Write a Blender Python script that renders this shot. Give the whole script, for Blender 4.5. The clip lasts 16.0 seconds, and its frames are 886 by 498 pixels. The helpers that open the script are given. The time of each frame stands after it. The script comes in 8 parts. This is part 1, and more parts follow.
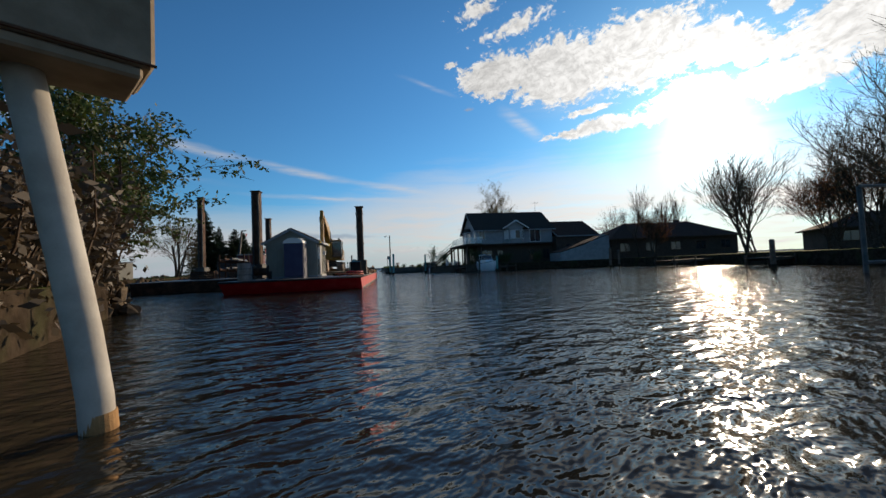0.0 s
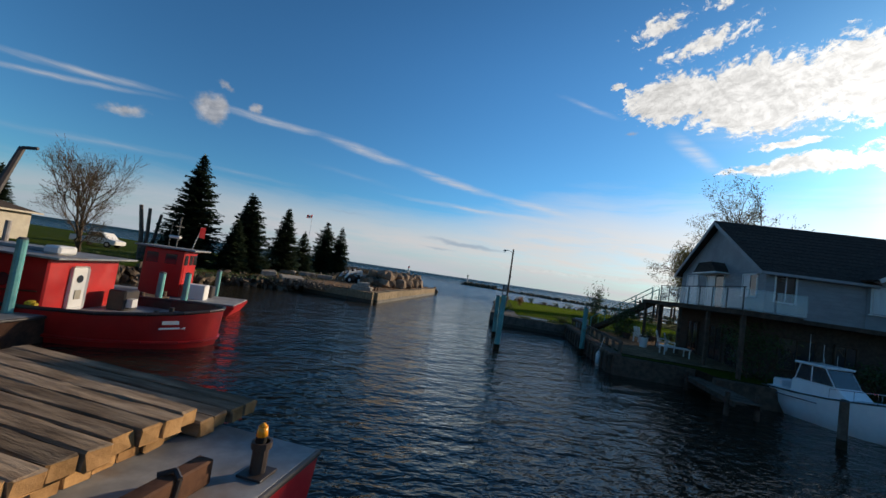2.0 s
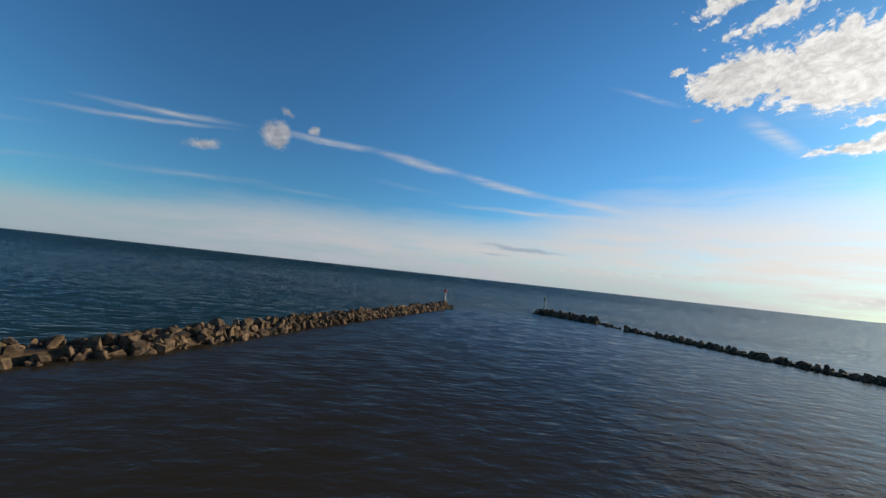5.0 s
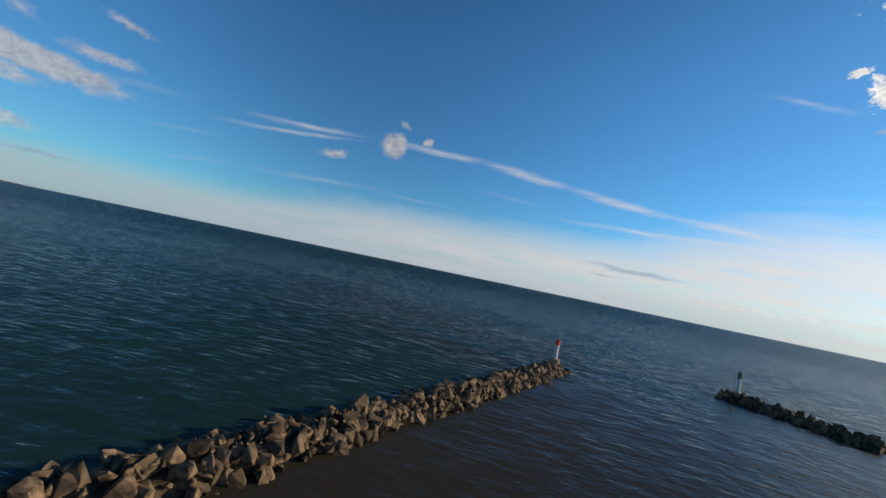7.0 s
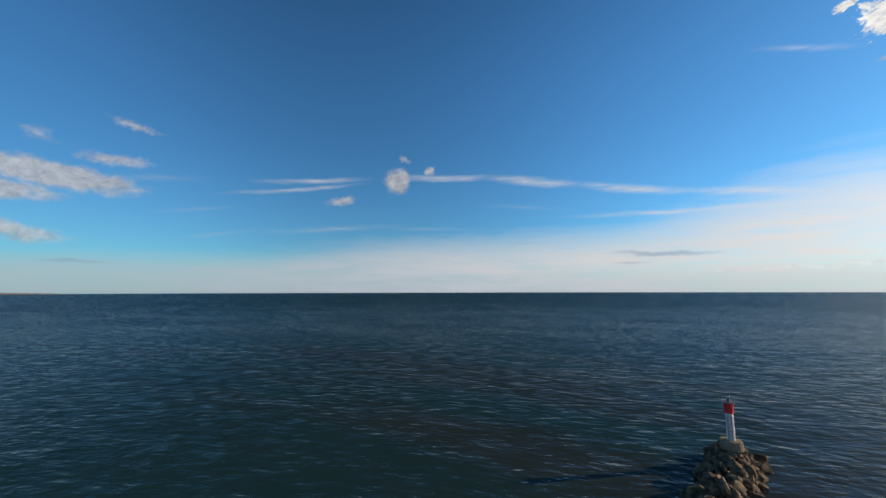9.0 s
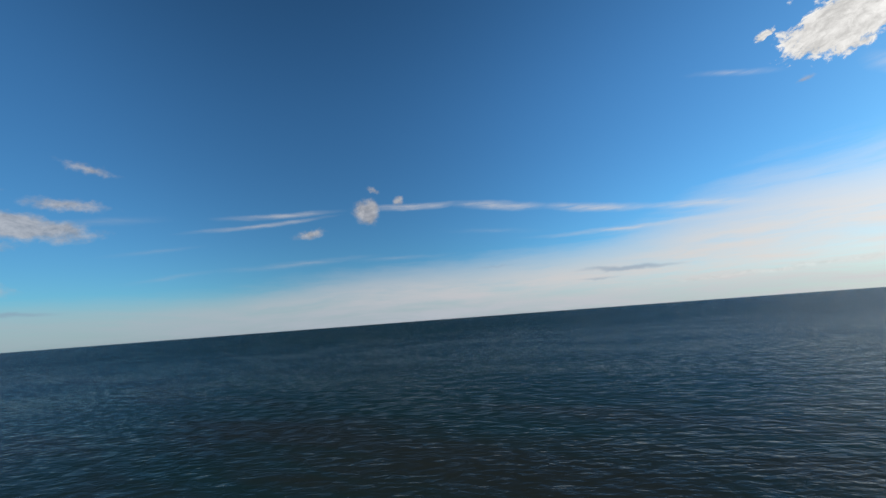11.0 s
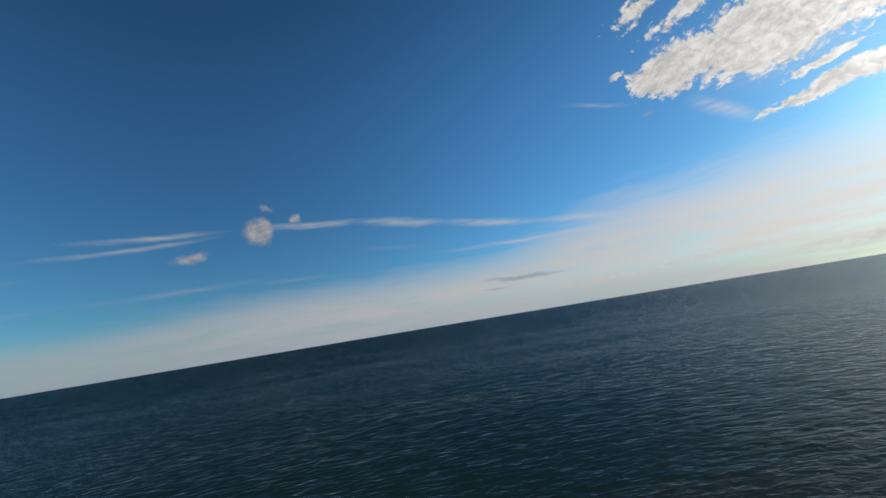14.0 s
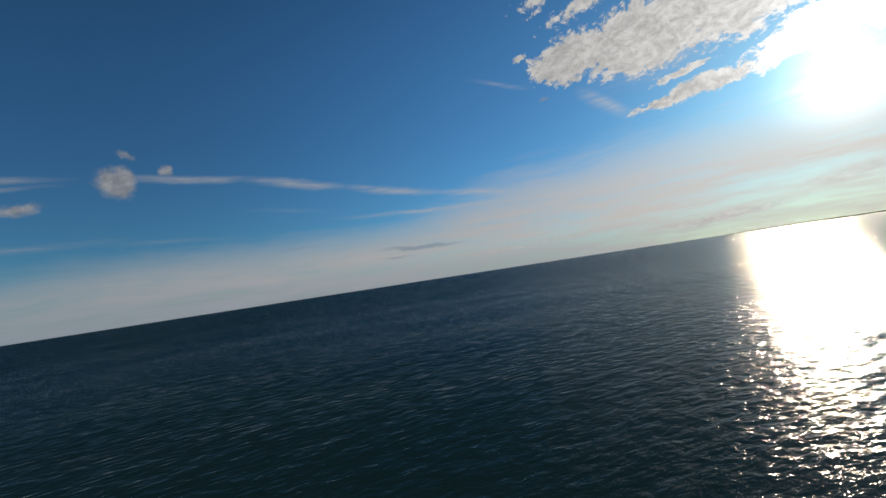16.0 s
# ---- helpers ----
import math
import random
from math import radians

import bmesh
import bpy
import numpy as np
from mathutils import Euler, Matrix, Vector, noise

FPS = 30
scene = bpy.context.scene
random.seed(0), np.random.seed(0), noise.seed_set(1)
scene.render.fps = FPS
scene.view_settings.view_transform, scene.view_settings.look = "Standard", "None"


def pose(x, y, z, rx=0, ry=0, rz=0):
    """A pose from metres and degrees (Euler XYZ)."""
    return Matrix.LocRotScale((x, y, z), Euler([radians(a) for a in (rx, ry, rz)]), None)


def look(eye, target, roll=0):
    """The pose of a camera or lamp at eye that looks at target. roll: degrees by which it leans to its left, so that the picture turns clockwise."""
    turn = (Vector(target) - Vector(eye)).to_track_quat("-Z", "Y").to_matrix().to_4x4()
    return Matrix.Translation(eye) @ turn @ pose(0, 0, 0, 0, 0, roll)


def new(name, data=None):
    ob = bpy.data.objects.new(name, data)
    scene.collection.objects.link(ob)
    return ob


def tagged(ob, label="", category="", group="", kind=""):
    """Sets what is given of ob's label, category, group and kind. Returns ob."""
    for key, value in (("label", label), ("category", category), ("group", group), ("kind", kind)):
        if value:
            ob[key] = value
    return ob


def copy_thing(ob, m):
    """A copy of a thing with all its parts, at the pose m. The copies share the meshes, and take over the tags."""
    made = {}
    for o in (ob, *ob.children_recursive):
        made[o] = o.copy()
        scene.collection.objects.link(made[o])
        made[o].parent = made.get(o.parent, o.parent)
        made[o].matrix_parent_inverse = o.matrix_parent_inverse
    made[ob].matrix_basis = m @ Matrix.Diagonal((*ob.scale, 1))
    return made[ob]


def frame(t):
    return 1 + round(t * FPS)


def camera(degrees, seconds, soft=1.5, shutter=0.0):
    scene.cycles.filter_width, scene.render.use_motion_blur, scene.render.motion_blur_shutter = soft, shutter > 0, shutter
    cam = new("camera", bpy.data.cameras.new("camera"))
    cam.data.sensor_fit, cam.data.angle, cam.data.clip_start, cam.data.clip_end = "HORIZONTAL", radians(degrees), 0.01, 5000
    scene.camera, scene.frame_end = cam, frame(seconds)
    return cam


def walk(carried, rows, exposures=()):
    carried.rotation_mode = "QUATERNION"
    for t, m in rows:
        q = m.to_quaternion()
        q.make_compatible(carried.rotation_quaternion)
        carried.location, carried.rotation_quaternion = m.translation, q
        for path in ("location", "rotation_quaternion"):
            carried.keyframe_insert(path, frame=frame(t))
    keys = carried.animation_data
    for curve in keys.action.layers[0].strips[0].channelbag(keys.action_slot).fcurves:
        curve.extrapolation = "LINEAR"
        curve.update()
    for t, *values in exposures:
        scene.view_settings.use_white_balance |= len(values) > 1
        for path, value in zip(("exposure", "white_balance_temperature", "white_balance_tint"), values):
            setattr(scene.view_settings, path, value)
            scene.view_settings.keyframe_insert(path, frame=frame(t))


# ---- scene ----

cam = camera(98.0, 16.0, soft=1.5, shutter=0.0)
PATH = [  # seconds, place, heading to the left, tilt up, lean
    (0.0, 0.01, 0.01, 1.09, -10.28, 2.39, -2.52),
    (0.3, 1.00, 4.27, 1.31, -7.90, 2.69, 1.82),
    (0.5, 1.64, 7.34, 1.45, -5.29, 3.42, 5.72),
    (0.8, 2.44, 12.08, 1.83, -1.40, 3.35, 9.52),
    (1.0, 2.84, 15.56, 2.10, 0.74, 3.24, 9.86),
    (1.2, 3.07, 18.98, 2.31, 2.46, 3.25, 9.51),
    (1.5, 3.08, 24.92, 2.78, 5.15, 3.44, 9.21),
    (1.8, 2.99, 31.20, 3.26, 7.98, 3.60, 8.86),
    (2.0, 2.70, 35.62, 3.63, 9.30, 3.80, 8.40),
    (2.2, 2.23, 40.36, 4.01, 10.39, 4.06, 7.86),
    (2.5, 1.24, 47.90, 4.64, 11.51, 3.74, 6.55),
    (2.7, 0.48, 52.85, 5.02, 11.32, 3.17, 4.91),
    (3.0, -0.75, 60.65, 5.55, 11.05, 3.25, 2.98),
    (3.2, -1.68, 65.52, 5.90, 10.51, 3.78, 1.66),
    (5.3, -13.31, 119.29, 10.12, 19.03, 3.58, 7.18),
    (5.5, -15.05, 124.05, 10.49, 20.01, 3.46, 7.83),
    (6.0, -19.28, 135.81, 11.35, 23.00, 3.13, 11.27),
    (6.5, -22.99, 145.58, 12.15, 28.29, 3.02, 14.91),
    (7.0, -26.51, 153.18, 12.87, 32.54, 3.07, 11.66),
    (7.5, -30.62, 160.21, 13.39, 34.18, 3.49, 7.24),
    (8.0, -34.77, 166.17, 14.01, 35.60, 3.80, 5.71),
    (8.5, -38.88, 171.75, 14.59, 36.65, 4.64, 3.21),
    (9.0, -42.73, 176.95, 15.04, 35.84, 6.28, -0.13),
    (11.5, -62.01, 202.90, 16.60, 31.37, 10.39, -4.40),
    (12.0, -65.52, 207.89, 16.55, 30.81, 10.58, -4.44),
    (12.5, -68.99, 213.03, 16.50, 28.25, 11.44, -5.65),
    (13.0, -72.34, 218.32, 16.45, 23.82, 10.89, -9.01),
    (13.5, -75.37, 223.84, 16.40, 20.58, 10.91, -9.26),
    (14.0, -78.13, 229.39, 16.35, 16.88, 10.89, -9.34),
    (14.5, -80.57, 235.09, 16.30, 13.28, 10.33, -9.07),
    (15.0, -82.81, 241.00, 16.25, 9.50, 7.78, -9.53),
    (15.5, -84.69, 246.79, 16.20, 6.67, 4.82, -8.86),
    (16.0, -86.25, 252.53, 16.15, 2.96, 4.03, -8.70),
]


def steer(x, y, z, yaw, pitch, lean):
    a, b = radians(yaw), radians(pitch)
    ahead = Vector((-math.sin(a) * math.cos(b), math.cos(a) * math.cos(b), math.sin(b)))
    eye = Vector((x, y, z))
    return look(eye, eye + ahead, lean)


walk(cam, [(t, steer(*p)) for t, *p in PATH], exposures=[(0.0, -0.15), (0.6, -0.35), (1.3, -0.15), (2.2, -0.02), (3.2, -0.05), (5.4, -0.12), (6.5, 0.02), (9.0, 0.08), (11.5, -0.05), (14.0, -0.35), (16.0, -0.7)])

# ---- light: low sun ahead to the right, veiled by thin cloud ----
SUN_AZ, SUN_EL = 45.5, 16.0
sun_dir = Vector((math.sin(radians(SUN_AZ)) * math.cos(radians(SUN_EL)), math.cos(radians(SUN_AZ)) * math.cos(radians(SUN_EL)), math.sin(radians(SUN_EL))))
sun = new("sun", bpy.data.lights.new("sun", "SUN"))
sun.data.energy, sun.data.angle, sun.data.color = 5.0, radians(1.0), (1.0, 0.79, 0.56)
sun.matrix_world = look(sun_dir * 200, (0, 0, 0))


class Nodes:
    """Short hand for building a node tree."""

    def __init__(self, tree):
        self.tree = tree

    def add(self, kind):
        return self.tree.nodes.new(kind)

    def put(self, socket, v):
        if isinstance(v, bpy.types.NodeSocket):
            self.tree.links.new(v, socket)
        elif v is not None:
            socket.default_value = v

    def math(self, op, a, b=None, c=None, clamp=False):
        n = self.add("ShaderNodeMath")
        n.operation, n.use_clamp = op, clamp
        for s, v in zip(n.inputs, (a, b, c)):
            self.put(s, v)
        return n.outputs[0]

    def vec(self, op, a, b=None, scale=None):
        n = self.add("ShaderNodeVectorMath")
        n.operation = op
        self.put(n.inputs[0], a)
        self.put(n.inputs[1], b)
        if scale is not None:
            self.put(n.inputs["Scale"], scale)
        return n.outputs["Value"] if op in ("LENGTH", "DOT_PRODUCT", "DISTANCE") else n.outputs[0]

    def noise(self, v, scale, detail=4.0, rough=0.55, lac=2.0, dist=0.0, color=False):
        n = self.add("ShaderNodeTexNoise")
        self.put(n.inputs["Vector"], v)
        for k, x in (("Scale", scale), ("Detail", detail), ("Roughness", rough), ("Lacunarity", lac), ("Distortion", dist)):
            n.inputs[k].default_value = x
        return n.outputs["Color" if color else "Fac"]

    def ramp(self, v, a, b, lo=0.0, hi=1.0, smooth=True):
        n = self.add("ShaderNodeMapRange")
        n.interpolation_type = "SMOOTHSTEP" if smooth else "LINEAR"
        for s, x in zip(n.inputs, (v, a, b, lo, hi)):
            self.put(s, x)
        return n.outputs[0]

    def mix(self, f, a, b):
        n = self.add("ShaderNodeMix")
        n.data_type = "RGBA"
        self.put(n.inputs[0], f)
        self.put(n.inputs[6], a)
        self.put(n.inputs[7], b)
        return n.outputs[2]

    def mapped(self, v, loc=(0, 0, 0), rot=0.0, scale=(1, 1, 1), kind="POINT"):
        n = self.add("ShaderNodeMapping")
        n.vector_type = kind
        self.put(n.inputs[0], v)
        n.inputs["Location"].default_value = loc
        n.inputs["Rotation"].default_value = (0, 0, radians(rot))
        n.inputs["Scale"].default_value = scale
        return n.outputs[0]


def rgb(r, g, b):
    return (r, g, b, 1.0)


def make_sky():
    """Clear evening sky with a cumulus bank near the sun, an old vapour trail, thin veils and haze along the horizon."""
    world = bpy.data.worlds.new("sky")
    scene.world = world
    world.use_nodes = True
    N = Nodes(world.node_tree)
    world.node_tree.nodes.clear()
    out = N.add("ShaderNodeOutputWorld")
    bg = N.add("ShaderNodeBackground")
    world.node_tree.links.new(bg.outputs[0], out.inputs[0])
    sky = N.add("ShaderNodeTexSky")
    sky.sky_type, sky.sun_disc = "NISHITA", False
    sky.sun_elevation, sky.sun_rotation = radians(SUN_EL), radians(SUN_AZ)
    sky.air_density, sky.dust_density, sky.ozone_density, sky.altitude = 1.0, 0.4, 1.0, 200
    d = N.add("ShaderNodeTexCoord").outputs["Generated"]
    sep = N.add("ShaderNodeSeparateXYZ")
    N.put(sep.inputs[0], d)
    deg = 180 / math.pi
    az = N.math("MULTIPLY", N.math("ARCTAN2", sep.outputs[0], sep.outputs[1]), deg)
    el = N.math("MULTIPLY", N.math("ARCSINE", sep.outputs[2]), deg)
    comb = N.add("ShaderNodeCombineXYZ")
    N.put(comb.inputs[0], az)
    N.put(comb.inputs[1], el)
    flat = comb.outputs[0]

    def warped(scale, amount, stretch=1.0, detail=3.0):
        n = N.noise(N.mapped(flat, scale=(1 / stretch, 1, 1)), scale, detail, 0.55, color=True)
        off = N.vec("SUBTRACT", n, (0.5, 0.5, 0.5))
        return N.vec("ADD", flat, N.vec("MULTIPLY", off, (amount * stretch, amount, 0)))

    def blobs(v, rows):
        best = None
        for cx, cy, rx, ry, rot, gain in rows:
            q = N.mapped(v, (cx, cy, 0), rot, (rx, ry, 1), "TEXTURE")
            g = N.math("MULTIPLY", N.math("SUBTRACT", 1.0, N.vec("LENGTH", q)), gain)
            best = g if best is None else N.math("MAXIMUM", best, g)
        return best

    # cumulus bank: a rippled sheet with ragged edges, detached puffs above and a thin band below
    w1 = warped(0.2, 4.2, 1.3, 4.0)
    field = blobs(w1, [
        (20.5, 26.0, 7.5, 3.3, 0, 1.0), (29.5, 25.2, 10.0, 4.6, -4, 1.1), (39.0, 25.4, 9.0, 5.0, -3, 1.1), (47.0, 24.2, 6.0, 2.8, -8, 1.0),
        (53.0, 22.0, 6.0, 2.0, -6, 1.0), (60.0, 21.5, 9.0, 4.5, 0, 1.0), (13.0, 28.0, 1.3, 0.6, 20, 0.7), (22.5, 31.2, 5.5, 1.3, 11, 0.4),
        (17.5, 34.2, 4.6, 1.4, 17, 0.38), (55.0, 31.5, 10.0, 3.2, -32, 0.9), (53.6, 26.4, 1.8, 0.7, 0, 0.7), (33.0, 17.4, 8.0, 1.1, 2, 0.9),
        (43.0, 18.4, 7.0, 1.7, 4, 0.95), (32.0, 19.7, 3.8, 0.6, 3, 0.75), (45.0, 20.3, 5.0, 0.9, 3, 0.8), (53.0, 18.5, 8.0, 2.6, 0, 0.9), (28.0, 36.5, 7.0, 1.6, 10, 0.4),
    ])
    billow = N.noise(N.mapped(flat, rot=-24, scale=(0.9, 1.15, 1)), 0.6, 9.0, 0.62)
    ripples = N.noise(N.mapped(w1, rot=-30, scale=(1.0, 1.5, 1)), 0.95, 6.0, 0.65)
    cumulus = N.math("ADD", N.math("MULTIPLY", field, 1.25), N.math("MULTIPLY", N.math("SUBTRACT", billow, 0.5), 1.25))
    cumulus = N.math("ADD", cumulus, N.math("MULTIPLY", N.math("SUBTRACT", ripples, 0.52), 1.5))
    cumulus = N.ramp(cumulus, 0.02, 0.36)
    # small puffs and the scattered bank to the left
    w2 = warped(0.9, 1.2, 1.2, 4.0)
    puffs = blobs(w2, [
        (-42.7, 16.2, 2.5, 2.3, 0, 1.0), (-38.0, 17.6, 1.1, 0.8, 0, 0.8), (-41.7, 19.2, 1.5, 0.6, -10, 0.5), (-50.8, 12.9, 2.9, 0.9, 10, 0.6),
        (-82.0, 12.3, 9.5, 1.7, -3, 1.1), (-87.0, 10.2, 7.5, 1.4, 0, 1.0), (-85.5, 6.3, 6.5, 1.2, -8, 0.8), (-77.0, 14.8, 4.6, 0.9, 2, 0.6),
        (-75.7, 19.0, 3.2, 0.7, -6, 0.5), (-83.6, 16.1, 2.2, 1.0, 0, 0.4), (-96.0, 11.0, 9.0, 3.0, 0, 0.8), (15.0, 22.0, 1.0, 0.35, 0, 0.35),
    ])
    puff_mask = N.ramp(N.math("ADD", puffs, N.math("MULTIPLY", N.math("SUBTRACT", billow, 0.5), 0.9)), 0.02, 0.6, 0.0, 0.72)
    # vapour trails and thin streaks
    w3 = warped(0.3, 0.9, 2.2, 4.0)
    trails = blobs(w3, [
        (-54.5, 15.5, 11.0, 0.60, 5.5, 0.85), (-57.0, 14.1, 13.0, 0.50, 9, 0.85), (-36.0, 16.6, 11.0, 0.75, 0, 0.95), (-22.5, 15.7, 11.0, 0.95, -7, 0.9),
        (-9.0, 13.6, 12.0, 0.85, -10, 0.85), (3.0, 11.6, 11.0, 0.7, -8, 0.8), (-5.0, 10.2, 19.0, 0.55, -2, 0.75), (-52.0, 8.9, 16.0, 0.75, 5, 0.5),
        (-67.0, 7.2, 8.0, 0.6, 10, 0.4), (-38.0, 9.3, 9.0, 0.6, 0, 0.4), (-69.0, 10.3, 8.0, 0.55, 9, 0.4), (9.0, 25.3, 7.0, 0.6, -20, 0.5),
        (22.8, 19.4, 6.0, 1.6, -40, 0.7), (-24.0, 12.2, 13.0, 0.8, -6, 0.3), (-74.0, 13.4, 10.0, 0.9, 8, 0.4), (30.0, 22.0, 14.0, 4.0, 0, 0.45),
    ])
    fibre = N.noise(N.mapped(w3, scale=(0.22, 2.2, 1)), 0.9, 5.0, 0.62)
    trail_mask = N.math("MULTIPLY", N.ramp(trails, 0.08, 0.9), N.ramp(fibre, 0.25, 0.72, 0.3, 1.0))
    # bank of thin cloud above the horizon, higher and thicker towards the sun, with a torn upper edge
    w4 = warped(0.12, 3.2, 2.6, 5.0)
    sep4 = N.add("ShaderNodeSeparateXYZ")
    N.put(sep4.inputs[0], w4)
    top = N.math("ADD", N.ramp(sep4.outputs[0], -90.0, -30.0, 4.0, 8.6), N.ramp(sep4.outputs[0], -14.0, 14.0, 0.0, 6.2))
    streaks = N.noise(N.mapped(w4, rot=6, scale=(0.09, 0.8, 1)), 0.8, 5.0, 0.62)
    torn = N.math("MULTIPLY", N.math("SUBTRACT", streaks, 0.5), 0.55)
    veil = N.ramp(N.math("ADD", N.math("DIVIDE", sep4.outputs[1], top), torn), 0.5, 1.12, 1.0, 0.0)
    veil = N.math("MULTIPLY", veil, N.ramp(streaks, 0.25, 0.7, 0.58, 1.0))
    veil = N.math("MULTIPLY", veil, N.ramp(N.math("ABSOLUTE", N.math("SUBTRACT", az, 40.0)), 70.0, 150.0, 1.0, 0.5))
    # dark slivers low over the water
    slivers = N.math("MULTIPLY", N.ramp(blobs(warped(0.6, 1.2, 2.0), [(-6.0, 4.9, 8.5, 0.55, -2, 1.0), (-10.0, 3.9, 4.0, 0.3, 0, 0.6), (-80.0, 3.4, 5.0, 0.35, 0, 0.7), (-24.0, 6.9, 6.0, 0.3, 0, 0.4)]), 0.05, 0.8), 0.55)
    low = N.math("MULTIPLY", N.ramp(blobs(warped(0.5, 1.6, 2.5), [(34.0, 2.2, 12.0, 0.8, 6, 0.9), (47.0, 4.6, 10.0, 1.0, 6, 0.9), (8.0, 2.6, 20.0, 0.5, 2, 0.6)]), 0.05, 0.7), 0.5)
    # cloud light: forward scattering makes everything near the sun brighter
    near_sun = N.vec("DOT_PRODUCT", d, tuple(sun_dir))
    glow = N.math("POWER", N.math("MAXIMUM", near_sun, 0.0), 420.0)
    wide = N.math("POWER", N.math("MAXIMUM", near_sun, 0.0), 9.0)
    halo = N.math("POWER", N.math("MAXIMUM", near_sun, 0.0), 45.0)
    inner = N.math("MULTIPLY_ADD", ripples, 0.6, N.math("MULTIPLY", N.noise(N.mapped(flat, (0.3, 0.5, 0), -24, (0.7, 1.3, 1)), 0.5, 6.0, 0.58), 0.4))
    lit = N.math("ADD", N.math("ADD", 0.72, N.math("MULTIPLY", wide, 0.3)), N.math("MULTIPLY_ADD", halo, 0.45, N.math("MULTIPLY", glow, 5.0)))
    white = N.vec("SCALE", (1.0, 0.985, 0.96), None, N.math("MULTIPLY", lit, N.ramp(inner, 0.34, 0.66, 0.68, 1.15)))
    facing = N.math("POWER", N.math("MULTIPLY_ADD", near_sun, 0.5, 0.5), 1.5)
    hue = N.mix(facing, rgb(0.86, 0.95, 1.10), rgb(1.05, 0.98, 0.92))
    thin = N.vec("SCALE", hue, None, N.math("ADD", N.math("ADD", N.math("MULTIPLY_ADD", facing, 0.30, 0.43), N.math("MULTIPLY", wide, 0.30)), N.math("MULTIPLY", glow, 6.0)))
    puff_col = N.vec("SCALE", (1.0, 0.95, 0.92), None, N.ramp(inner, 0.3, 0.7, 0.30, 0.62))
    base = N.vec("MULTIPLY", sky.outputs[0], (0.037, 0.087, 0.130))
    base = N.vec("SCALE", base, None, N.math("MULTIPLY", N.ramp(el, 26.0, 60.0, 1.0, 0.62), N.math("MULTIPLY", N.ramp(N.math("ABSOLUTE", near_sun), 0.0, 0.8, 0.93, 1.14), N.ramp(near_sun, -1.0, -0.3, 0.55, 1.0))))
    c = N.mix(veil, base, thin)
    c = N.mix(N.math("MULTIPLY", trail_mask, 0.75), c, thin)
    c = N.mix(N.ramp(el, 0.2, 4.2, N.math("MULTIPLY", N.ramp(az, 8.0, 42.0, 1.0, 0.3), 0.42), 0.0), c, rgb(0.35, 0.43, 0.53))
    c = N.mix(slivers, c, rgb(0.24, 0.31, 0.42))
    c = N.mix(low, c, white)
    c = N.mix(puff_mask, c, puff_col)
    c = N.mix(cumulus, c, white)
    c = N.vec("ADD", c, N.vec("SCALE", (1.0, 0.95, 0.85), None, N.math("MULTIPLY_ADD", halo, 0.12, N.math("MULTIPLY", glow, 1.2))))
    N.put(bg.inputs[0], c)
    bg.inputs[1].default_value = 1.0


make_sky()

# ---- materials ----
def surface(name, c1, c2, scale=3.0, rough=0.7, metal=0.0, bump=0.0, bump_scale=None, stain=None, stain_amount=0.5, stain_scale=0.6, vary=0.0, stretch=(1, 1, 1), coat=0.0, spec=0.5):
    """A surface with two colours in fine grain, larger stains, an uneven gloss and a fine relief; vary: how much each object differs."""
    m = bpy.data.materials.new(name)
    m.use_nodes = True
    N = Nodes(m.node_tree)
    b = m.node_tree.nodes["Principled BSDF"]
    co = N.add("ShaderNodeTexCoord").outputs["Object"]
    co = N.mapped(co, scale=stretch)
    info = N.add("ShaderNodeObjectInfo").outputs["Random"]
    co = N.vec("ADD", co, N.vec("SCALE", (37.0, 11.0, 23.0), None, info))
    grain = N.noise(co, scale, 5.0, 0.6)
    c = N.mix(N.ramp(grain, 0.3, 0.7), rgb(*c1), rgb(*c2))
    big = N.noise(co, stain_scale, 4.0, 0.6)
    if stain:
        c = N.mix(N.math("MULTIPLY", N.ramp(big, 0.48, 0.72), stain_amount), c, rgb(*stain))
    if vary:
        hsv = N.add("ShaderNodeHueSaturation")
        N.put(hsv.inputs["Color"], c)
        N.put(hsv.inputs["Value"], N.ramp(info, 0, 1, 1 - vary, 1 + vary, False))
        c = hsv.outputs[0]
    N.put(b.inputs["Base Color"], c)
    N.put(b.inputs["Roughness"], N.ramp(big, 0.2, 0.8, max(0.03, rough - 0.12), min(1.0, rough + 0.12)))
    b.inputs["Metallic"].default_value = metal
    b.inputs["Coat Weight"].default_value = coat
    b.inputs["Specular IOR Level"].default_value = spec if rough < 0.7 else min(spec, 0.12 if rough < 0.9 else 0.02)
    if bump:
        n = N.add("ShaderNodeBump")
        n.inputs["Strength"].default_value = 0.8
        n.inputs["Distance"].default_value = bump
        N.put(n.inputs["Height"], N.noise(co, bump_scale or scale * 2, 5.0, 0.65))
        N.put(b.inputs["Normal"], n.outputs[0])
    return m


def glass(name, tint=(0.9, 0.95, 0.95), rough=0.02, alpha=0.25):
    m = bpy.data.materials.new(name)
    m.use_nodes = True
    b = m.node_tree.nodes["Principled BSDF"]
    b.inputs["Base Color"].default_value = rgb(*tint)
    b.inputs["Roughness"].default_value = rough
    b.inputs["Alpha"].default_value = alpha
    b.inputs["Specular IOR Level"].default_value = 0.8
    return m


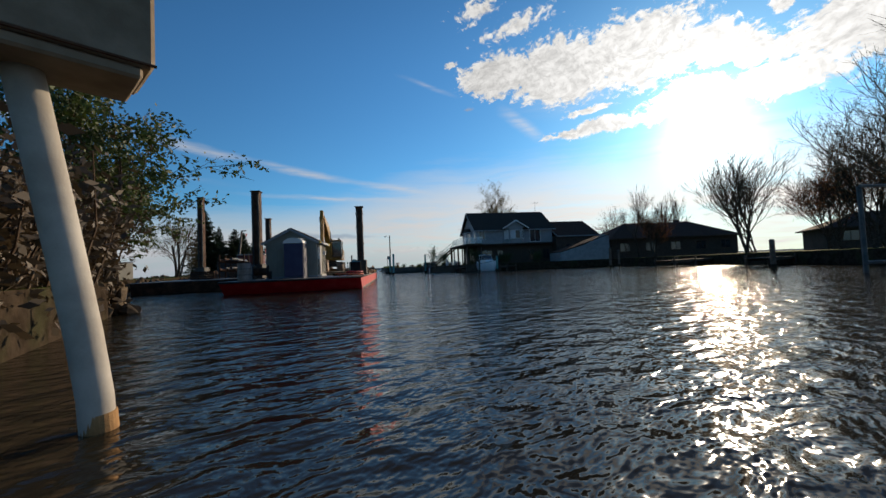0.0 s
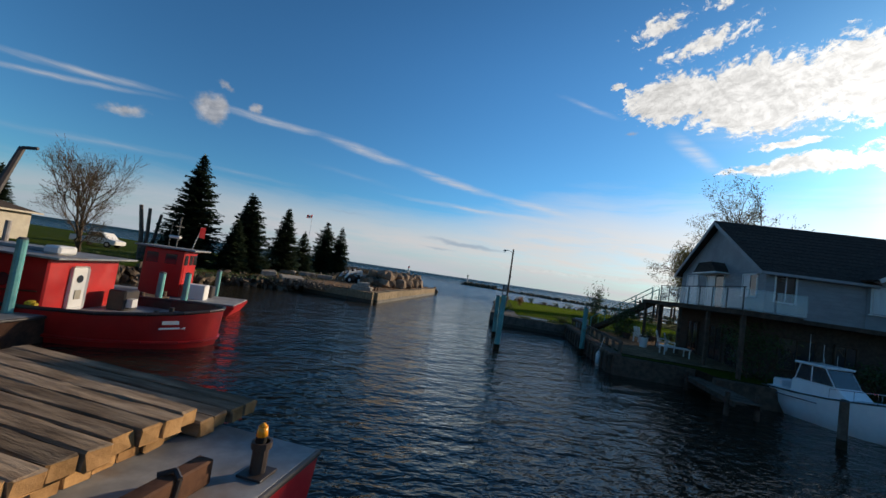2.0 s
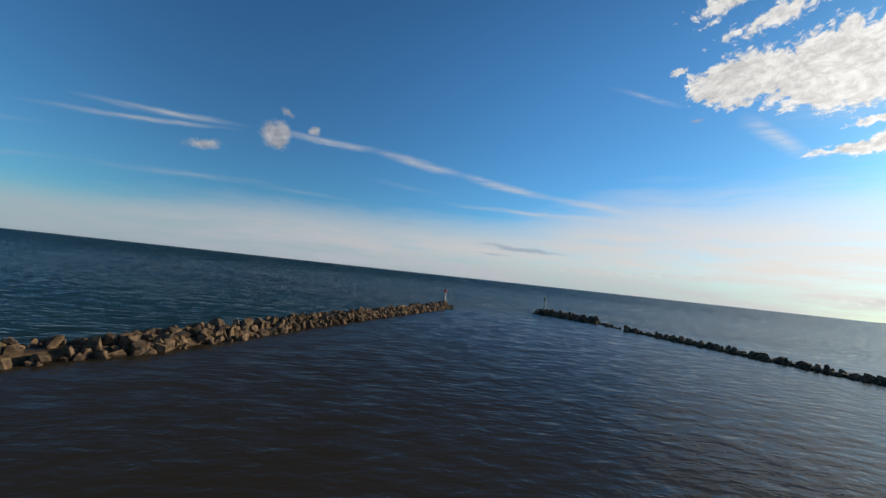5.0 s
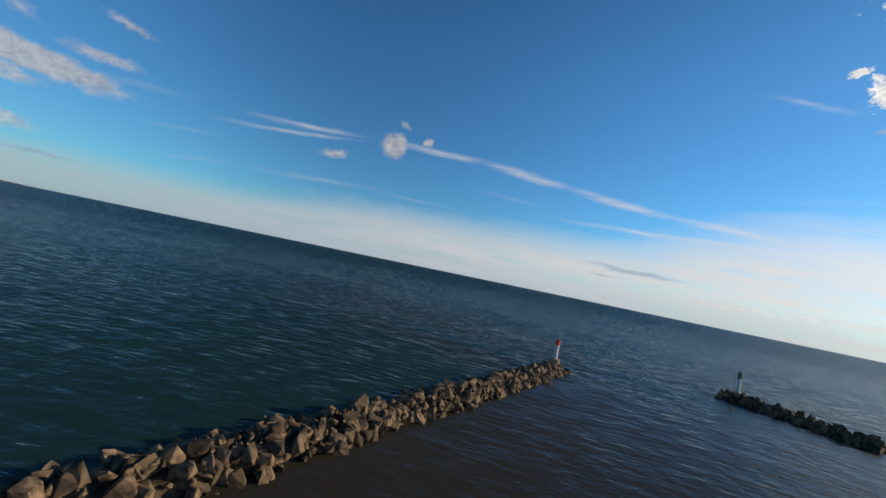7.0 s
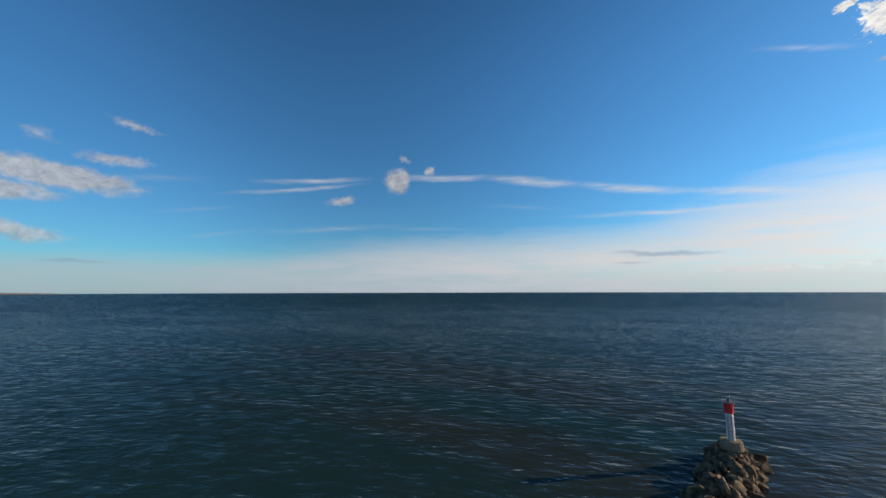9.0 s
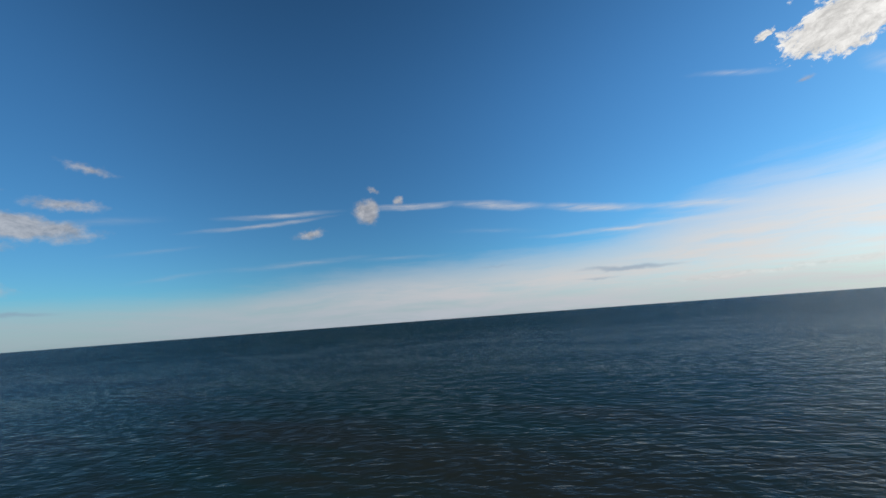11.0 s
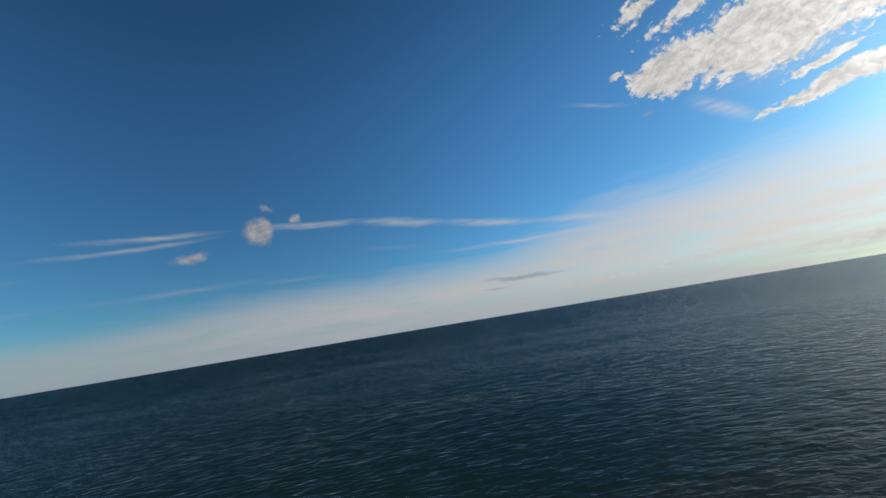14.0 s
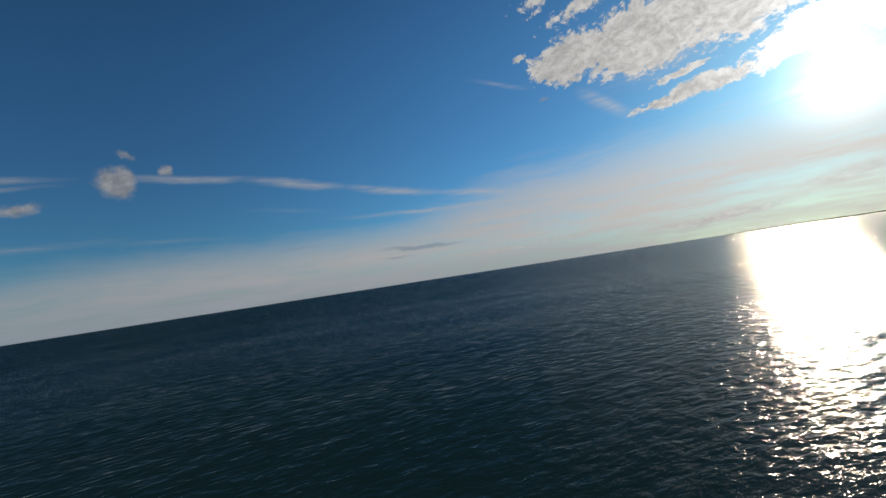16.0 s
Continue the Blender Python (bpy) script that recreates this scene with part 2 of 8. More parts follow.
def leaf(name, c1, c2, through_light=0.35):
    m = bpy.data.materials.new(name)
    m.use_nodes = True
    N = Nodes(m.node_tree)
    b = m.node_tree.nodes["Principled BSDF"]
    isle = N.add("ShaderNodeNewGeometry").outputs["Random Per Island"]
    c = N.mix(isle, rgb(*c1), rgb(*c2))
    N.put(b.inputs["Base Color"], c)
    b.inputs["Roughness"].default_value = 0.6
    t = N.add("ShaderNodeBsdfTranslucent")
    N.put(t.inputs[0], c)
    mix = N.add("ShaderNodeMixShader")
    mix.inputs[0].default_value = through_light
    m.node_tree.links.new(b.outputs[0], mix.inputs[1])
    m.node_tree.links.new(t.outputs[0], mix.inputs[2])
    m.node_tree.links.new(mix.outputs[0], m.node_tree.nodes["Material Output"].inputs[0])
    return m


LAKE_WAVE, LAKE_SWELL, CHANNEL_RIPPLE = 0.34, 0.33, 0.115  # heights in metres
LAKE_LEAN = 0.22


def make_water():
    m = bpy.data.materials.new("water")
    m.use_nodes = True
    N = Nodes(m.node_tree)
    b = m.node_tree.nodes["Principled BSDF"]
    co = N.add("ShaderNodeTexCoord").outputs["Object"]
    sep = N.add("ShaderNodeSeparateXYZ")
    N.put(sep.inputs[0], co)
    x, y = sep.outputs[0], sep.outputs[1]
    drift = N.math("MULTIPLY", N.math("SUBTRACT", N.noise(co, 0.018, 4.0, 0.6), 0.5), 70.0)
    yy = N.math("ADD", y, drift)
    inside = N.math("MULTIPLY", N.ramp(yy, 205.0, 262.0, 1.0, 0.0), N.ramp(N.math("SUBTRACT", x, N.math("MULTIPLY", y, 0.09)), -64.0, -58.0))
    plume = N.math("MULTIPLY", N.ramp(N.noise(N.mapped(co, rot=-25, scale=(0.35, 1.6, 1)), 0.02, 4.0, 0.6), 0.46, 0.62), N.ramp(y, 235.0, 330.0, 0.55, 0.0))
    harbour = N.ramp(y, 105.0, 150.0, 1.0, 0.0)
    mud = N.math("MAXIMUM", N.math("MAXIMUM", inside, N.math("MULTIPLY", plume, N.ramp(y, 180, 215))), N.math("MULTIPLY", harbour, N.ramp(x, -70.0, -45.0)))
    patch = N.noise(co, 0.05, 3.0, 0.5)
    lake = N.mix(patch, rgb(0.009, 0.030, 0.029), rgb(0.015, 0.038, 0.035))
    brown = N.mix(patch, rgb(0.026, 0.022, 0.014), rgb(0.036, 0.031, 0.021))
    body = N.mix(N.ramp(y, 30.0, 75.0), rgb(0.022, 0.019, 0.013), N.mix(mud, lake, brown))
    # wind waves on the lake with long crests, short ripples in the channel; the slopes are taken from the heights
    open_water = N.ramp(y, 60.0, 118.0)
    choppy = N.ramp(y, 14.0, 72.0, 0.30, 1.0)
    gusts = N.ramp(N.noise(N.mapped(co, rot=-25, scale=(0.6, 1.4, 1)), 0.022, 4.0, 0.6), 0.3, 0.7, 0.75, 1.25)
    sheltered = N.math("MAXIMUM", N.ramp(inside, 0.0, 1.0, 1.0, 0.5), N.ramp(y, 100.0, 125.0, 0.75, 0.0))
    lake_rise = N.math("MULTIPLY", N.math("MULTIPLY", N.math("MULTIPLY", choppy, sheltered), gusts), LAKE_WAVE)
    swell_rise = N.math("MULTIPLY", N.math("MULTIPLY", open_water, sheltered), LAKE_SWELL)
    ripple_rise = N.math("MULTIPLY", gusts, N.ramp(open_water, 0, 1, CHANNEL_RIPPLE, 0.02))

    def height(v):
        turned = N.mapped(v, rot=-24)
        waves = N.noise(N.mapped(turned, scale=(0.52, 1.0, 1)), 0.95, 4.0, 0.5, dist=0.2)
        swell = N.noise(N.mapped(turned, rot=12, scale=(0.45, 1.0, 1)), 0.26, 2.0, 0.5)
        ripple = N.noise(N.mapped(turned, rot=20, scale=(0.62, 1.0, 1)), 2.9, 4.0, 0.55, dist=0.25)
        h = N.math("MULTIPLY", waves, lake_rise)
        h = N.math("MULTIPLY_ADD", swell, swell_rise, h)
        return N.math("MULTIPLY_ADD", ripple, ripple_rise, h)

    step = 0.03
    here = height(co)
    slope_x = N.math("DIVIDE", N.math("SUBTRACT", here, height(N.vec("ADD", co, (step, 0, 0)))), step)
    slope_y = N.math("DIVIDE", N.math("SUBTRACT", here, height(N.vec("ADD", co, (0, step, 0)))), step)
    tilt = N.add("ShaderNodeCombineXYZ")
    # normals lean to darken the lake's sky reflection, more far out and in patches
    lean = N.math("MULTIPLY_ADD", N.ramp(N.noise(N.mapped(co, rot=-24, scale=(0.7, 1.0, 1)), 0.4, 3.0, 0.55), 0.3, 0.7, -1.0, 1.0), 0.09, N.ramp(N.vec("DISTANCE", co, (-50.0, 190.0, 0.0)), 60.0, 600.0, LAKE_LEAN, LAKE_LEAN + 0.14))
    lean = N.math("MULTIPLY", N.math("MULTIPLY", lean, open_water), N.ramp(inside, 0.0, 1.0, 1.0, 0.6))
    N.put(tilt.inputs[0], N.math("MULTIPLY_ADD", lean, 0.52, slope_x))
    # the 0.06 tilts channel normals the other way, to mirror brighter low sky
    N.put(tilt.inputs[1], N.math("MULTIPLY_ADD", lean, -0.85, N.math("ADD", slope_y, N.ramp(open_water, 0, 1, 0.06, 0.0))))
    tilt.inputs[2].default_value = 1.0
    n = N.add("ShaderNodeVectorMath")
    n.operation = "NORMALIZE"
    N.put(n.inputs[0], tilt.outputs[0])
    fresnel = N.add("ShaderNodeFresnel")
    fresnel.inputs["IOR"].default_value = 1.333
    N.put(fresnel.inputs["Normal"], n.outputs[0])
    mirror = N.math("MULTIPLY", fresnel.outputs[0], N.ramp(open_water, 0, 1, 1.0, 0.9))
    deep = N.add("ShaderNodeBsdfDiffuse")
    N.put(deep.inputs["Color"], body)
    shine = N.add("ShaderNodeBsdfGlossy")
    shine.inputs["Roughness"].default_value = 0.09
    N.put(shine.inputs["Normal"], n.outputs[0])
    mix = N.add("ShaderNodeMixShader")
    N.put(mix.inputs[0], mirror)
    m.node_tree.links.new(deep.outputs[0], mix.inputs[1])
    m.node_tree.links.new(shine.outputs[0], mix.inputs[2])
    m.node_tree.links.new(mix.outputs[0], m.node_tree.nodes["Material Output"].inputs[0])
    m.node_tree.nodes.remove(b)
    return m


M = {}


def material_set():
    M["water"] = make_water()
    M["grass"] = surface("grass", spec=0.1, c1=(0.026, 0.046, 0.004), c2=(0.055, 0.078, 0.006), scale=9.0, rough=0.95, bump=0.05, bump_scale=30, stain=(0.055, 0.060, 0.016), stain_amount=0.6, stain_scale=0.25)
    M["dirt"] = surface("dirt", (0.17, 0.100, 0.055), (0.30, 0.195, 0.115), 2.5, 0.95, spec=0.15, bump=0.09, bump_scale=3, stain=(0.085, 0.055, 0.035), stain_amount=0.8, stain_scale=0.35)
    M["soil"] = surface("soil", (0.024, 0.017, 0.011), (0.055, 0.040, 0.027), 3.0, 0.95, spec=0.1, bump=0.05, bump_scale=8, stain=(0.04, 0.05, 0.02), stain_amount=0.6)
    M["concrete"] = surface("concrete", (0.19, 0.145, 0.09), (0.28, 0.222, 0.145), 4.0, 0.85, bump=0.012, bump_scale=12, stain=(0.15, 0.125, 0.09), stain_amount=0.7, stain_scale=0.5)
    M["pale_stone"] = surface("pale_stone", (0.27, 0.245, 0.21), (0.40, 0.37, 0.32), 5.0, 0.85, bump=0.02, bump_scale=7, stain=(0.2, 0.17, 0.13))
    # stained concrete with the shade east of the channel put into its colour
    M["old_concrete"] = surface("old_concrete", (0.085, 0.075, 0.062), (0.145, 0.13, 0.11), 4.0, 0.85, bump=0.012, bump_scale=12, stain=(0.05, 0.045, 0.035), stain_amount=0.7, stain_scale=0.6)
    M["quarry_rock"] = surface("quarry_rock", (0.15, 0.105, 0.070), (0.30, 0.225, 0.16), 1.8, 0.85, bump=0.06, bump_scale=3, stain=(0.09, 0.075, 0.06), stain_amount=0.8, stain_scale=0.9, vary=0.3)
    M["wet_concrete"] = surface("wet_concrete", (0.022, 0.019, 0.013), (0.05, 0.042, 0.028), 4.0, 0.5, bump=0.01, bump_scale=10, stain=(0.018, 0.022, 0.010), stain_amount=0.7, stain_scale=1.2)
    M["gravel"] = surface("gravel", (0.12, 0.105, 0.085), (0.24, 0.21, 0.175), 3.0, 0.9, vary=0.3)
    M["rock"] = surface("rock", (0.085, 0.064, 0.047), (0.25, 0.19, 0.135), 2.2, 0.85, bump=0.05, bump_scale=4, stain=(0.05, 0.043, 0.036), stain_amount=0.85, stain_scale=0.7, vary=0.5)
    M["rock_dark"] = surface("rock_dark", (0.030, 0.023, 0.016), (0.165, 0.118, 0.072), 2.2, 0.85, bump=0.05, bump_scale=4, stain=(0.028, 0.025, 0.022), stain_amount=0.8, vary=0.5)
    M["red_hull"] = surface("red_hull", (0.40, 0.007, 0.012), (0.52, 0.012, 0.018), 1.6, 0.5, spec=0.3, bump=0.006, bump_scale=1.2, stain=(0.50, 0.10, 0.09), stain_amount=0.35, stain_scale=1.6)
    M["red_paint"] = surface("red_paint", (0.36, 0.010, 0.010), (0.46, 0.016, 0.014), 1.2, 0.4, stain=(0.34, 0.02, 0.016), stain_amount=0.5, stain_scale=1.5)
    M["deck_steel"] = surface("deck_steel", (0.20, 0.205, 0.205), (0.30, 0.30, 0.295), 3.0, 0.55, bump=0.004, stain=(0.16, 0.11, 0.08), stain_amount=0.75, stain_scale=0.8)
    M["black_steel"] = surface("black_steel", (0.018, 0.017, 0.017), (0.035, 0.03, 0.028), 4.0, 0.5, stain=(0.08, 0.04, 0.022), stain_amount=0.5)
    M["rust"] = surface("rust", (0.042, 0.022, 0.015), (0.105, 0.052, 0.030), 3.0, 0.75, bump=0.008, bump_scale=9, stain=(0.028, 0.022, 0.02), stain_amount=0.7, stain_scale=1.2)
    M["timber"] = surface("timber", (0.150, 0.105, 0.068), (0.330, 0.250, 0.170), 2.6, 0.88, bump=0.03, bump_scale=6, stain=(0.060, 0.042, 0.028), stain_amount=0.85, stain_scale=0.8, vary=0.38, stretch=(0.35, 2.4, 2.4))
    M["timber_end"] = surface("timber_end", (0.24, 0.135, 0.055), (0.42, 0.25, 0.11), 3.5, 0.85, bump=0.02, stain=(0.22, 0.12, 0.06), vary=0.2)
    M["worn_steel"] = surface("worn_steel", (0.16, 0.085, 0.04), (0.27, 0.15, 0.07), 3.0, 0.6, bump=0.006, stain=(0.09, 0.055, 0.035), stain_amount=0.8, stain_scale=2.0)
    M["lumber"] = surface("lumber", (0.42, 0.30, 0.15), (0.56, 0.42, 0.23), 4.0, 0.8, stain=(0.3, 0.2, 0.1), stretch=(1, 0.3, 1), vary=0.2)
    M["old_wood"] = surface("old_wood", (0.09, 0.065, 0.05), (0.17, 0.13, 0.10), 3.0, 0.9, bump=0.01, stain=(0.05, 0.04, 0.03), vary=0.2)
    M["yellow"] = surface("yellow", (0.25, 0.128, 0.018), (0.33, 0.178, 0.028), 1.5, 0.55, bump=0.003, spec=0.3, stain=(0.10, 0.058, 0.025), stain_amount=0.8, stain_scale=2.2)
    M["yellow_bright"] = surface("yellow_bright", (0.70, 0.45, 0.02), (0.78, 0.5, 0.03), 3.0, 0.4)
    M["steel"] = surface("steel", (0.35, 0.35, 0.35), (0.5, 0.5, 0.5), 3.0, 0.35, metal=0.8, stain=(0.2, 0.15, 0.1))
    M["chrome"] = surface("chrome", (0.6, 0.6, 0.6), (0.7, 0.7, 0.7), 3.0, 0.15, metal=1.0)
    M["track"] = surface("track", (0.14, 0.12, 0.10), (0.24, 0.20, 0.155), 4.0, 0.8, bump=0.01, stain=(0.09, 0.07, 0.05), stain_amount=0.8)
    M["rubber"] = surface("rubber", (0.012, 0.012, 0.012), (0.025, 0.024, 0.023), 6.0, 0.7)
    M["siding"] = surface("siding", (0.23, 0.222, 0.185), (0.29, 0.28, 0.235), 2.0, 0.6, stain=(0.22, 0.20, 0.165), stain_amount=0.5, stain_scale=1.0)
    M["white"] = surface("white", (0.62, 0.62, 0.60), (0.72, 0.72, 0.70), 2.0, 0.45, stain=(0.6, 0.58, 0.53), stain_amount=0.4)
    M["gelcoat"] = surface("gelcoat", (0.78, 0.79, 0.80), (0.84, 0.84, 0.84), 2.0, 0.22, stain=(0.66, 0.65, 0.62), stain_amount=0.35)
    M["cream"] = surface("cream", (0.33, 0.30, 0.23), (0.40, 0.36, 0.28), 2.0, 0.6, stain=(0.42, 0.36, 0.27), stain_amount=0.5)
    M["shingle"] = surface("shingle", (0.042, 0.035, 0.031), (0.085, 0.070, 0.060), 7.0, 0.9, bump=0.015, bump_scale=6, stain=(0.05, 0.042, 0.036), stain_amount=0.5, stretch=(1, 1, 3))
    M["brown_roof"] = surface("brown_roof", (0.055, 0.035, 0.028), (0.10, 0.062, 0.05), 6.0, 0.9, bump=0.015)
    M["house_wall"] = surface("house_wall", (0.235, 0.245, 0.255), (0.29, 0.30, 0.31), 1.5, 0.6, stain=(0.18, 0.19, 0.20), stain_amount=0.4)
    M["house_trim"] = surface("house_trim", (0.24, 0.255, 0.27), (0.30, 0.315, 0.33), 2.0, 0.5, stain=(0.3, 0.3, 0.3), stain_amount=0.4)
    M["house_base"] = surface("house_base", (0.055, 0.042, 0.034), (0.095, 0.072, 0.056), 6.0, 0.85, bump=0.01, stain=(0.07, 0.05, 0.04))
    M["dark_wood"] = surface("dark_wood", (0.060, 0.042, 0.031), (0.115, 0.082, 0.060), 4.0, 0.8, vary=0.2, stain=(0.035, 0.028, 0.022), stain_amount=0.7, stain_scale=0.7)
    M["teal"] = surface("teal", (0.10, 0.30, 0.29), (0.17, 0.40, 0.38), 3.0, 0.7, stain=(0.10, 0.12, 0.10), stain_amount=0.7, stain_scale=1.5, vary=0.15)
    M["navy"] = surface("navy", (0.016, 0.024, 0.075), (0.028, 0.038, 0.10), 2.0, 0.45, vary=0.0)
    M["potty_grey"] = surface("potty_grey", (0.05, 0.056, 0.08), (0.075, 0.082, 0.115), 2.0, 0.5)
    M["pole_grey"] = surface("pole_grey", (0.045, 0.05, 0.05), (0.08, 0.085, 0.085), 3.0, 0.6)
    M["dark_red"] = surface("dark_red", (0.085, 0.010, 0.008), (0.14, 0.016, 0.013), 2.0, 0.5, stain=(0.06, 0.03, 0.02), stain_amount=0.6)
    M["sheet"] = surface("sheet", (0.22, 0.235, 0.25), (0.29, 0.305, 0.32), 2.0, 0.6, stain=(0.25, 0.25, 0.24))
    M["post_paint"] = surface("post_paint", (0.36, 0.33, 0.28), (0.48, 0.45, 0.39), 3.0, 0.7, bump=0.006, stain=(0.30, 0.25, 0.18), stain_amount=0.6)
    M["canopy"] = surface("canopy", (0.20, 0.155, 0.105), (0.29, 0.235, 0.165), 3.0, 0.8, bump=0.006, stain=(0.10, 0.07, 0.042), stain_amount=0.7)
    M["bark"] = surface("bark", (0.045, 0.033, 0.025), (0.10, 0.078, 0.06), 8.0, 0.95, bump=0.02)
    M["pale_bark"] = surface("pale_bark", (0.20, 0.18, 0.15), (0.33, 0.30, 0.26), 6.0, 0.9, bump=0.01, stain=(0.05, 0.04, 0.035))
    M["dead_wood"] = surface("dead_wood", (0.12, 0.10, 0.085), (0.20, 0.17, 0.14), 5.0, 0.95, bump=0.02)
    M["twig"] = surface("twig", (0.060, 0.042, 0.030), (0.11, 0.08, 0.055), 5.0, 0.95)
    M["spruce"] = leaf("spruce", (0.010, 0.026, 0.010), (0.030, 0.055, 0.020), 0.15)
    M["birch_leaf"] = leaf("birch_leaf", (0.03, 0.055, 0.010), (0.075, 0.10, 0.020), 0.3)
    M["willow_leaf"] = leaf("willow_leaf", (0.085, 0.095, 0.016), (0.16, 0.155, 0.035), 0.45)
    M["bud"] = leaf("bud", (0.06, 0.055, 0.022), (0.12, 0.095, 0.035), 0.4)
    M["shrub"] = leaf("shrub", (0.02, 0.05, 0.012), (0.06, 0.10, 0.02), 0.3)
    M["bright_leaf"] = leaf("bright_leaf", (0.07, 0.13, 0.015), (0.17, 0.23, 0.03), 0.4)
    M["lawn_blade"] = leaf("lawn_blade", (0.052, 0.095, 0.004), (0.105, 0.155, 0.008), 0.6)
    M["reed"] = leaf("reed", (0.045, 0.032, 0.017), (0.10, 0.07, 0.038), 0.2)
    M["orange_leaf"] = leaf("orange_leaf", (0.17, 0.06, 0.02), (0.28, 0.11, 0.03), 0.4)
    M["window"] = surface("window", (0.02, 0.024, 0.028), (0.03, 0.034, 0.04), 1.0, 0.06, spec=0.9)
    M["curtain"] = surface("curtain", (0.50, 0.52, 0.53), (0.62, 0.63, 0.63), 1.0, 0.3, stretch=(6, 6, 0.5))
    M["clear"] = glass("clear", (0.75, 0.92, 0.90), 0.03, 0.22)
    M["tinted"] = glass("tinted", (0.05, 0.06, 0.07), 0.03, 0.72)
    M["teal_machine"] = surface("teal_machine", (0.07, 0.20, 0.22), (0.11, 0.26, 0.28), 3.0, 0.45, stain=(0.10, 0.09, 0.07))
    M["orange_hose"] = surface("orange_hose", (0.45, 0.075, 0.02), (0.55, 0.11, 0.03), 4.0, 0.5)
    M["amber"] = surface("amber", (0.75, 0.26, 0.01), (0.85, 0.34, 0.02), 3.0, 0.25)
    M["light_red"] = surface("light_red", (0.55, 0.012, 0.016), (0.62, 0.02, 0.022), 2.0, 0.4)
    M["light_green"] = surface("light_green", (0.012, 0.10, 0.05), (0.02, 0.13, 0.065), 2.0, 0.4)
    M["far_land"] = surface("far_land", (0.16, 0.13, 0.12), (0.20, 0.165, 0.15), 0.01, 0.95)


material_set()


# ---- mesh helpers ----
def finish(name, bm, material, smooth=False):
    me = bpy.data.meshes.new(name)
    bm.to_mesh(me)
    bm.free()
    mats = material if isinstance(material, (list, tuple)) else [material]
    for m in mats:
        me.materials.append(M[m])
    if smooth:
        me.shade_smooth()
    return me


def thing(name, m, label, category, group="", kind=""):
    ob = new(name)
    ob.empty_display_size = 0.3
    ob.matrix_basis = m
    return tagged(ob, label, category, group, kind)


def part(name, bm, material, parent, label="", smooth=False):
    ob = new(name, finish(name, bm, material, smooth))
    ob.parent = parent
    return tagged(ob, label)


def solid(name, bm, material, label="", category="", group="", kind="", m=None, smooth=False):
    ob = new(name, finish(name, bm, material, smooth))
    if m is not None:
        ob.matrix_basis = m
    return tagged(ob, label, category, group, kind)


def share(name, mesh, parent, m, label=""):
    ob = new(name, mesh)
    ob.parent = parent
    ob.matrix_basis = m
    return tagged(ob, label)


def box(bm, size, at, rot=(0, 0, 0), bevel=0.0, mat=0):
    r = bmesh.ops.create_cube(bm, size=1.0)
    vs = r["verts"]
    bmesh.ops.scale(bm, vec=size, verts=vs)
    fs = list({f for v in vs for f in v.link_faces})
    if bevel:
        es = list({e for v in vs for e in v.link_edges})
        got = bmesh.ops.bevel(bm, geom=es, offset=bevel, segments=1, affect="EDGES")
        fs = list({f for f in got["faces"]} | {f for f in fs if f.is_valid})
        vs = list({v for f in fs for v in f.verts})
    for f in fs:
        if f.is_valid:
            f.material_index = mat
    bmesh.ops.transform(bm, matrix=pose(*at, *rot), verts=vs)
    return bm


def rod(bm, a, b, r, r2=None, seg=8, mat=0):
    a, b = Vector(a), Vector(b)
    d = b - a
    got = bmesh.ops.create_cone(bm, cap_ends=True, segments=seg, radius1=r, radius2=r if r2 is None else r2, depth=d.length)
    m = Matrix.Translation((a + b) / 2) @ d.to_track_quat("Z", "Y").to_matrix().to_4x4()
    bmesh.ops.transform(bm, matrix=m, verts=got["verts"])
    for f in {f for v in got["verts"] for f in v.link_faces}:
        f.material_index = mat
    return bm


def plate(bm, outline, thick, m=None, mat=0):
    """A flat outline in x and y, made thick along z."""
    vs = [bm.verts.new((x, y, 0)) for x, y in outline]
    f = bm.faces.new(vs)
    got = bmesh.ops.extrude_face_region(bm, geom=[f])
    up = [g for g in got["geom"] if isinstance(g, bmesh.types.BMVert)]
    bmesh.ops.translate(bm, vec=(0, 0, thick), verts=up)
    allv = vs + up
    if m is not None:
        bmesh.ops.transform(bm, matrix=m, verts=allv)
    fs = list({f for v in allv for f in v.link_faces})
    bmesh.ops.recalc_face_normals(bm, faces=fs)
    for f in fs:
        f.material_index = mat
    return bm


SIDE = Matrix(((1, 0, 0, 0), (0, 0, -1, 0), (0, 1, 0, 0), (0, 0, 0, 1)))  # outline x,y -> x,z ; thick towards -y
CROSS = Matrix(((0, 0, 1, 0), (1, 0, 0, 0), (0, 1, 0, 0), (0, 0, 0, 1)))  # outline x,y -> y,z ; thick towards +x


def tube(bm, pts, r, seg=6, mat=0):
    for a, b in zip(pts, pts[1:]):
        rod(bm, a, b, r, None, seg, mat)
    return bm


def sweep(bm, pts, r, seg=12):
    """One smooth round bar along a bent line."""
    pts = [Vector(p) for p in pts]
    loops = []
    for k, p in enumerate(pts):
        d = (pts[min(k + 1, len(pts) - 1)] - pts[max(k - 1, 0)]).normalized()
        u = d.cross(Vector((0, 1, 0.001))).normalized()
        w = d.cross(u)
        loops.append([bm.verts.new(p + (u * math.cos(2 * math.pi * i / seg) + w * math.sin(2 * math.pi * i / seg)) * r) for i in range(seg)])
    for a, b in zip(loops, loops[1:]):
        for i in range(seg):
            bm.faces.new((a[i], a[(i + 1) % seg], b[(i + 1) % seg], b[i]))
    bm.faces.new(loops[0][::-1])
    bm.faces.new(loops[-1])
    return bm


def B():
    return bmesh.new()


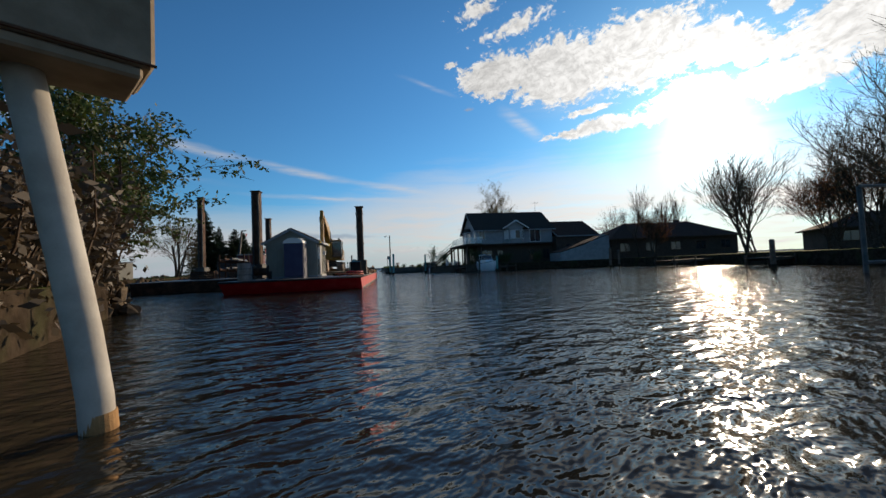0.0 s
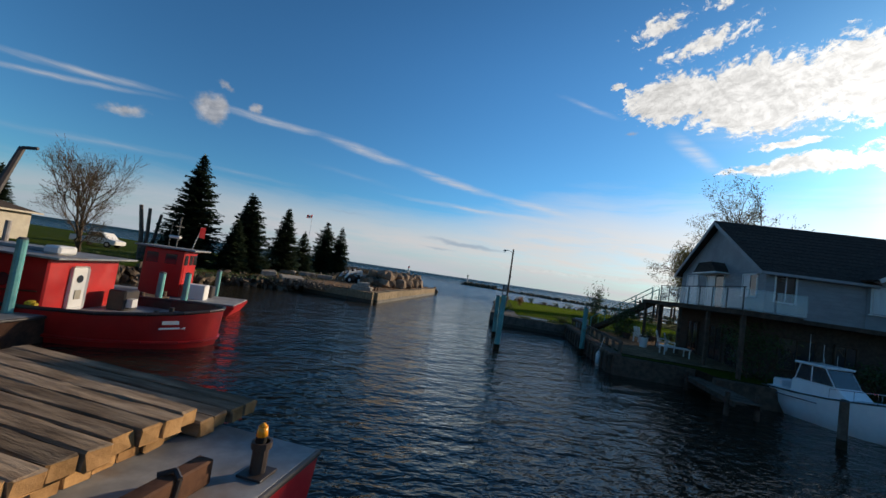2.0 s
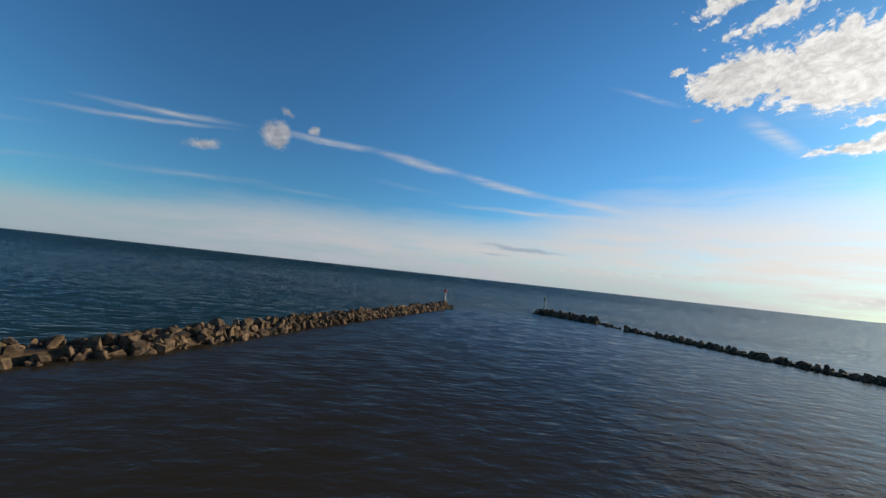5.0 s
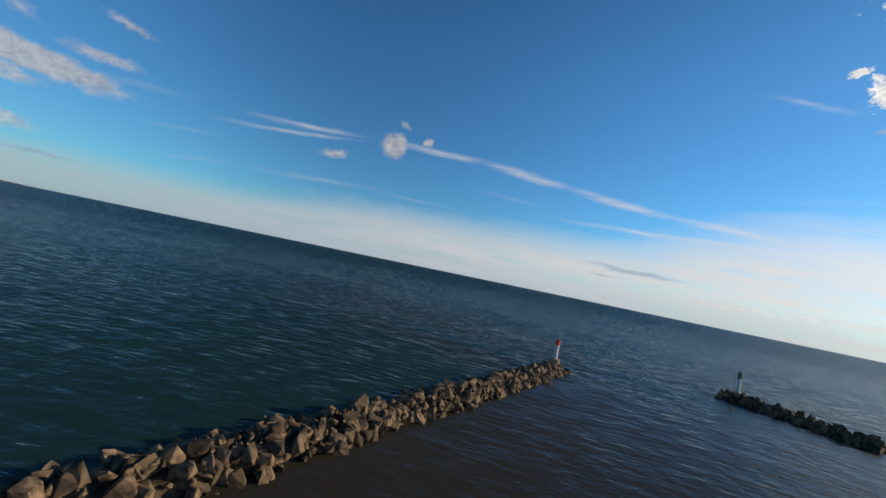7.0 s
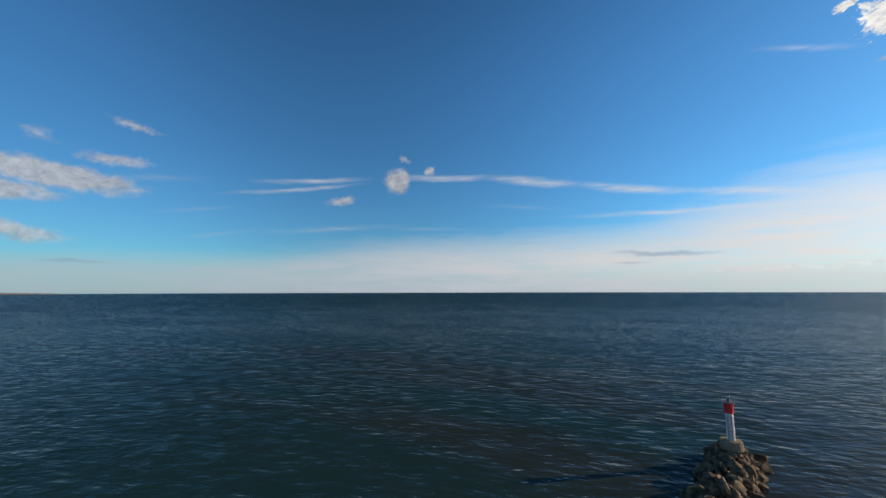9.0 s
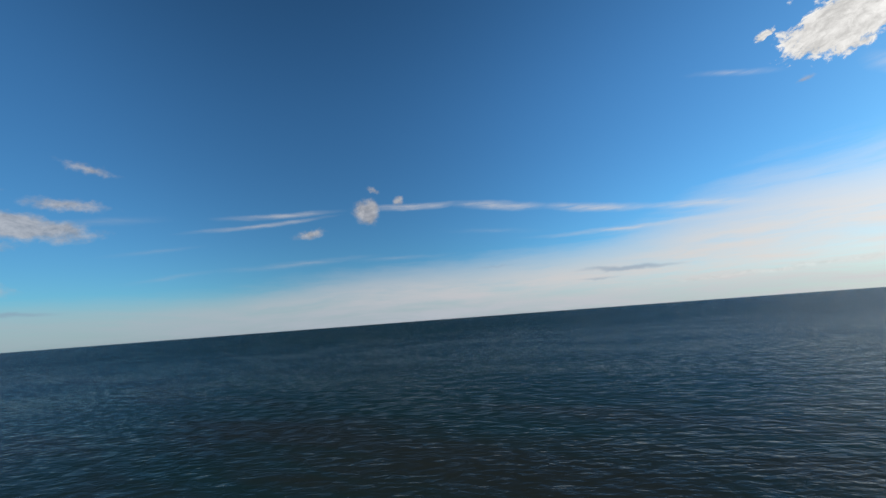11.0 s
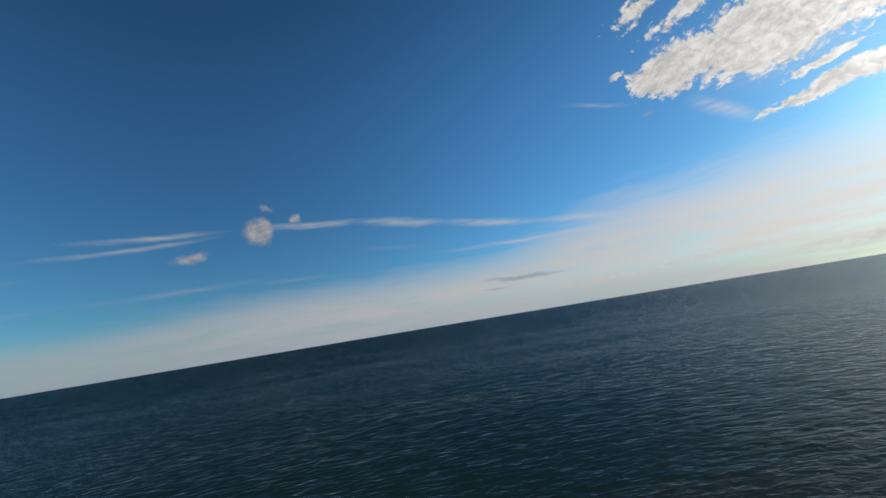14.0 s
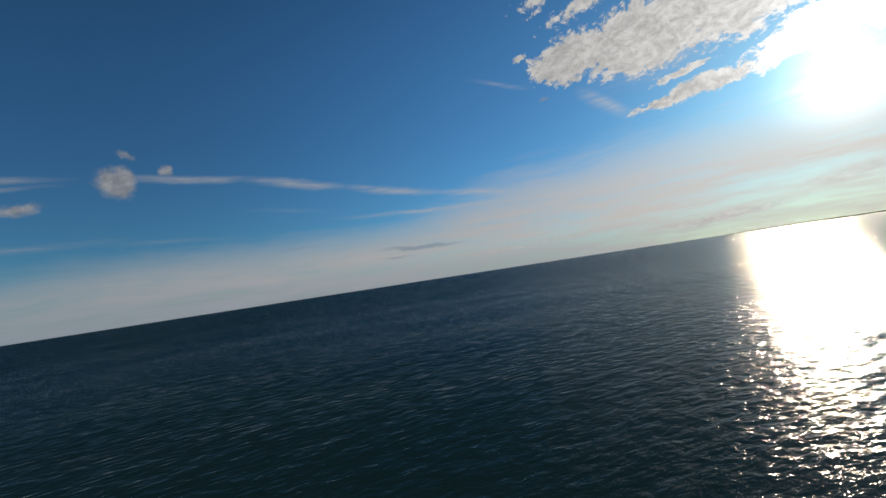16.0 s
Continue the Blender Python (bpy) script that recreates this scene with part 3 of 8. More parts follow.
def rock_mesh(name, seed, material, flat=0.75):
    """An angular boulder about one metre across."""
    rng = random.Random(seed)
    bm = B()
    for _ in range(15):
        v = Vector((rng.gauss(0, 1), rng.gauss(0, 1), rng.gauss(0, 1))).normalized()
        k = max(abs(v.x), abs(v.y), abs(v.z))
        v = v / k ** 0.55 * rng.uniform(0.42, 0.55)
        bm.verts.new((v.x, v.y * rng.uniform(0.8, 1.0), v.z * flat))
    got = bmesh.ops.convex_hull(bm, input=bm.verts[:])
    bmesh.ops.delete(bm, geom=[g for g in got["geom_interior"] if isinstance(g, bmesh.types.BMVert)], context="VERTS")
    bmesh.ops.bevel(bm, geom=bm.edges[:], offset=0.014, segments=1, affect="EDGES")
    return finish(name, bm, material)


ROCKS = [rock_mesh("rock", s, "rock") for s in range(10)]
QUARRY = [rock_mesh("rock", s + 80, "quarry_rock", 0.9) for s in range(8)]
DARK_ROCKS = [rock_mesh("rock", s + 40, "rock_dark") for s in range(6)]

# ---- water and land ----
def make_water_sheet():
    bm = B()
    ring = [bm.verts.new((4950 * math.cos(a), 4950 * math.sin(a), 0)) for a in (2 * math.pi * k / 96 for k in range(96))]
    bm.faces.new(ring)
    solid("water", bm, "water", "rippled brown harbour water turning teal on the lake", "water", kind="structure")


def land(name, outline, top, material, label, bottom=-1.5, side="soil"):
    bm = B()
    plate(bm, outline, top - bottom, Matrix.Translation((0, 0, bottom)))
    for f in bm.faces:
        f.normal_update()
        f.material_index = 1 if abs(f.normal.z) < 0.5 else 0
    return solid(name, bm, [material, side], label, "ground", kind="structure")


make_water_sheet()
land("ground_west", [(-9, -60), (-5.5, -5), (-4.8, 5.6), (-7.5, 12.6), (-12.5, 18.6), (-15.6, 26.5), (-20.0, 34.5), (-22.5, 47), (-23.3, 59), (-20.5, 68.5), (-17, 71.6), (-17, 104.5), (-24, 107), (-60, 114), (-150, 122), (-600, 150), (-600, -60)],
     1.0, "grass", "rough grass bank west of the channel")
land("gravel_yard", [(-17, 71.6), (-11.5, 71.2), (-9.2, 71.2), (-9.2, 103.0), (-17, 104.5), (-17.1, 92), (-18.2, 85.0), (-21.5, 83.2), (-25.0, 81.0), (-27.6, 75.4), (-24.5, 72.0), (-20.6, 68.7)], 1.008, "dirt", "bare brown dirt yard behind a concrete quay")
land("ground_east", [(2.5, 106.6), (2.5, 70.2), (8.7, 69.8), (8.7, 56.4), (12.3, 56.2), (12.5, 54.6), (18, 54.4), (24, 48.2), (31.5, 46.2), (30.5, 41), (33, 32), (30, 20), (25, 8), (19, 0), (17, -60), (600, -60), (600, 150), (150, 120), (60, 112), (27, 106.8)],
     0.95, "grass", "mown green lawn and garden east of the channel")


def wear(bm, rng, h):
    """Breaks up the upper edges of a cast length."""
    long_edges = [e for e in bm.edges if abs(e.verts[0].co.x - e.verts[1].co.x) > 0.3]
    bmesh.ops.subdivide_edges(bm, edges=long_edges, cuts=14)
    tall = [e for e in bm.edges if abs(e.verts[0].co.z - e.verts[1].co.z) > 0.5]
    got = bmesh.ops.subdivide_edges(bm, edges=tall, cuts=3)
    for v in bm.verts:
        if v.co.z > h / 2 - 0.01:
            chip = max(0.0, rng.gauss(0, 0.016)) + (rng.uniform(0.02, 0.07) if rng.random() < 0.1 else 0.0)
            v.co.z -= chip
            v.co.y -= math.copysign(chip * rng.uniform(0.3, 1.2), v.co.y)
        else:
            v.co.y += rng.gauss(0, 0.018)


def make_quay(name, pts, width, top, bottom, label, material="concrete"):
    """A wall of cast lengths along a line, each slightly different."""
    q = thing(name, Matrix.Identity(4), label, "wall", kind="structure")
    rng = random.Random(len(pts) * 7)
    for (x0, y0), (x1, y1) in zip(pts, pts[1:]):
        n = max(1, round(math.dist((x0, y0), (x1, y1)) / 4.0))
        ang = math.degrees(math.atan2(y1 - y0, x1 - x0))
        length = math.dist((x0, y0), (x1, y1)) / n
        for k in range(n):
            f = (k + 0.5) / n
            bm = B()
            h = top - bottom + rng.uniform(-0.04, 0.04)
            box(bm, (length - 0.02, width + rng.uniform(-0.04, 0.04), h), (0, 0, 0))
            wear(bm, rng, h)
            ob = part("wall_length", bm, material, q)
            band = B()
            box(band, (length + 0.004, width + 0.09, 0.62), (0, 0, 0), bevel=0.02)
            part("wet_band", band, "wet_concrete", q, "dark wet weed stain at the waterline").matrix_basis = pose(x0 + (x1 - x0) * f, y0 + (y1 - y0) * f, 0.02 + rng.uniform(-0.03, 0.03), 0, 0, ang)
            ob.matrix_basis = pose(x0 + (x1 - x0) * f, y0 + (y1 - y0) * f, bottom + h / 2, 0, rng.uniform(-0.25, 0.25), ang + rng.uniform(-0.3, 0.3))
    return q


make_quay("quay_west", [(-16.4, 71.9), (-11.5, 71.1), (-9.0, 71.0)], 0.8, 0.98, -1.5, "stained concrete quay wall")
make_quay("quay_north", [(-9.15, 71.2), (-9.15, 103.2)], 0.9, 1.06, -1.5, "sunlit weathered concrete channel wall")
make_quay("quay_end", [(-9.4, 103.2), (-17.0, 104.7)], 0.6, 1.0, -1.5, "stained concrete quay end wall")
# these two walls and the apron carry shade in their darker concrete colour
make_quay("wall_east", [(2.3, 107.0), (2.35, 70.3)], 0.55, 1.0, -1.5, "grey concrete wall along the lawn", "old_concrete")
make_quay("wall_slip", [(2.65, 70.0), (8.6, 69.75)], 0.5, 0.98, -1.5, "concrete wall beside the boat slip, coloured dark for shade", "old_concrete")
land("apron", [(2.5, 80.0), (2.5, 70.2), (4.5, 70.2), (4.6, 72.4), (4.3, 76.6), (3.2, 79.4)], 0.968, "old_concrete", "worn concrete apron behind the wall, coloured dark for shade", 0.85, "old_concrete")


def make_far_shore(name, az0, az1, dist, height, label):
    bm = B()
    n = 60
    rng = random.Random(4)
    rows = []
    for k in range(n + 1):
        a = radians(az0 + (az1 - az0) * k / n)
        f = math.sin(math.pi * k / n) ** 0.4 if 0 < k < n else 0.0
        h = height * f * (0.75 + 0.25 * noise.noise((k * 0.35, 1.7, 0))) + 0.3 * rng.random()
        x, y = dist * math.sin(a), dist * math.cos(a)
        rows.append((bm.verts.new((x, y, -1)), bm.verts.new((x, y, h)), bm.verts.new((x * 1.06, y * 1.06, h)), bm.verts.new((x * 1.06, y * 1.06, -1))))
    for p, q in zip(rows, rows[1:]):
        for i in range(3):
            bm.faces.new((p[i], q[i], q[i + 1], p[i + 1]))
    solid(name, bm, "far_land", label, "shore", kind="structure")


make_far_shore("far_shore_west", -125, -78, 4300, 22, "low brown shore far across the lake")
make_far_shore("far_shore_east", 30, 75, 4300, 11, "faint grey shore far across the lake")


# ---- loose stone ----
def rock_data(meshes):
    return [(np.array([v.co[:] for v in me.vertices]), [tuple(p.vertices) for p in me.polygons]) for me in meshes]


def joined_rocks(name, rows, data, material):
    """One mesh of many stones; rows of (which, matrix)."""
    verts, faces, n = [], [], 0
    for which, m in rows:
        v, f = data[which]
        a = np.array(m)
        verts.append(v @ a[:3, :3].T + a[:3, 3])
        faces += [tuple(i + n for i in p) for p in f]
        n += len(v)
    me = bpy.data.meshes.new(name)
    me.from_pydata(np.concatenate(verts).tolist(), [], faces)
    me.materials.append(M[material])
    return me


# ---- breakwaters ----
def make_breakwater(name, line, width, height, seed, count, label, own, meshes, grain=1.0):
    """own(x, y): whether a stone there is a part of its own."""
    bw = thing(name, Matrix.Identity(4), label, "breakwater", kind="structure")
    rng = random.Random(seed)
    lens = [math.dist(p, q) for p, q in zip(line, line[1:])]
    total = sum(lens)
    rest, data, singles = [], rock_data(meshes), 0
    for k in range(count):
        s = rng.random() * total
        i = 0
        while s > lens[i]:
            s -= lens[i]
            i += 1
        (x0, y0), (x1, y1) = line[i], line[i + 1]
        f = s / lens[i]
        side = rng.uniform(-1, 1)
        nx, ny = -(y1 - y0) / lens[i], (x1 - x0) / lens[i]
        wide = width * (0.8 + 0.3 * noise.noise((x0 + f * 9, i * 3.1, seed)))
        x, y = x0 + (x1 - x0) * f + nx * side * wide / 2, y0 + (y1 - y0) * f + ny * side * wide / 2
        z = height * (1 - abs(side) ** 1.6) * rng.uniform(0.55, 1.0) - 0.1
        size = grain * (rng.uniform(0.55, 1.15) if rng.random() < 0.62 else rng.uniform(1.2, 2.3))
        m = pose(x, y, z, rng.uniform(0, 360), rng.uniform(0, 360), rng.uniform(0, 360)) @ Matrix.Diagonal((size * rng.uniform(0.8, 1.3), size, size * rng.uniform(0.7, 1.0), 1))
        if own(x, y) and singles < 300:
            share("stone", rng.choice(meshes), bw, m)
            singles += 1
        else:
            rest.append((rng.randrange(len(meshes)), m))
    if rest:
        tagged(share("stones", joined_rocks("stones", rest, data, "rock" if meshes is ROCKS else "rock_dark"), bw, Matrix.Identity(4)), kind="stuff")
    bed = B()
    for (x0, y0), (x1, y1) in zip(line, line[1:]):
        ang = math.degrees(math.atan2(y1 - y0, x1 - x0))
        length = math.dist((x0, y0), (x1, y1))
        plate(bed, [(-width * 0.42, -1.0), (width * 0.42, -1.0), (width * 0.2, height * 0.45), (-width * 0.2, height * 0.45)], length,
              pose(x0, y0, 0, 0, 0, ang) @ Matrix(((0, 0, 1, 0), (1, 0, 0, 0), (0, 1, 0, 0), (0, 0, 0, 1))))
    part("core", bed, "rock_dark", bw)
    return bw


make_breakwater("breakwater_west", [(-46.5, 136), (-46.3, 150), (-46.5, 160), (-46.0, 172), (-45.0, 186), (-44.0, 204), (-43.0, 222)], 5.4, 1.5, 3, 1900,
                "long mound of brown angular boulders in the lake", lambda x, y: 154 < y < 176, DARK_ROCKS, 0.68)
make_breakwater("breakwater_inshore", [(-46.6, 138.5), (-50, 122), (-58, 108)], 5.0, 1.5, 5, 260, "short mound of brown angular boulders near shore", lambda x, y: False, DARK_ROCKS, 0.8)
make_breakwater("breakwater_east", [(-18.0, 245.5), (-9, 241.5), (0.2, 236)], 4.4, 1.7, 8, 260, "dark boulder mound with a green light", lambda x, y: False, DARK_ROCKS, 0.8)
make_breakwater("breakwater_shoreward", [(6.0, 224.5), (11.7, 219), (22, 207), (34.5, 193), (59, 169), (90, 140), (125, 118)], 3.6, 1.0, 9, 900, "long dark boulder mound back to shore", lambda x, y: False, DARK_ROCKS, 0.75)
make_breakwater("breakwater_gap", [(1.2, 234), (5, 227)], 2.2, 0.6, 11, 14, "few low boulders awash in a gap", lambda x, y: True, DARK_ROCKS)


# ---- work barge ----
TURN = -2.82
DECK = 0.72


def on_barge(x, y, z=DECK, rz=0.0):
    return pose(x, y, z, 0, 0, TURN + rz)


def make_barge():
    w, l, h = 7.2, 20.3, DECK
    g = thing("work_barge", pose(-0.69, 21.16, 0, 0, 0, TURN), "flat red steel work barge moored in the channel", "barge")
    bm = B()
    plate(bm, [(1.6, -0.9), (l - 0.45, -0.9), (l + 0.0, h - 0.06), (0.0, h - 0.06)], w, Matrix.Translation((-w, 0, 0)) @ CROSS)
    bmesh.ops.bevel(bm, geom=bm.edges[:], offset=0.02, segments=1, affect="EDGES")
    part("hull", bm, "red_hull", g, "bright red painted steel hull")
    bm = B()
    box(bm, (w - 0.05, l - 0.05, 0.05), (-w / 2, l / 2, h - 0.03), bevel=0.01)
    part("deck", bm, "deck_steel", g, "grey steel deck with rust stains")
    for x in (-0.02, -w + 0.02):
        bm = B()
        rod(bm, (x, 0.02, h - 0.06), (x, l - 0.02, h - 0.06), 0.055, seg=10)
        part("rubbing_rail", bm, "black_steel", g, "black steel rubbing rail", True)
    bm = B()
    rod(bm, (-0.02, 0, h - 0.06), (-w, 0, h - 0.06), 0.05, seg=8)
    part("end_rail", bm, "black_steel", g, smooth=True)
    bm = B()
    box(bm, (0.03, l - 1.2, 0.16), (0.0, l / 2 + 0.4, 0.0))
    part("waterline_band", bm, "black_steel", g, "dark weed-stained band at the waterline")
    for y in (14.9, 19.3):
        bm = B()
        rod(bm, (0, 0, 0), (0, 0, 0.42), 0.1, seg=12)
        rod(bm, (0, 0, 0.34), (0, 0, 0.42), 0.13, seg=12)
        box(bm, (0.36, 0.36, 0.03), (0, 0, 0.015), bevel=0.008)
        part("bollard", bm, "black_steel", g, "black steel mooring bollard").matrix_basis = pose(-0.35, y, h)
    for y in (1.3, 10.8, 16.6):
        bm = B()
        box(bm, (0.16, 0.22, 0.2), (0, 0, 0.1), bevel=0.02)
        rod(bm, (-0.12, 0, 0.12), (0.12, 0, 0.12), 0.06, seg=10)
        part("chock", bm, "black_steel", g).matrix_basis = pose(-0.2, y, h)


make_barge()


def make_warning_light(x, y):
    g = thing("warning_lamp", on_barge(x, y, DECK + 0.42), "amber warning lamp standing on a black bollard", "lamp")
    bm = B()
    rod(bm, (0, 0, 0), (0, 0, 0.08), 0.07, seg=12)
    part("base", bm, "rubber", g)
    bm = B()
    rod(bm, (0, 0, 0.08), (0, 0, 0.2), 0.075, 0.06, 12)
    rod(bm, (0, 0, 0.2), (0, 0, 0.24), 0.06, 0.02, 12)
    part("lens", bm, "amber", g, "amber plastic lens", True)


make_warning_light(-0.09, 40.42)


def make_spud(x, y, top, size, base, label):
    g = thing("spud_pile", on_barge(x, y, base), label, "pile", "spud piles")
    h = top - base
    bm = B()
    box(bm, (size, size, h - 0.03), (0, 0, h / 2), bevel=0.02)
    part("post", bm, "rust", g)
    bm = B()
    box(bm, (size + 0.14, size + 0.14, 0.05), (0, 0, h), bevel=0.01)
    part("cap_plate", bm, "rust", g)
    for s in (-1, 1):
        bm = B()
        box(bm, (0.09, 0.05, h - 0.4), (s * size / 2 * 0.7, -size / 2 - 0.02, h / 2))
        part("guide_strip", bm, "black_steel", g)
    bm = B()
    for s in (-1, 1):
        box(bm, (0.1, size + 0.5, 0.95), (s * (size / 2 + 0.12), 0, 0.48), bevel=0.015)
        box(bm, (size + 0.34, 0.1, 0.95), (0, s * (size / 2 + 0.12), 0.48), bevel=0.015)
    box(bm, (size + 0.7, size + 0.7, 0.06), (0, 0, 0.03))
    part("spud_well", bm, "black_steel", g, "black steel guide box at the deck")
    for z in (h * 0.45, h * 0.7, h * 0.9):
        bm = B()
        rod(bm, (-size / 2 - 0.04, 0, z), (size / 2 + 0.04, 0, z), 0.05, seg=8)
        part("pin", bm, "black_steel", g)


make_spud(-0.83, 26.5, 5.26, 0.42, DECK, "square rusty steel spud pile through the barge deck")
make_spud(-7.45, 27.0, 6.46, 0.5, DECK, "tall square rusty spud pile beside the shed")


def make_shed():
    """x 2.75 wide, y 2.85 deep, eaves 2.05, ridge 2.75."""
    w, d, e, r = 2.85, 2.95, 2.05, 2.78
    g = thing("deck_shed", on_barge(-4.62, 25.22), "small grey board shed with shingled gable roof", "shed")
    bm = B()
    for s in (-1, 1):
        box(bm, (0.08, d, e), (s * (w / 2 - 0.04), 0, e / 2 + 0.08))
        plate(bm, [(-w / 2 + 0.085, 0.08), (w / 2 - 0.085, 0.08), (w / 2 - 0.085, e + 0.06), (0, r), (-w / 2 + 0.085, e + 0.06)], 0.08, Matrix.Translation((0, s * (d / 2 - 0.045) + 0.04, 0)) @ SIDE)
    part("wall_shell", bm, "siding", g, "grey-green painted boarding")
    bm = B()
    box(bm, (w + 0.06, d + 0.06, 0.1), (0, 0, 0.06), bevel=0.01)
    part("sill", bm, "house_trim", g, "pale timber skid")
    batten = B()
    box(batten, (0.02, 0.035, e - 0.12), (0, 0, 0))
    bme = finish("batten", batten, "siding")
    dark = B()
    box(dark, (0.02, 0.05, e - 0.12), (0, 0, 0))
    dme = finish("batten", dark, "black_steel")
    for k in range(15):
        y = -d / 2 + 0.1 + k * (d - 0.2) / 14
        share("batten", bme if k not in (1, 13) else dme, g, pose(w / 2 + 0.008, y, e / 2 + 0.1))
    for k in range(12):
        x = -w / 2 + 0.12 + k * (w - 0.24) / 11
        share("batten", bme, g, pose(x, -d / 2 - 0.012, e / 2 + 0.1, 0, 0, 90))
    slope = math.degrees(math.atan2(r - e, w / 2))
    run = math.hypot(w / 2 + 0.2, (r - e) * (w / 2 + 0.2) / (w / 2))
    for s in (-1, 1):
        bm = B()
        box(bm, (run, d + 0.36, 0.06), (s * run / 2 * math.cos(radians(slope)), 0, r + 0.1 - run / 2 * math.sin(radians(slope))), (0, s * slope, 0))
        part("roof_slope", bm, "shingle", g, "dark asphalt shingles")
        for k in range(9):
            f = (k + 0.5) / 9
            bm = B()
            box(bm, (run / 9 + 0.03, d + 0.38, 0.02), (s * f * run * math.cos(radians(slope)), 0, r + 0.145 - f * run * math.sin(radians(slope))), (0, s * (slope - 3), 0))
            part("shingle_course", bm, "shingle", g)
        bm = B()
        box(bm, (0.04, d + 0.4, 0.14), (s * (w / 2 + 0.2), 0, e + 0.0), bevel=0.008)
        part("eave_board", bm, "house_trim", g, "white eave board")
    for sy in (-1, 1):
        bm = B()
        for s in (-1, 1):
            box(bm, (run, 0.03, 0.13), (s * run / 2 * math.cos(radians(slope)), sy * (d / 2 + 0.19), r + 0.05 - run / 2 * math.sin(radians(slope))), (0, s * slope, 0))
        part("barge_board", bm, "house_trim", g)
        bm = B()
        box(bm, (0.14, 0.2, 0.15), (w / 2 + 0.2, sy * (d / 2 + 0.1), e + 0.0), bevel=0.01)
        part("corner_bracket", bm, "yellow_bright", g, "bright yellow lifting bracket")
    # window, air conditioner, grey panel
    win = B()
    for s in (-1, 1):
        box(win, (0.05, 0.05, 0.66), (0, s * 0.14, 0), bevel=0.006)
        box(win, (0.05, 0.33, 0.05), (0, 0, s * 0.32), bevel=0.006)
    box(win, (0.04, 0.26, 0.03), (0, 0, 0))
    wob = part("window", win, "white", g, "small white-framed sash window")
    wob.matrix_basis = pose(w / 2 + 0.03, -1.05, 1.42)
    pane = B()
    box(pane, (0.015, 0.26, 0.62), (0, 0, 0))
    part("pane", pane, "window", wob)
    ac = B()
    box(ac, (0.16, 0.34, 0.26), (0, 0, 0), bevel=0.012)
    aob = part("air_conditioner", ac, "white", g, "small white air conditioner")
    aob.matrix_basis = pose(w / 2 + 0.06, 0.72, 1.5)
    gr = B()
    for k in range(6):
        box(gr, (0.012, 0.28, 0.018), (0.085, 0, -0.1 + k * 0.04))
    part("grille", gr, "potty_grey", aob)
    bm = B()
    box(bm, (0.03, 0.62, e - 0.1), (0, 0, 0))
    part("grey_panel", bm, "deck_steel", g, "plain grey sheet panel").matrix_basis = pose(w / 2 + 0.012, -0.42, e / 2 + 0.1)


make_shed()


def make_potty():
    g = thing("portable_toilet", on_barge(-4.33, 22.98), "dark blue portable toilet with white domed roof", "toilet")
    w = 1.08
    bm = B()
    box(bm, (w, w, 0.1), (0, 0, 0.05), bevel=0.015)
    part("base", bm, "potty_grey", g)
    bm = B()
    box(bm, (w - 0.06, w - 0.06, 1.86), (0, 0, 1.02), bevel=0.03)
    part("cabin", bm, "navy", g, "dark navy moulded walls")
    bm = B()
    box(bm, (0.03, 0.86, 1.8), (w / 2 - 0.02, 0, 1.0), bevel=0.01)
    for z in (0.35, 1.0, 1.6):
        box(bm, (0.02, 0.7, 0.4), (w / 2 + 0.0, 0, z), bevel=0.008)
    dob = part("door", bm, "potty_grey", g, "grey-blue moulded door with panels")
    bm = B()
    box(bm, (0.03, 0.36, 0.26), (w / 2 + 0.02, 0.0, 1.05), bevel=0.01)
    part("latch_panel", bm, "navy", dob)
    bm = B()
    pts = [(-w / 2, 0.0), (w / 2, 0.0), (w / 2 - 0.04, 0.14), (w / 4, 0.27), (0, 0.31), (-w / 4, 0.27), (-w / 2 + 0.04, 0.14)]
    plate(bm, pts, w, Matrix.Translation((0, w / 2, 1.95)) @ SIDE)
    for k in range(5):
        box(bm, (0.9 - abs(k - 2) * 0.16, 0.05, 0.03), (0, -0.4 + k * 0.2, 2.22 - abs(k - 2) * 0.0))
    part("roof", bm, "white", g, "translucent white domed roof")


make_potty()


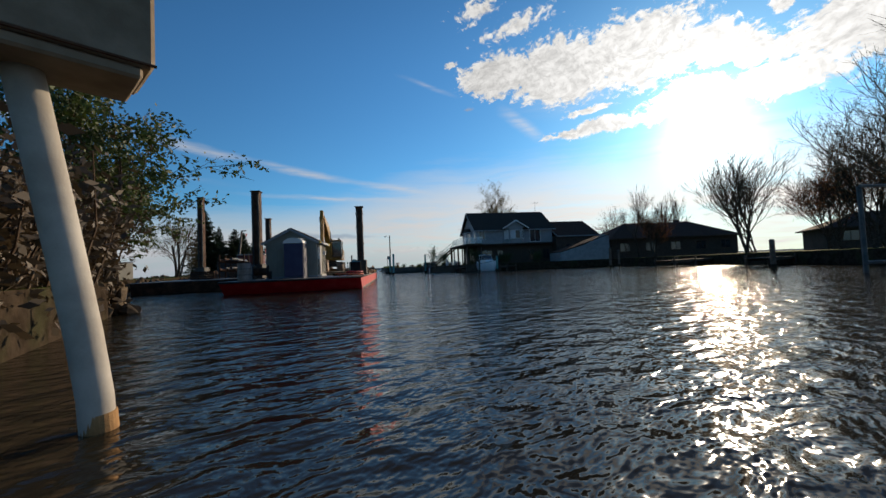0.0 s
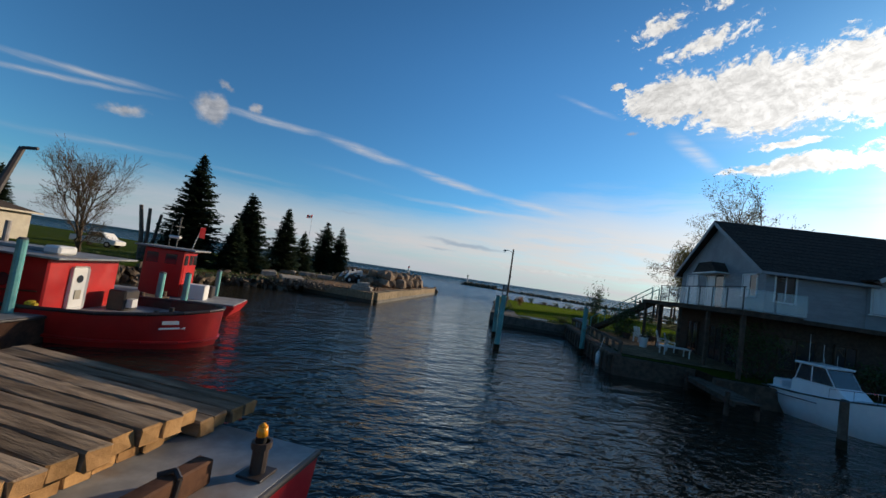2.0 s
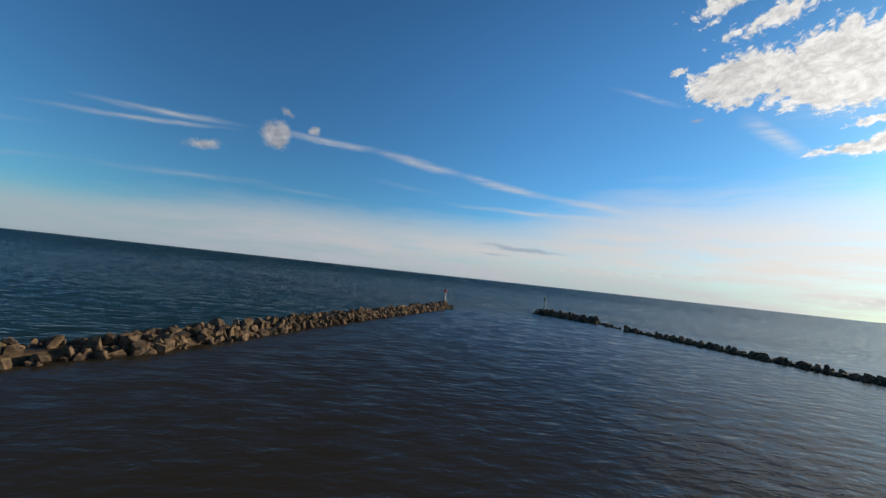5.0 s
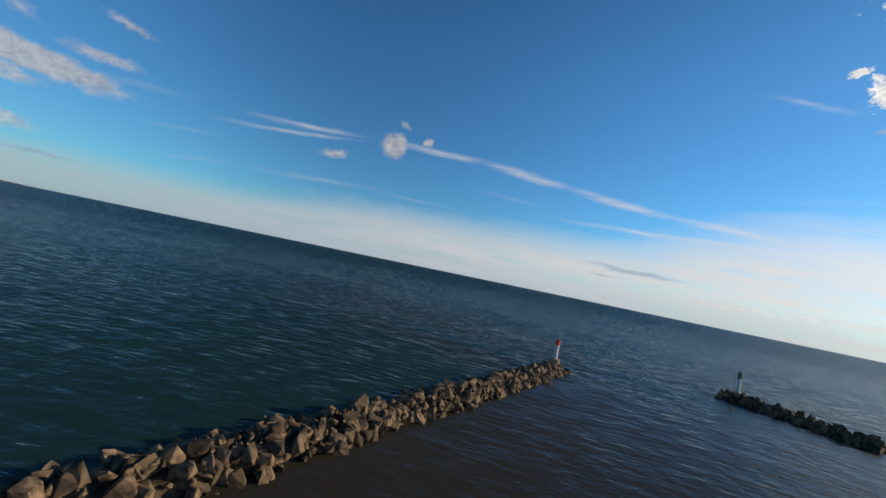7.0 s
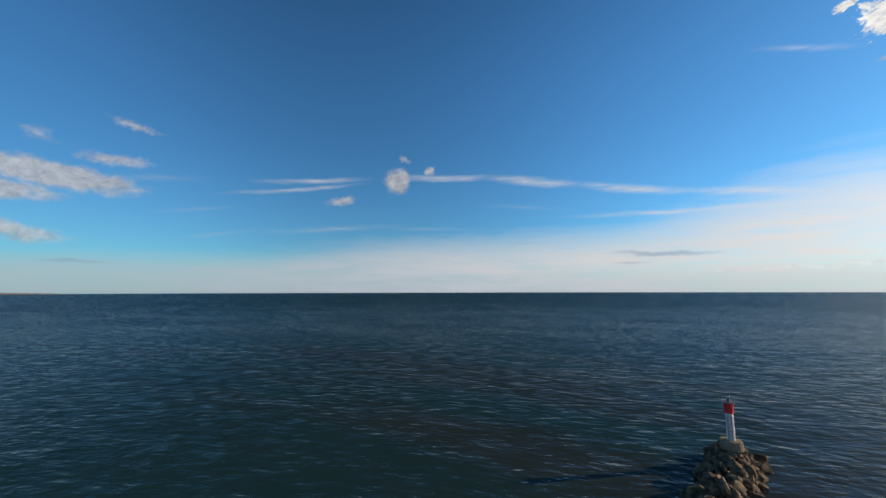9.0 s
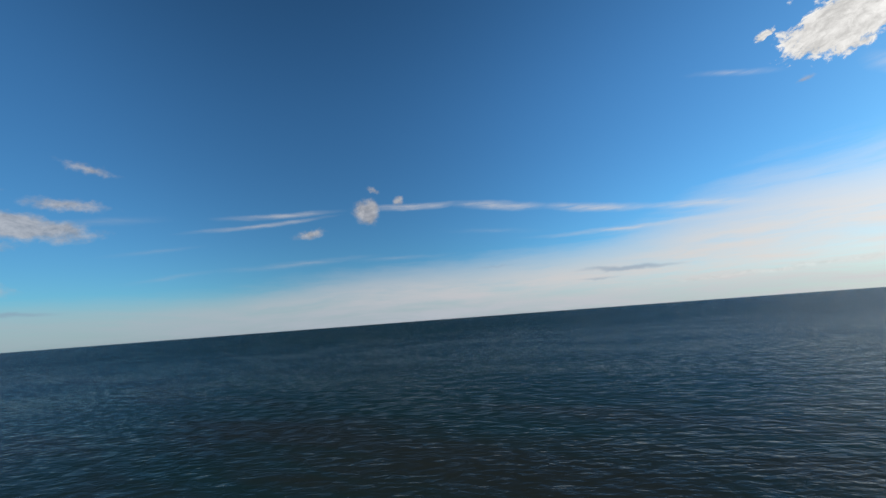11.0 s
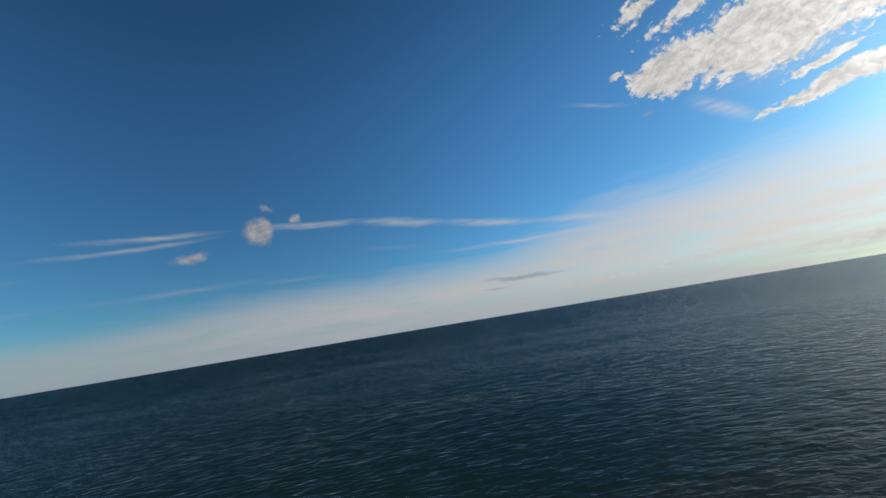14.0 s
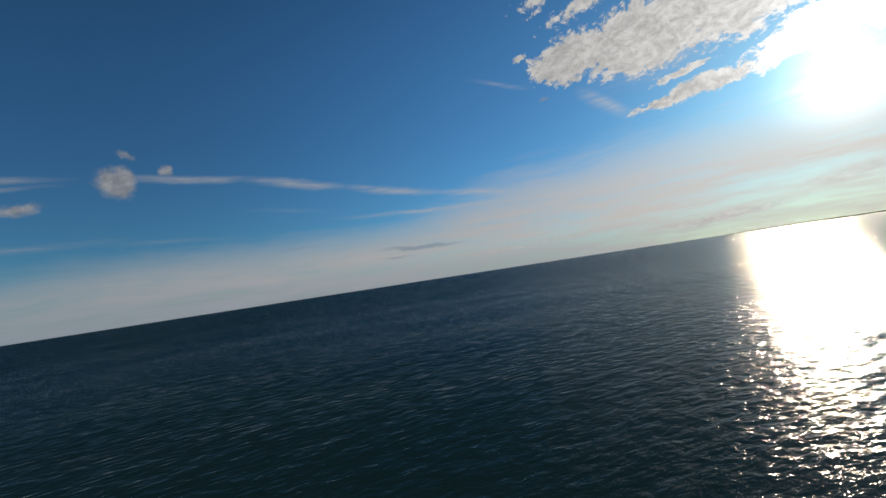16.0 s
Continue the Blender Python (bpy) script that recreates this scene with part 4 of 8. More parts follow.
def make_generator():
    g = thing("welding_generator", on_barge(-1.15, 24.35, DECK, 12), "teal engine welder on small wheels", "generator")
    bm = B()
    box(bm, (0.62, 0.75, 0.62), (0, -0.25, 0.52), bevel=0.05)
    part("engine_cover", bm, "teal_machine", g, "teal painted engine cover")
    bm = B()
    box(bm, (0.6, 0.1, 0.6), (0, -0.66, 0.5), bevel=0.03)
    part("control_panel", bm, "rubber", g)
    bm = B()
    box(bm, (0.5, 0.5, 0.4), (0.02, 0.38, 0.62), bevel=0.06)
    rod(bm, (0.0, 0.55, 0.85), (0.0, 0.1, 0.85), 0.13, seg=12)
    part("motor", bm, "teal_machine", g)
    bm = B()
    rod(bm, (0.12, 0.1, 0.5), (0.33, 0.1, 0.5), 0.15, seg=14)
    rod(bm, (0.1, 0.42, 0.42), (0.36, 0.42, 0.42), 0.12, seg=14)
    box(bm, (0.2, 0.26, 0.3), (0.25, -0.08, 0.36), bevel=0.03)
    part("flywheel", bm, "steel", g, "bare grey cast housing")
    bm = B()
    box(bm, (0.56, 1.5, 0.08), (0, 0, 0.2), bevel=0.015)
    rod(bm, (0, 0.7, 0.2), (0, 1.15, 0.34), 0.03)
    part("chassis", bm, "black_steel", g)
    for x in (-0.32, 0.32):
        for y in (-0.45, 0.5):
            bm = B()
            rod(bm, (x - 0.05, y, 0.15), (x + 0.05, y, 0.15), 0.15, seg=16)
            rod(bm, (x - 0.06, y, 0.15), (x + 0.06, y, 0.15), 0.06, seg=10, mat=1)
            part("wheel", bm, ["rubber", "steel"], g)
    bm = B()
    rod(bm, (-0.15, 0.1, 0.8), (-0.15, 0.1, 1.12), 0.04)
    rod(bm, (-0.15, 0.1, 1.12), (-0.15, 0.0, 1.2), 0.04)
    part("exhaust", bm, "black_steel", g)


make_generator()


def make_hose(name, x, y, radius, turns, thick, material, label, z=0.0, seed=0):
    rng = random.Random(seed)
    bm = B()
    pts = []
    n = int(turns * 18)
    for k in range(n):
        a = 2 * math.pi * k / 18
        r = radius * (0.75 + 0.3 * math.sin(k * 0.21 + seed)) + rng.uniform(-0.02, 0.02)
        pts.append((r * 1.35 * math.cos(a), r * math.sin(a), thick + 0.018 * (k / 18) + abs(0.05 * math.sin(k * 0.37))))
    tube(bm, pts, thick, 6)
    ob = solid(name, bm, material, label, "hose", m=on_barge(x, y, DECK + z), smooth=True)
    return ob


make_hose("air_hose", -1.35, 22.45, 0.55, 4, 0.035, "orange_hose", "coiled orange air hose lying on the deck", 0, 1)
make_hose("air_hose", -1.75, 22.9, 0.42, 3, 0.04, "rust", "coiled dark brown hose lying on the deck", 0, 5)
make_hose("cable_coil", -1.05, 23.0, 0.3, 4, 0.02, "rubber", "black welding cable coil on the hoses", 0.14, 3)
make_hose("air_hose", -1.1, 22.0, 0.35, 3, 0.035, "red_paint", "bright red hose coil on the deck", 0.12, 7)


def make_mat(x_end, y0, count, length, z, seed, wide=0.31, thick=0.24):
    """A crane mat: bolted heavy timbers lying across the barge, with pale sawn ends."""
    rng = random.Random(seed)
    g = thing("timber_mat", pose(x_end, y0, z, 0, 0, TURN + rng.uniform(-0.8, 0.8)), "worn crane mat of heavy brown timbers on deck", "timber mat", "timber mats")
    for k in range(count):
        bm = B()
        ll = length + rng.uniform(-0.12, 0.06)
        box(bm, (ll, wide - rng.uniform(0.006, 0.03), thick - rng.uniform(0, 0.03)), (-ll / 2, 0, thick / 2), bevel=rng.uniform(0.012, 0.03))
        bmesh.ops.subdivide_edges(bm, edges=[e for e in bm.edges if abs(e.verts[0].co.x - e.verts[1].co.x) > 1], cuts=9)
        for v in bm.verts:
            worn = 0.5 if v.co.z > thick * 0.5 else 0.0
            v.co += Vector((rng.gauss(0, 0.012), rng.gauss(0, 0.006), rng.gauss(0, 0.010) * worn - (rng.uniform(0.015, 0.05) * worn if rng.random() < 0.08 else 0)))
        for f in bm.faces:
            f.normal_update()
            if abs(f.normal.x) > 0.6:
                f.material_index = 1
        ob = part("timber", bm, ["timber", "timber_end"], g)
        ob.matrix_basis = pose(rng.uniform(-0.06, 0.05), (k + 0.5) * wide, rng.uniform(0, 0.008), rng.uniform(-0.3, 0.3), 0, rng.uniform(-0.12, 0.12))
    return g


for k in range(7):
    make_mat(-0.62 + 0.0492 * k * 1.26 + (0.12 if k % 2 else 0.0) + 0.35, 27.35 + k * 1.26, 4, 6.2, DECK, k)
for k in range(4):
    make_mat(-1.55 + 0.0492 * k * 1.26, 37.4 + k * 1.26 - 0.3, 4, 5.4, DECK + (0.24 if k < 3 else 0.0), 30 + k)
for k in range(3):
    make_mat(-1.75 + 0.0492 * k * 1.26, 37.1 + k * 1.26, 4, 5.2, DECK, 50 + k)


def make_boards():
    rng = random.Random(8)
    for k, (x, y, z, l, a) in enumerate([(-1.2, 28.45, 0.98, 2.1, 66), (-1.0, 28.3, 0.98, 2.0, 70), (-1.1, 28.4, 1.05, 1.9, 63), (-0.95, 26.9, 0.74, 1.6, 74), (-1.2, 27.0, 0.74, 1.5, 72), (-1.05, 26.95, 0.83, 1.5, 75)]):
        bm = B()
        box(bm, (0.16, l, 0.07), (0, 0, 0.035), bevel=0.008)
        solid("lumber_board", bm, "lumber", "loose pale sawn board lying on the timber mats", "board", "loose boards", m=on_barge(x, y, z, a - 90 if k < 3 else a - 75))
    bm = B()
    box(bm, (0.22, 3.3, 0.3), (0, 0, 0.15), bevel=0.02)
    for y in (-1.2, 0.2, 1.1):
        tube(bm, [(0.12, y, 0), (0.13, y + 0.04, 0.3), (0, y + 0.1, 0.34), (-0.13, y, 0.3)], 0.03, 6, 1)
    solid("timber_beam", bm, ["rust", "black_steel"], "dark red-brown beam chained on the barge edge", "beam", m=on_barge(-0.62, 38.4))
    bm = B()
    box(bm, (1.3, 0.3, 0.16), (0, 0, 0.08), bevel=0.04)
    solid("broken_slab", bm, "lumber", "splintered pale plank lying by the track", "plank", m=on_barge(-1.6, 36.95, DECK + 0.24, 18))
    bm = B()
    box(bm, (2.4, 0.1, 0.1), (0, 0, 0.05), bevel=0.01)
    solid("steel_angle", bm, "black_steel", "black steel bar lying on the deck", "bar", m=on_barge(-1.9, 36.6, DECK + 0.24, 24))


make_boards()


def make_excavator():
    ox, oy, oz = -3.85, 35.6, DECK + 0.26
    g = thing("excavator", pose(ox, oy, oz), "yellow tracked excavator parked on timber mats", "excavator")

    def prof(pts, width, x=0.0):
        return plate(B(), [(y - oy, z - oz) for y, z in pts], width, Matrix.Translation((x - width / 2, 0, 0)) @ CROSS)

    # tracks
    link = B()
    box(link, (0.5, 0.15, 0.035), (0, 0, 0), bevel=0.006)
    box(link, (0.48, 0.025, 0.05), (0, 0.05, 0.03))
    box(link, (0.48, 0.02, 0.035), (0, -0.03, 0.025))
    lme = finish("track_shoe", link, "track")
    for s in (-1, 1):
        frame_ob = part("track_frame", plate(B(), [(-1.35, 0.2), (1.4, 0.2), (1.5, 0.45), (1.3, 0.6), (-1.3, 0.6), (-1.45, 0.45)], 0.3, Matrix.Translation((s * 1.0 - 0.15, 0, 0)) @ CROSS), "track", g, "mud-caked steel track frame")
        n = 44
        straight, rad = 2.72, 0.35
        per = 2 * straight + 2 * math.pi * rad
        for k in range(n):
            u = per * k / n
            if u < straight:
                y, z, a = -straight / 2 + u, 0.03, 180
            elif u < straight + math.pi * rad:
                q = (u - straight) / rad
                y, z, a = straight / 2 + rad * math.sin(q), 0.03 + rad - rad * math.cos(q), 180 + math.degrees(q)
            elif u < 2 * straight + math.pi * rad:
                v = u - straight - math.pi * rad
                y, z, a = straight / 2 - v, 0.03 + 2 * rad - 0.05 * math.sin(math.pi * v / straight), 0
            else:
                q = (u - 2 * straight - math.pi * rad) / rad
                y, z, a = -straight / 2 - rad * math.sin(q), 0.03 + rad + rad * math.cos(q), math.degrees(q)
            share("track_shoe", lme, frame_ob, pose(s * 1.0, y, z, a, 0, 0))
        for y, r in ((-1.36, 0.28), (1.36, 0.28)):
            bm = B()
            rod(bm, (s * 1.0 - 0.18, y, 0.38), (s * 1.0 + 0.18, y, 0.38), r, seg=18)
            rod(bm, (s * 1.0 - 0.22, y, 0.38), (s * 1.0 + 0.22, y, 0.38), 0.12, seg=12)
            part("sprocket" if y > 0 else "idler", bm, "track", g)
        for k in range(6):
            bm = B()
            rod(bm, (s * 1.0 - 0.2, -1.0 + k * 0.4, 0.17), (s * 1.0 + 0.2, -1.0 + k * 0.4, 0.17), 0.1, seg=12)
            part("roller", bm, "track", g)
        for k in (-0.6, 0.5):
            bm = B()
            rod(bm, (s * 1.0 - 0.16, k, 0.64), (s * 1.0 + 0.16, k, 0.64), 0.07, seg=10)
            part("carrier_roller", bm, "black_steel", g)
    bm = B()
    box(bm, (1.6, 1.3, 0.35), (0, 0, 0.55), bevel=0.06)
    rod(bm, (0, 0, 0.6), (0, 0, 0.98), 0.6, seg=24)
    part("undercarriage", bm, "black_steel", g)
    # upper works
    bm = B()
    box(bm, (2.3, 3.2, 0.14), (0, 0.35, 1.04), bevel=0.02)
    part("platform", bm, "yellow", g)
    bm = B()
    box(bm, (2.28, 1.75, 0.8), (0, 1.33, 1.52), bevel=0.05)
    eng = part("engine_housing", bm, "yellow", g)
    bm = B()
    plate(bm, [(-1.14, 1.75), (1.14, 1.75), (1.14, 2.2), (0.8, 2.5), (-0.8, 2.5), (-1.14, 2.2)], 0.85, Matrix.Translation((0, 0, 1.0)))
    bmesh.ops.bevel(bm, geom=bm.edges[:], offset=0.05, segments=2, affect="EDGES")
    part("counterweight", bm, "yellow", g, "rounded yellow counterweight")
    bm = B()
    box(bm, (0.02, 1.5, 0.17), (1.15, 1.35, 1.56))
    part("black_stripe", bm, "black_steel", eng)
    bm = B()
    box(bm, (0.02, 1.5, 0.24), (1.15, 1.35, 1.25))
    part("black_panel", bm, "black_steel", eng)
    bm = B()
    box(bm, (0.015, 2.9, 0.02), (1.17, 0.35, 1.13))
    part("white_line", bm, "white", g)
    # maker's mark and model mark as plain shapes
    bm = B()
    for k in range(3):
        box(bm, (0.012, 0.1, 0.18), (1.19, 0.32 + k * 0.13, 1.28), bevel=0.0)
    plate(bm, [(-0.16, 0), (0.16, 0), (0, 0.12)], 0.012, Matrix.Translation((1.19, 0.45, 1.14)) @ CROSS, 1)
    part("badge", bm, ["white", "yellow"], g, "white and yellow badge shapes")
    bm = B()
    for k in range(3):
        box(bm, (0.012, 0.07, 0.14), (1.17, 1.72 + k * 0.1, 1.26))
    part("side_mark", bm, "white", g)
    bm = B()
    for k in range(6):
        box(bm, (0.02, 0.5, 0.02), (1.15, 0.85, 1.72 + k * 0.03))
    part("vent_louvre", bm, "black_steel", eng)
    bm = B()
    box(bm, (1.6, 1.2, 0.12), (-0.1, 1.2, 1.96), bevel=0.03)
    part("engine_hood", bm, "black_steel", g)
    bm = B()
    rod(bm, (-0.5, 1.0, 1.95), (-0.5, 1.0, 2.55), 0.06)
    rod(bm, (-0.5, 1.0, 2.55), (-0.5, 1.12, 2.68), 0.06)
    part("exhaust", bm, "rust", g)
    # cab with posts, glass and seat
    cab = thing("cab", Matrix.Identity(4), "", "")
    cab.parent = g
    x0, x1, y0, y1, z0, z1 = 0.16, 1.15, -1.12, 0.46, 1.08, 2.68
    bm = B()
    box(bm, (x1 - x0, y1 - y0, 0.08), ((x0 + x1) / 2, (y0 + y1) / 2, z1 - 0.02), bevel=0.035)
    part("roof", bm, "yellow", cab)
    bm = B()
    box(bm, (x1 - x0, y1 - y0, 0.08), ((x0 + x1) / 2, (y0 + y1) / 2, z0), bevel=0.01)
    box(bm, (0.05, y1 - y0, 1.5), (x0 + 0.03, (y0 + y1) / 2, (z0 + z1) / 2))
    part("cab_shell", bm, "black_steel", cab)
    for y in (y0 + 0.05, y0 + 1.02):
        bm = B()
        box(bm, (0.07, 0.09, z1 - z0), (x1 - 0.04, y, (z0 + z1) / 2), bevel=0.015)
        part("door_post", bm, "black_steel", cab)
    for x in (x0 + 0.04, x1 - 0.04):
        bm = B()
        box(bm, (0.09, 0.13, z1 - z0), (x, y1 - 0.07, (z0 + z1) / 2), bevel=0.03)
        part("rear_post", bm, "yellow", cab)
    bm = B()
    box(bm, (0.05, 0.94, 0.2), (x1 - 0.02, y0 + 0.54, 1.24), bevel=0.01)
    box(bm, (0.05, 0.94, 0.12), (x1 - 0.02, y0 + 0.54, 1.86), bevel=0.01)
    plate(bm, [(y0 + 0.98, 1.2), (y1, 1.2), (y1, 1.85), (y0 + 1.1, 1.7)], 0.05, Matrix.Translation((x1 - 0.05, 0, 0)) @ CROSS)
    part("cab_door", bm, "black_steel", cab, "black cab door with curved yellow sweep")
    bm = B()
    plate(bm, [(y0, 1.22), (y0 + 0.5, 1.3), (y0 + 1.05, 1.42), (y1 - 0.1, 1.75), (y1 - 0.02, 1.95), (y1, 1.55), (y0 + 1.1, 1.3), (y0, 1.14)], 0.015, Matrix.Translation((x1 + 0.015, 0, 0)) @ CROSS)
    part("yellow_sweep", bm, "yellow", cab)
    for yc, zc, ww, hh in ((y0 + 0.54, 2.27, 0.82, 0.68), (y0 + 0.54, 1.56, 0.8, 0.44), (y0 + 1.25, 2.2, 0.3, 0.75)):
        bm = B()
        box(bm, (0.015, ww, hh), (x1 - 0.03, yc, zc))
        ob = part("pane", bm, "tinted", cab, "dusty dark window glass")
        bm = B()
        for s in (-1, 1):
            box(bm, (0.03, 0.025, hh), (x1 - 0.02, yc + s * ww / 2, zc))
            box(bm, (0.03, ww, 0.025), (x1 - 0.02, yc, zc + s * hh / 2))
        if yc < -0.5 and zc > 2:
            part("window_trim", bm, "white", ob)
        else:
            part("window_trim", bm, "black_steel", ob)
    bm = B()
    box(bm, (0.85, 0.015, 1.35), ((x0 + x1) / 2, y0 + 0.03, 1.9))
    part("windscreen", bm, "tinted", cab)
    bm = B()
    box(bm, (0.85, 0.015, 0.7), ((x0 + x1) / 2, y1 - 0.03, 2.2))
    part("rear_window", bm, "tinted", cab)
    bm = B()
    box(bm, (0.45, 0.45, 0.12), (0.6, -0.25, 1.55), bevel=0.04)
    box(bm, (0.45, 0.12, 0.65), (0.6, 0.02, 1.9), bevel=0.04)
    part("seat", bm, "cream", cab, "worn tan seat")
    for x in (0.3, 0.95):
        bm = B()
        rod(bm, (x, y0 + 0.05, 2.76), (x, y0 + 0.2, 2.76), 0.08, seg=12)
        part("work_lamp", bm, "rubber", cab)
    # boom, stick and bucket
    boom = prof([(35.0, 2.05), (35.45, 3.3), (35.05, 4.25), (34.55, 4.72), (33.9, 4.95), (31.35, 5.32), (31.2, 5.12), (31.35, 4.9), (33.2, 4.35), (34.05, 3.95), (34.4, 3.4), (34.5, 2.6), (34.45, 2.05)], 0.42)
    bmesh.ops.bevel(boom, geom=boom.edges[:], offset=0.025, segments=1, affect="EDGES")
    boom_ob = part("boom", boom, "yellow", g, "curved yellow boom")
    # painted lettering on the boom as plain bars
    for k in range(5):
        bm = B()
        box(bm, (0.01, 0.17, 0.2), (0, 0, 0), bevel=0.003)
        part("letter_bar", bm, "white", boom_ob).matrix_basis = pose(0.216, 32.1 + k * 0.3 - oy, 5.0 - k * 0.055 - oz, 10, 0, 0)
    stick = prof([(31.05, 5.78), (31.4, 5.64), (31.44, 4.95), (30.95, 2.12), (30.68, 2.08), (30.80, 4.4), (30.95, 5.3)], 0.25)
    bmesh.ops.bevel(stick, geom=stick.edges[:], offset=0.025, segments=1, affect="EDGES")
    part("stick", stick, "yellow", g, "yellow dipper stick")
    for x in (-0.17, 0.17):
        bm = B()
        plate(bm, [(y - oy, z - oz) for y, z in [(30.87, 2.3), (30.97, 1.85), (30.52, 1.75), (30.32, 2.0), (30.42, 2.15), (30.57, 1.97)]], 0.05, Matrix.Translation((x, 0, 0)) @ CROSS)
        part("link_arm", bm, "black_steel", g)
    small = lambda y, z: (30.77 + (y - 31.1) * 0.72, 0.99 + (z - 0.99) * 0.66)
    out = [(31.2, 2.35), (30.75, 2.3), (30.42, 1.95), (30.34, 1.5), (30.5, 1.15), (30.85, 0.99), (31.35, 1.0), (31.75, 1.25), (31.72, 1.3), (31.3, 1.12), (30.9, 1.12), (30.62, 1.25), (30.48, 1.55), (30.56, 1.9), (30.85, 2.15), (31.2, 2.2)]
    bucket_ob = part("bucket", prof([small(*p) for p in out], 0.8), "worn_steel", g, "worn rusty digging bucket")
    for x in (-0.4, 0.4):
        bm = plate(B(), [(small(y, z)[0] - oy, small(y, z)[1] - oz) for y, z in [(31.2, 2.33), (30.75, 2.28), (30.42, 1.95), (30.34, 1.5), (30.5, 1.15), (30.85, 1.0), (31.35, 1.02), (31.75, 1.26), (31.45, 1.8)]], 0.04, Matrix.Translation((x - 0.02, 0, 0)) @ CROSS)
        part("side_plate", bm, "worn_steel", bucket_ob)
    for k in range(5):
        bm = plate(B(), [(small(y, z)[0] - oy, small(y, z)[1] - oz) for y, z in ((31.66, 1.2), (32.02, 1.45), (31.72, 1.34))], 0.08, Matrix.Translation((-0.4 + k * 0.18, 0, 0)) @ CROSS)
        part("tooth", bm, "steel", bucket_ob)
    for x in (-0.14, 0.14):
        bm = plate(B(), [(small(y, z)[0] - oy, small(y, z)[1] - oz) for y, z in ((30.6, 2.15), (31.3, 2.15), (31.3, 2.5), (31.0, 2.72), (30.65, 2.5))], 0.05, Matrix.Translation((x, 0, 0)) @ CROSS)
        part("bucket_ear", bm, "yellow", bucket_ob)

    def ram(name, a, b, r):
        a, b = Vector(a) - Vector((0, oy, oz)), Vector(b) - Vector((0, oy, oz))
        bm = B()
        mid = a.lerp(b, 0.6)
        rod(bm, a, mid, r, seg=12)
        rod(bm, mid, b, r * 0.55, seg=10, mat=1)
        part(name, bm, ["yellow", "chrome"], g, smooth=False)

    ram("stick_ram", (0, 34.1, 5.15), (0, 31.15, 5.66), 0.09)
    ram("bucket_ram", (0, 30.76, 5.0), (0, 30.38, 2.15), 0.07)
    ram("boom_ram", (0.33, 34.0, 2.15), (0.33, 33.75, 4.35), 0.08)
    ram("boom_ram", (-0.33, 34.0, 2.15), (-0.33, 33.75, 4.35), 0.08)
    for x in (-0.1, 0.1):
        for dx, r, run in ((0, 0.025, [(35.3, 3.0), (35.62, 3.6), (35.4, 4.25), (34.9, 4.85), (34.2, 5.15)]), (0, 0.022, [(33.0, 5.15), (32.2, 5.4), (31.8, 5.2), (31.7, 4.8), (31.75, 4.5)]), (0.1, 0.022, [(31.3, 4.9), (30.7, 4.6), (30.78, 4.1), (31.0, 3.9)]), (0.06, 0.02, [(32.0, 5.05), (31.2, 4.6), (30.95, 4.9), (31.0, 5.2)])):
            bm = B()
            sweep(bm, [(x + dx, y - oy, z - oz) for y, z in run], r, 8)
            part("hydraulic_hose", bm, "rubber", g, smooth=True)


make_excavator()


# ---- house east of the channel ----
def window_unit(parent, m, w, h, mullions=1, frame="white", fill="curtain", name="window"):
    """A framed window facing local +y... its outside is local -y."""
    bm = B()
    for s in (-1, 1):
        box(bm, (0.08, 0.1, h + 0.12), (s * (w / 2 + 0.02), 0, h / 2), bevel=0.008)
    box(bm, (w + 0.12, 0.1, 0.08), (0, 0, h + 0.02), bevel=0.008)
    ob = part(name, bm, frame, parent)
    ob.matrix_basis = m
    bm = B()
    box(bm, (w + 0.2, 0.16, 0.06), (0, -0.02, -0.03), bevel=0.008)
    part("sill", bm, frame, ob)
    n = mullions + 1
    for k in range(n):
        bm = B()
        box(bm, (w / n - 0.05, 0.02, h - 0.06), (-w / 2 + (k + 0.5) * w / n, -0.005, h / 2))
        part("pane", bm, fill if k % 2 == 0 else "window", ob)
    for k in range(1, n):
        bm = B()
        box(bm, (0.05, 0.07, h), (-w / 2 + k * w / n, -0.01, h / 2))
        part("mullion", bm, frame, ob)
    return ob


